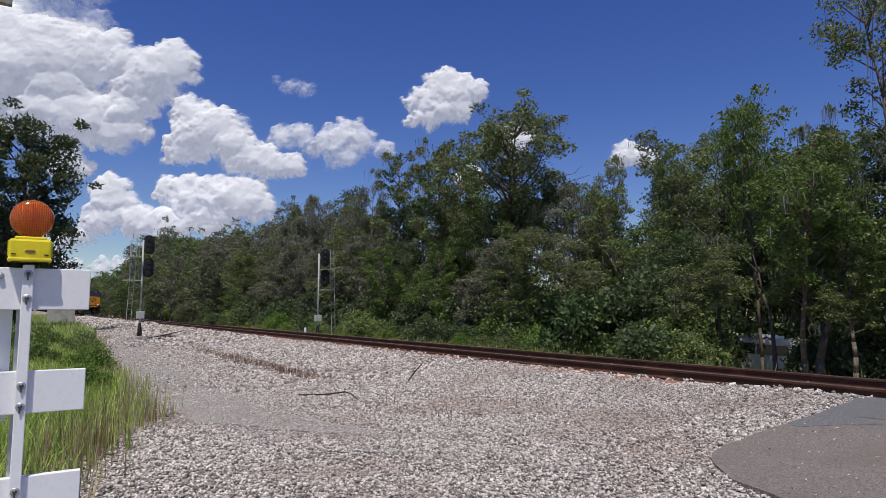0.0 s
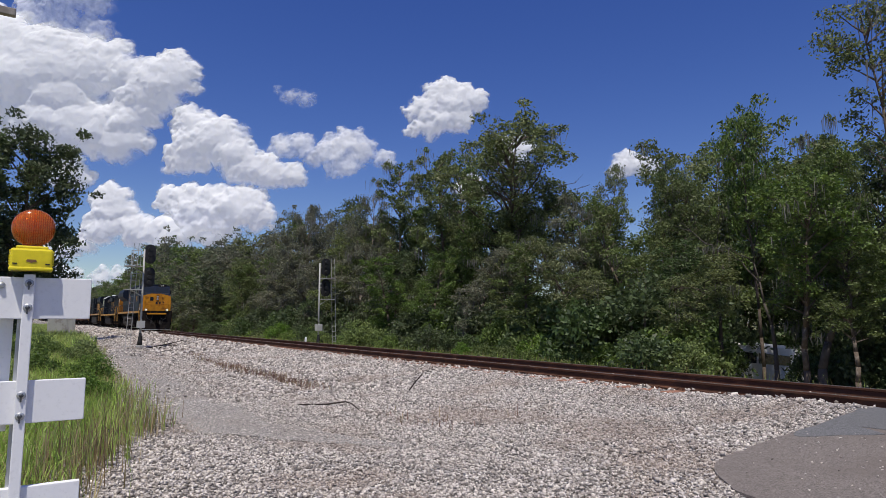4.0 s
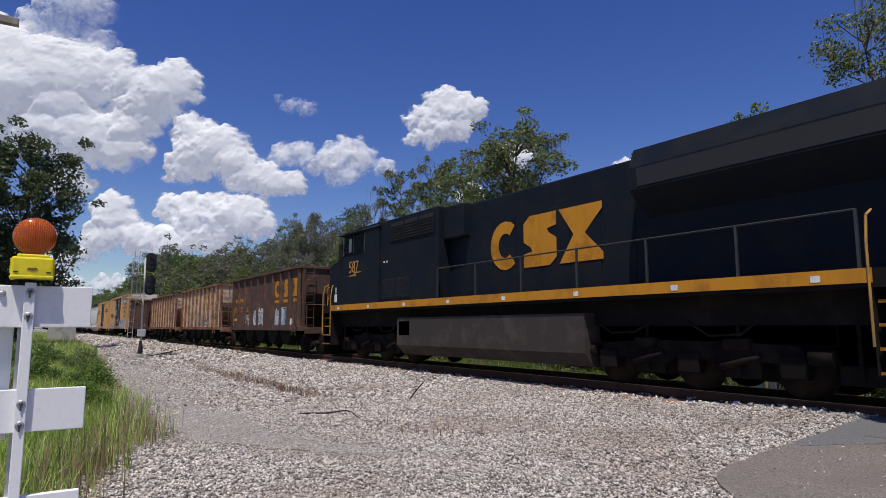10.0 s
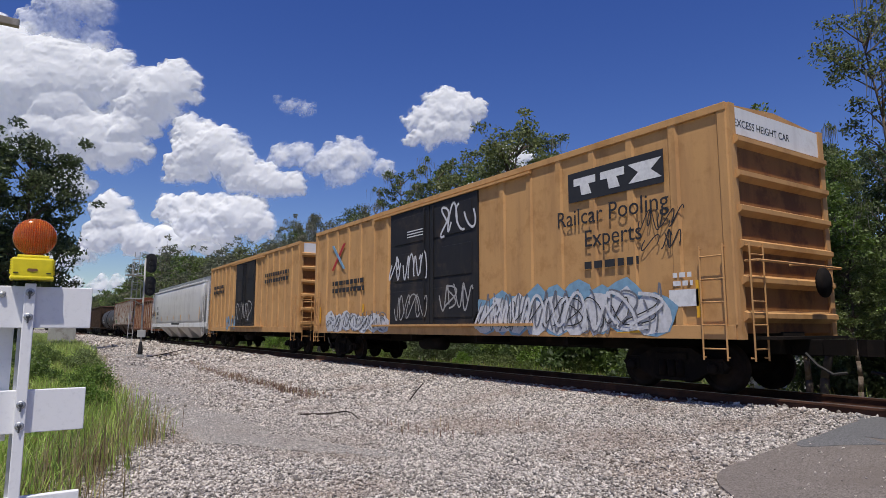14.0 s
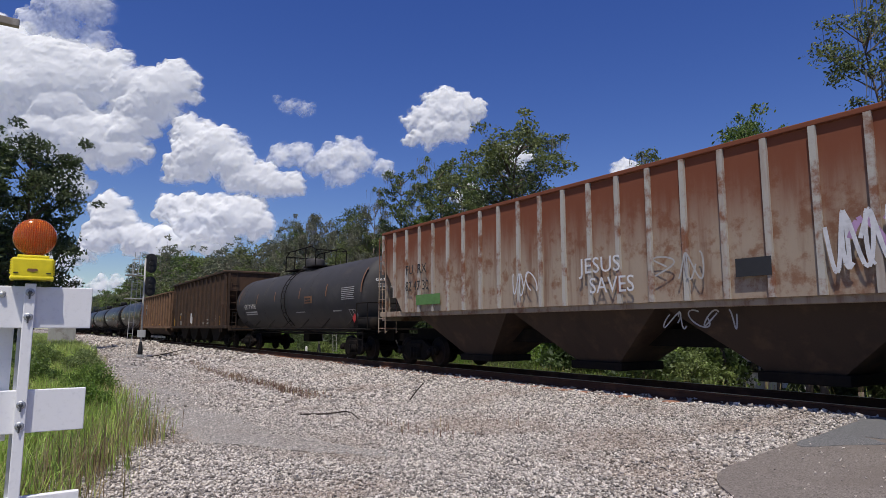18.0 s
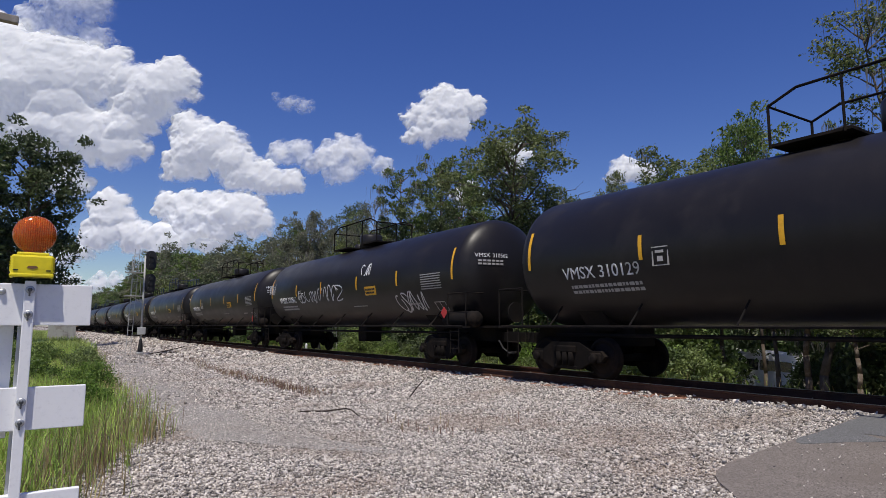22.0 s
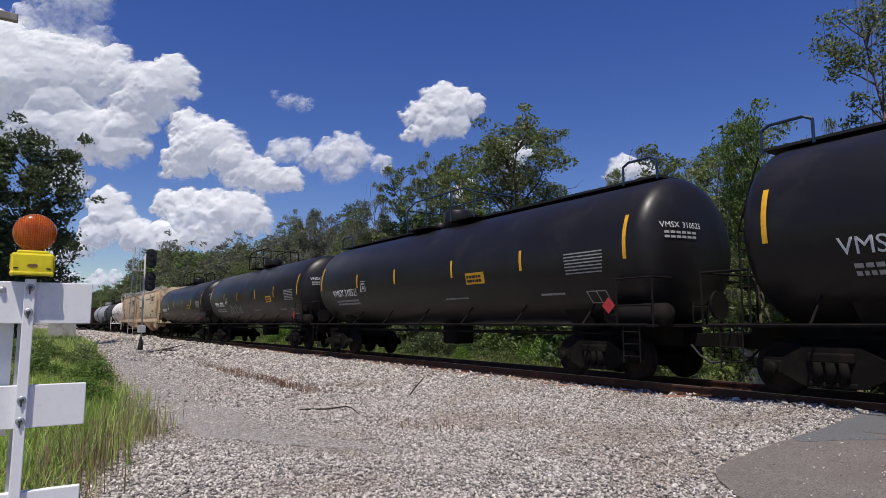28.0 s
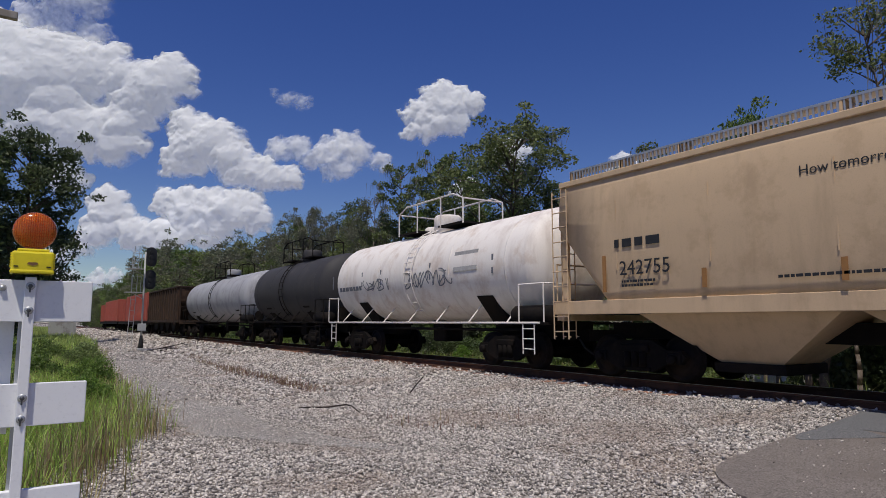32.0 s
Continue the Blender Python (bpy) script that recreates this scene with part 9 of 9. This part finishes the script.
# ---- fair-weather clouds, far off ----
def cloud_material():
    m, nt, links, bs = nodes_of("cloud_white_glow")
    at = nt.new("ShaderNodeAttribute")
    at.attribute_name = "thickness"
    n1 = noise_node(nt, links, 0.012, 8, 0.62)
    n2 = noise_node(nt, links, 0.05, 6, 0.6)
    add = nt.new("ShaderNodeMath")
    add.operation = "MULTIPLY_ADD"
    add.inputs[1].default_value, add.inputs[2].default_value = 0.55, -0.27
    links.new(n1.outputs["Fac"], add.inputs[0])
    sm = nt.new("ShaderNodeMath")
    links.new(at.outputs["Fac"], sm.inputs[0])
    links.new(add.outputs[0], sm.inputs[1])
    a2 = nt.new("ShaderNodeMath")
    a2.operation = "MULTIPLY_ADD"
    a2.inputs[1].default_value = 0.25
    links.new(n2.outputs["Fac"], a2.inputs[0])
    links.new(sm.outputs[0], a2.inputs[2])
    alpha = ramp_node(nt, links, a2.outputs[0], 0.16, 0.95)
    df = nt.new("ShaderNodeBsdfDiffuse")
    df.inputs[0].default_value = (0.93, 0.94, 0.95, 1)
    tr = nt.new("ShaderNodeBsdfTranslucent")
    tr.inputs[0].default_value = (0.93, 0.94, 0.95, 1)
    m1 = nt.new("ShaderNodeMixShader")
    m1.inputs[0].default_value = 0.5
    links.new(df.outputs[0], m1.inputs[1])
    links.new(tr.outputs[0], m1.inputs[2])
    tp = nt.new("ShaderNodeBsdfTransparent")
    m2 = nt.new("ShaderNodeMixShader")
    links.new(alpha, m2.inputs[0])
    links.new(tp.outputs[0], m2.inputs[1])
    # Weak glow added to brighten the clouds, beyond what sun and sky give.
    em = nt.new("ShaderNodeEmission")
    em.inputs[0].default_value, em.inputs[1].default_value = (0.95, 0.96, 1.0, 1), 0.13
    ad = nt.new("ShaderNodeAddShader")
    links.new(m1.outputs[0], ad.inputs[0])
    links.new(em.outputs[0], ad.inputs[1])
    links.new(ad.outputs[0], m2.inputs[2])
    links.new(m2.outputs[0], nt["Material Output"].inputs[0])
    return m


M_CLOUD = cloud_material()
CLOUDS = []
CLOUD_FAR = 2600.0


def cloud(puffs, seed, thin=1.0, label="white fair-weather cumulus cloud with greyish base"):
    """Puffs: (across, up, radius) in hundredths of the distance, from the eye's level straight ahead. Built as a lumpy relief."""
    yaw = math.radians(33.76)
    f_ = Vector((math.sin(yaw), math.cos(yaw), 0))
    r_ = Vector((math.cos(yaw), -math.sin(yaw), 0))
    p = np.array(puffs, float)
    x0, x1 = (p[:, 0] - p[:, 2] * 1.6).min(), (p[:, 0] + p[:, 2] * 1.6).max()
    z0, z1 = (p[:, 1] - p[:, 2] * 1.6).min(), (p[:, 1] + p[:, 2] * 1.6).max()
    g = np.random.default_rng(seed + 900)
    kids = []
    for a, b2, r in p:
        for _ in range(9):
            w = g.uniform(-0.7, math.pi + 0.7)
            kids.append((a + r * 0.95 * math.cos(w), b2 + r * 0.85 * math.sin(w), r * g.uniform(0.2, 0.46)))
    p = np.concatenate([p, np.array(kids)])
    step = 0.19
    gx, gz = np.meshgrid(np.arange(x0, x1, step), np.arange(z0, z1, step))
    nz = np.zeros(gx.shape)
    hz = np.zeros(gx.shape)
    for i in range(gx.shape[0]):
        for j in range(gx.shape[1]):
            q = Vector((gx[i, j] * 0.5 + seed * 7.3, gz[i, j] * 0.5, seed))
            nz[i, j] = noise.fractal(q, 0.75, 2.1, 6)
            hz[i, j] = abs(noise.noise(q * 1.1)) + 0.5 * abs(noise.noise(q * 2.3)) + 0.25 * abs(noise.noise(q * 4.9))
    wx, wz = gx + nz * 0.75, gz + np.roll(nz, 7, 0) * 0.65
    d = np.full(gx.shape, -1.0)
    dome = np.zeros(gx.shape)
    for a, b2, r in p:
        k = 1 - ((wx - a) ** 2 + ((wz - b2) * np.where(wz < b2, 1.25, 1.0)) ** 2) / (1.12 * r) ** 2
        d = np.maximum(d, k * min(1.0, 0.35 + r / 4))
        dome += (np.sqrt(np.clip(k, 0, 1)) * r * 0.8) ** 2.4
    thick = np.clip(d * 1.15 + 0.20, 0, 1) * thin
    depth = 0.8 * dome ** (1 / 2.4) + 0.16 * nz * np.clip(d * 3 + 0.3, 0, 1) - 0.12 * hz
    ny, nx = gx.shape
    i = (np.arange(ny - 1)[:, None] * nx + np.arange(nx - 1)).ravel()
    quad = np.stack([i, i + 1, i + nx + 1, i + nx], 1)
    ok = d.ravel()[quad].max(1) > -0.18
    quad = quad[ok]
    used, inv = np.unique(quad, return_inverse=True)
    u = CLOUD_FAR / 100
    X, Zv, Dp = gx.ravel()[used] * u, gz.ravel()[used] * u, -depth.ravel()[used] * u
    cx, cz = X.mean(), Zv.mean()
    v = np.stack([X - cx, Dp, Zv - cz], 1)
    me = fast_mesh("cloud", v, inv.reshape(-1, 4), [M_CLOUD], smooth=True)
    at = me.attributes.new("thickness", "FLOAT", "POINT")
    at.data.foreach_set("value", thick.ravel()[used].astype(np.float32))
    ob = tagged(new("cloud", me), label, "cloud", "clouds in the sky", "structure")
    base = Vector(EYE) + f_ * CLOUD_FAR + r_ * cx + Vector((0, 0, cz))
    m = Matrix((( r_.x, f_.x, 0, base.x), (r_.y, f_.y, 0, base.y), (0, 0, 1, base.z), (0, 0, 0, 1)))
    ob.matrix_basis = m
    CLOUDS.append((ob, m, r_))
    return ob


cloud(((-70.6, 40.7, 7.7), (-63.0, 39.2, 6.8), (-69.1, 33.0, 6.8), (-60.7, 31.1, 5.9), (-55.6, 40.7, 4.5), (-49.9, 38.3, 4.7), (-44.8, 39.2, 4.1), (-53.2, 28.7, 4.3), (-51.5, 33.0, 4.1), (-78.7, 36.8, 9.9), (-73.7, 45.5, 5.5), (-80.0, 48.0, 6.0), (-47.5, 35.4, 3.6), (-65.3, 45.5, 2.7), (-58.6, 44.6, 2.7)), 1, 1)
cloud(((-41.8, 32.5, 2.7), (-40.3, 29.2, 3.8), (-36.1, 27.8, 4.3), (-42.0, 25.9, 3.2), (-32.7, 24.5, 3.6), (-28.1, 23.1, 2.9), (-24.4, 22.8, 2.2), (-36.2, 30.6, 2.3)), 2, 1)
cloud(((-44.4, 18.9, 2.5), (-40.8, 18.0, 3.2), (-36.2, 18.5, 3.2), (-32.5, 18.0, 3.4), (-29.7, 16.1, 2.7), (-35.2, 15.7, 3.6), (-40.6, 15.2, 3.1)), 3, 1)
cloud(((-53.6, 18.5, 3.1), (-51.1, 14.8, 2.7), (-55.2, 14.3, 3.1), (-49.2, 13.4, 2.7), (-45.1, 13.4, 3.1), (-62.1, 23.6, 3.2), (-59.3, 22.6, 2.3), (-42.4, 13.4, 2.7), (-37.8, 13.4, 2.3)), 4, 1)
cloud(((-26.4, 27.8, 2.0), (-23.1, 27.8, 2.3), (-18.1, 26.8, 2.9), (-15.8, 28.3, 2.5), (-13.5, 26.8, 2.3), (-16.2, 24.5, 2.5), (-9.8, 25.6, 1.8), (-20.8, 25.9, 1.8)), 5, 0.62, label="thin torn wisp of white cloud")
cloud(((-3.4, 33.9, 2.5), (-0.1, 35.8, 3.1), (3.6, 35.3, 2.5), (-2.0, 31.5, 2.7), (1.3, 32.5, 3.1), (5.4, 35.8, 1.8), (-0.1, 38.2, 1.6), (-4.7, 30.6, 1.4)), 6, 0.95)
cloud(((29.7, 24.9, 2.2), (32.4, 24.5, 2.0), (28.3, 23.5, 1.6), (11.4, 26.8, 2.7), (4.0, 20.8, 2.3)), 7, 0.9)
cloud(((-60.5, 11.1, 2.2), (-57.8, 11.6, 1.8), (-61.2, 7.5, 1.8), (-54.8, 6.3, 1.6), (-59.3, 6.6, 1.4), (-64.0, 9.7, 2.7), (-52.1, 7.0, 1.4)), 8, 0.75)
cloud(((-68.4, 49.9, 3.6), (-62.7, 49.4, 3.6), (-57.9, 47.5, 2.7), (-62.0, 53.4, 5.4)), 9, 0.45, label="thin torn wisp of white cloud")
cloud(((-25.2, 36.3, 1.4), (-22.9, 35.8, 1.3), (-27.5, 37.3, 0.9)), 10, 0.42, label="thin torn wisp of white cloud")
# ---- motion of the train ----
def run(t):
    """Metres that the train has rolled, counted from 18 s."""
    def cubic(q):
        s = (q - 18) / 10
        return 187.18 * s - 1.435 * s ** 2 - 2.507 * s ** 3
    if t < 5.5:
        return cubic(5.5) - (5.5 - t) * 18.3
    if t > 20:
        return cubic(20) + (min(t, 29) - 20) * 19.1 + max(0, t - 29) * 18.7
    return cubic(t)


def motions():
    times = [0, 2, 4, 5.5] + [6 + k for k in range(27)]
    for car, place in TRAIN:
        walk(car, [(t, pose(TRACK, place - run(t), 0)) for t in times])
    for ob, m, side in CLOUDS:
        walk(ob, [(0, m), (32, Matrix.Translation(side * -22) @ m)])


motions()
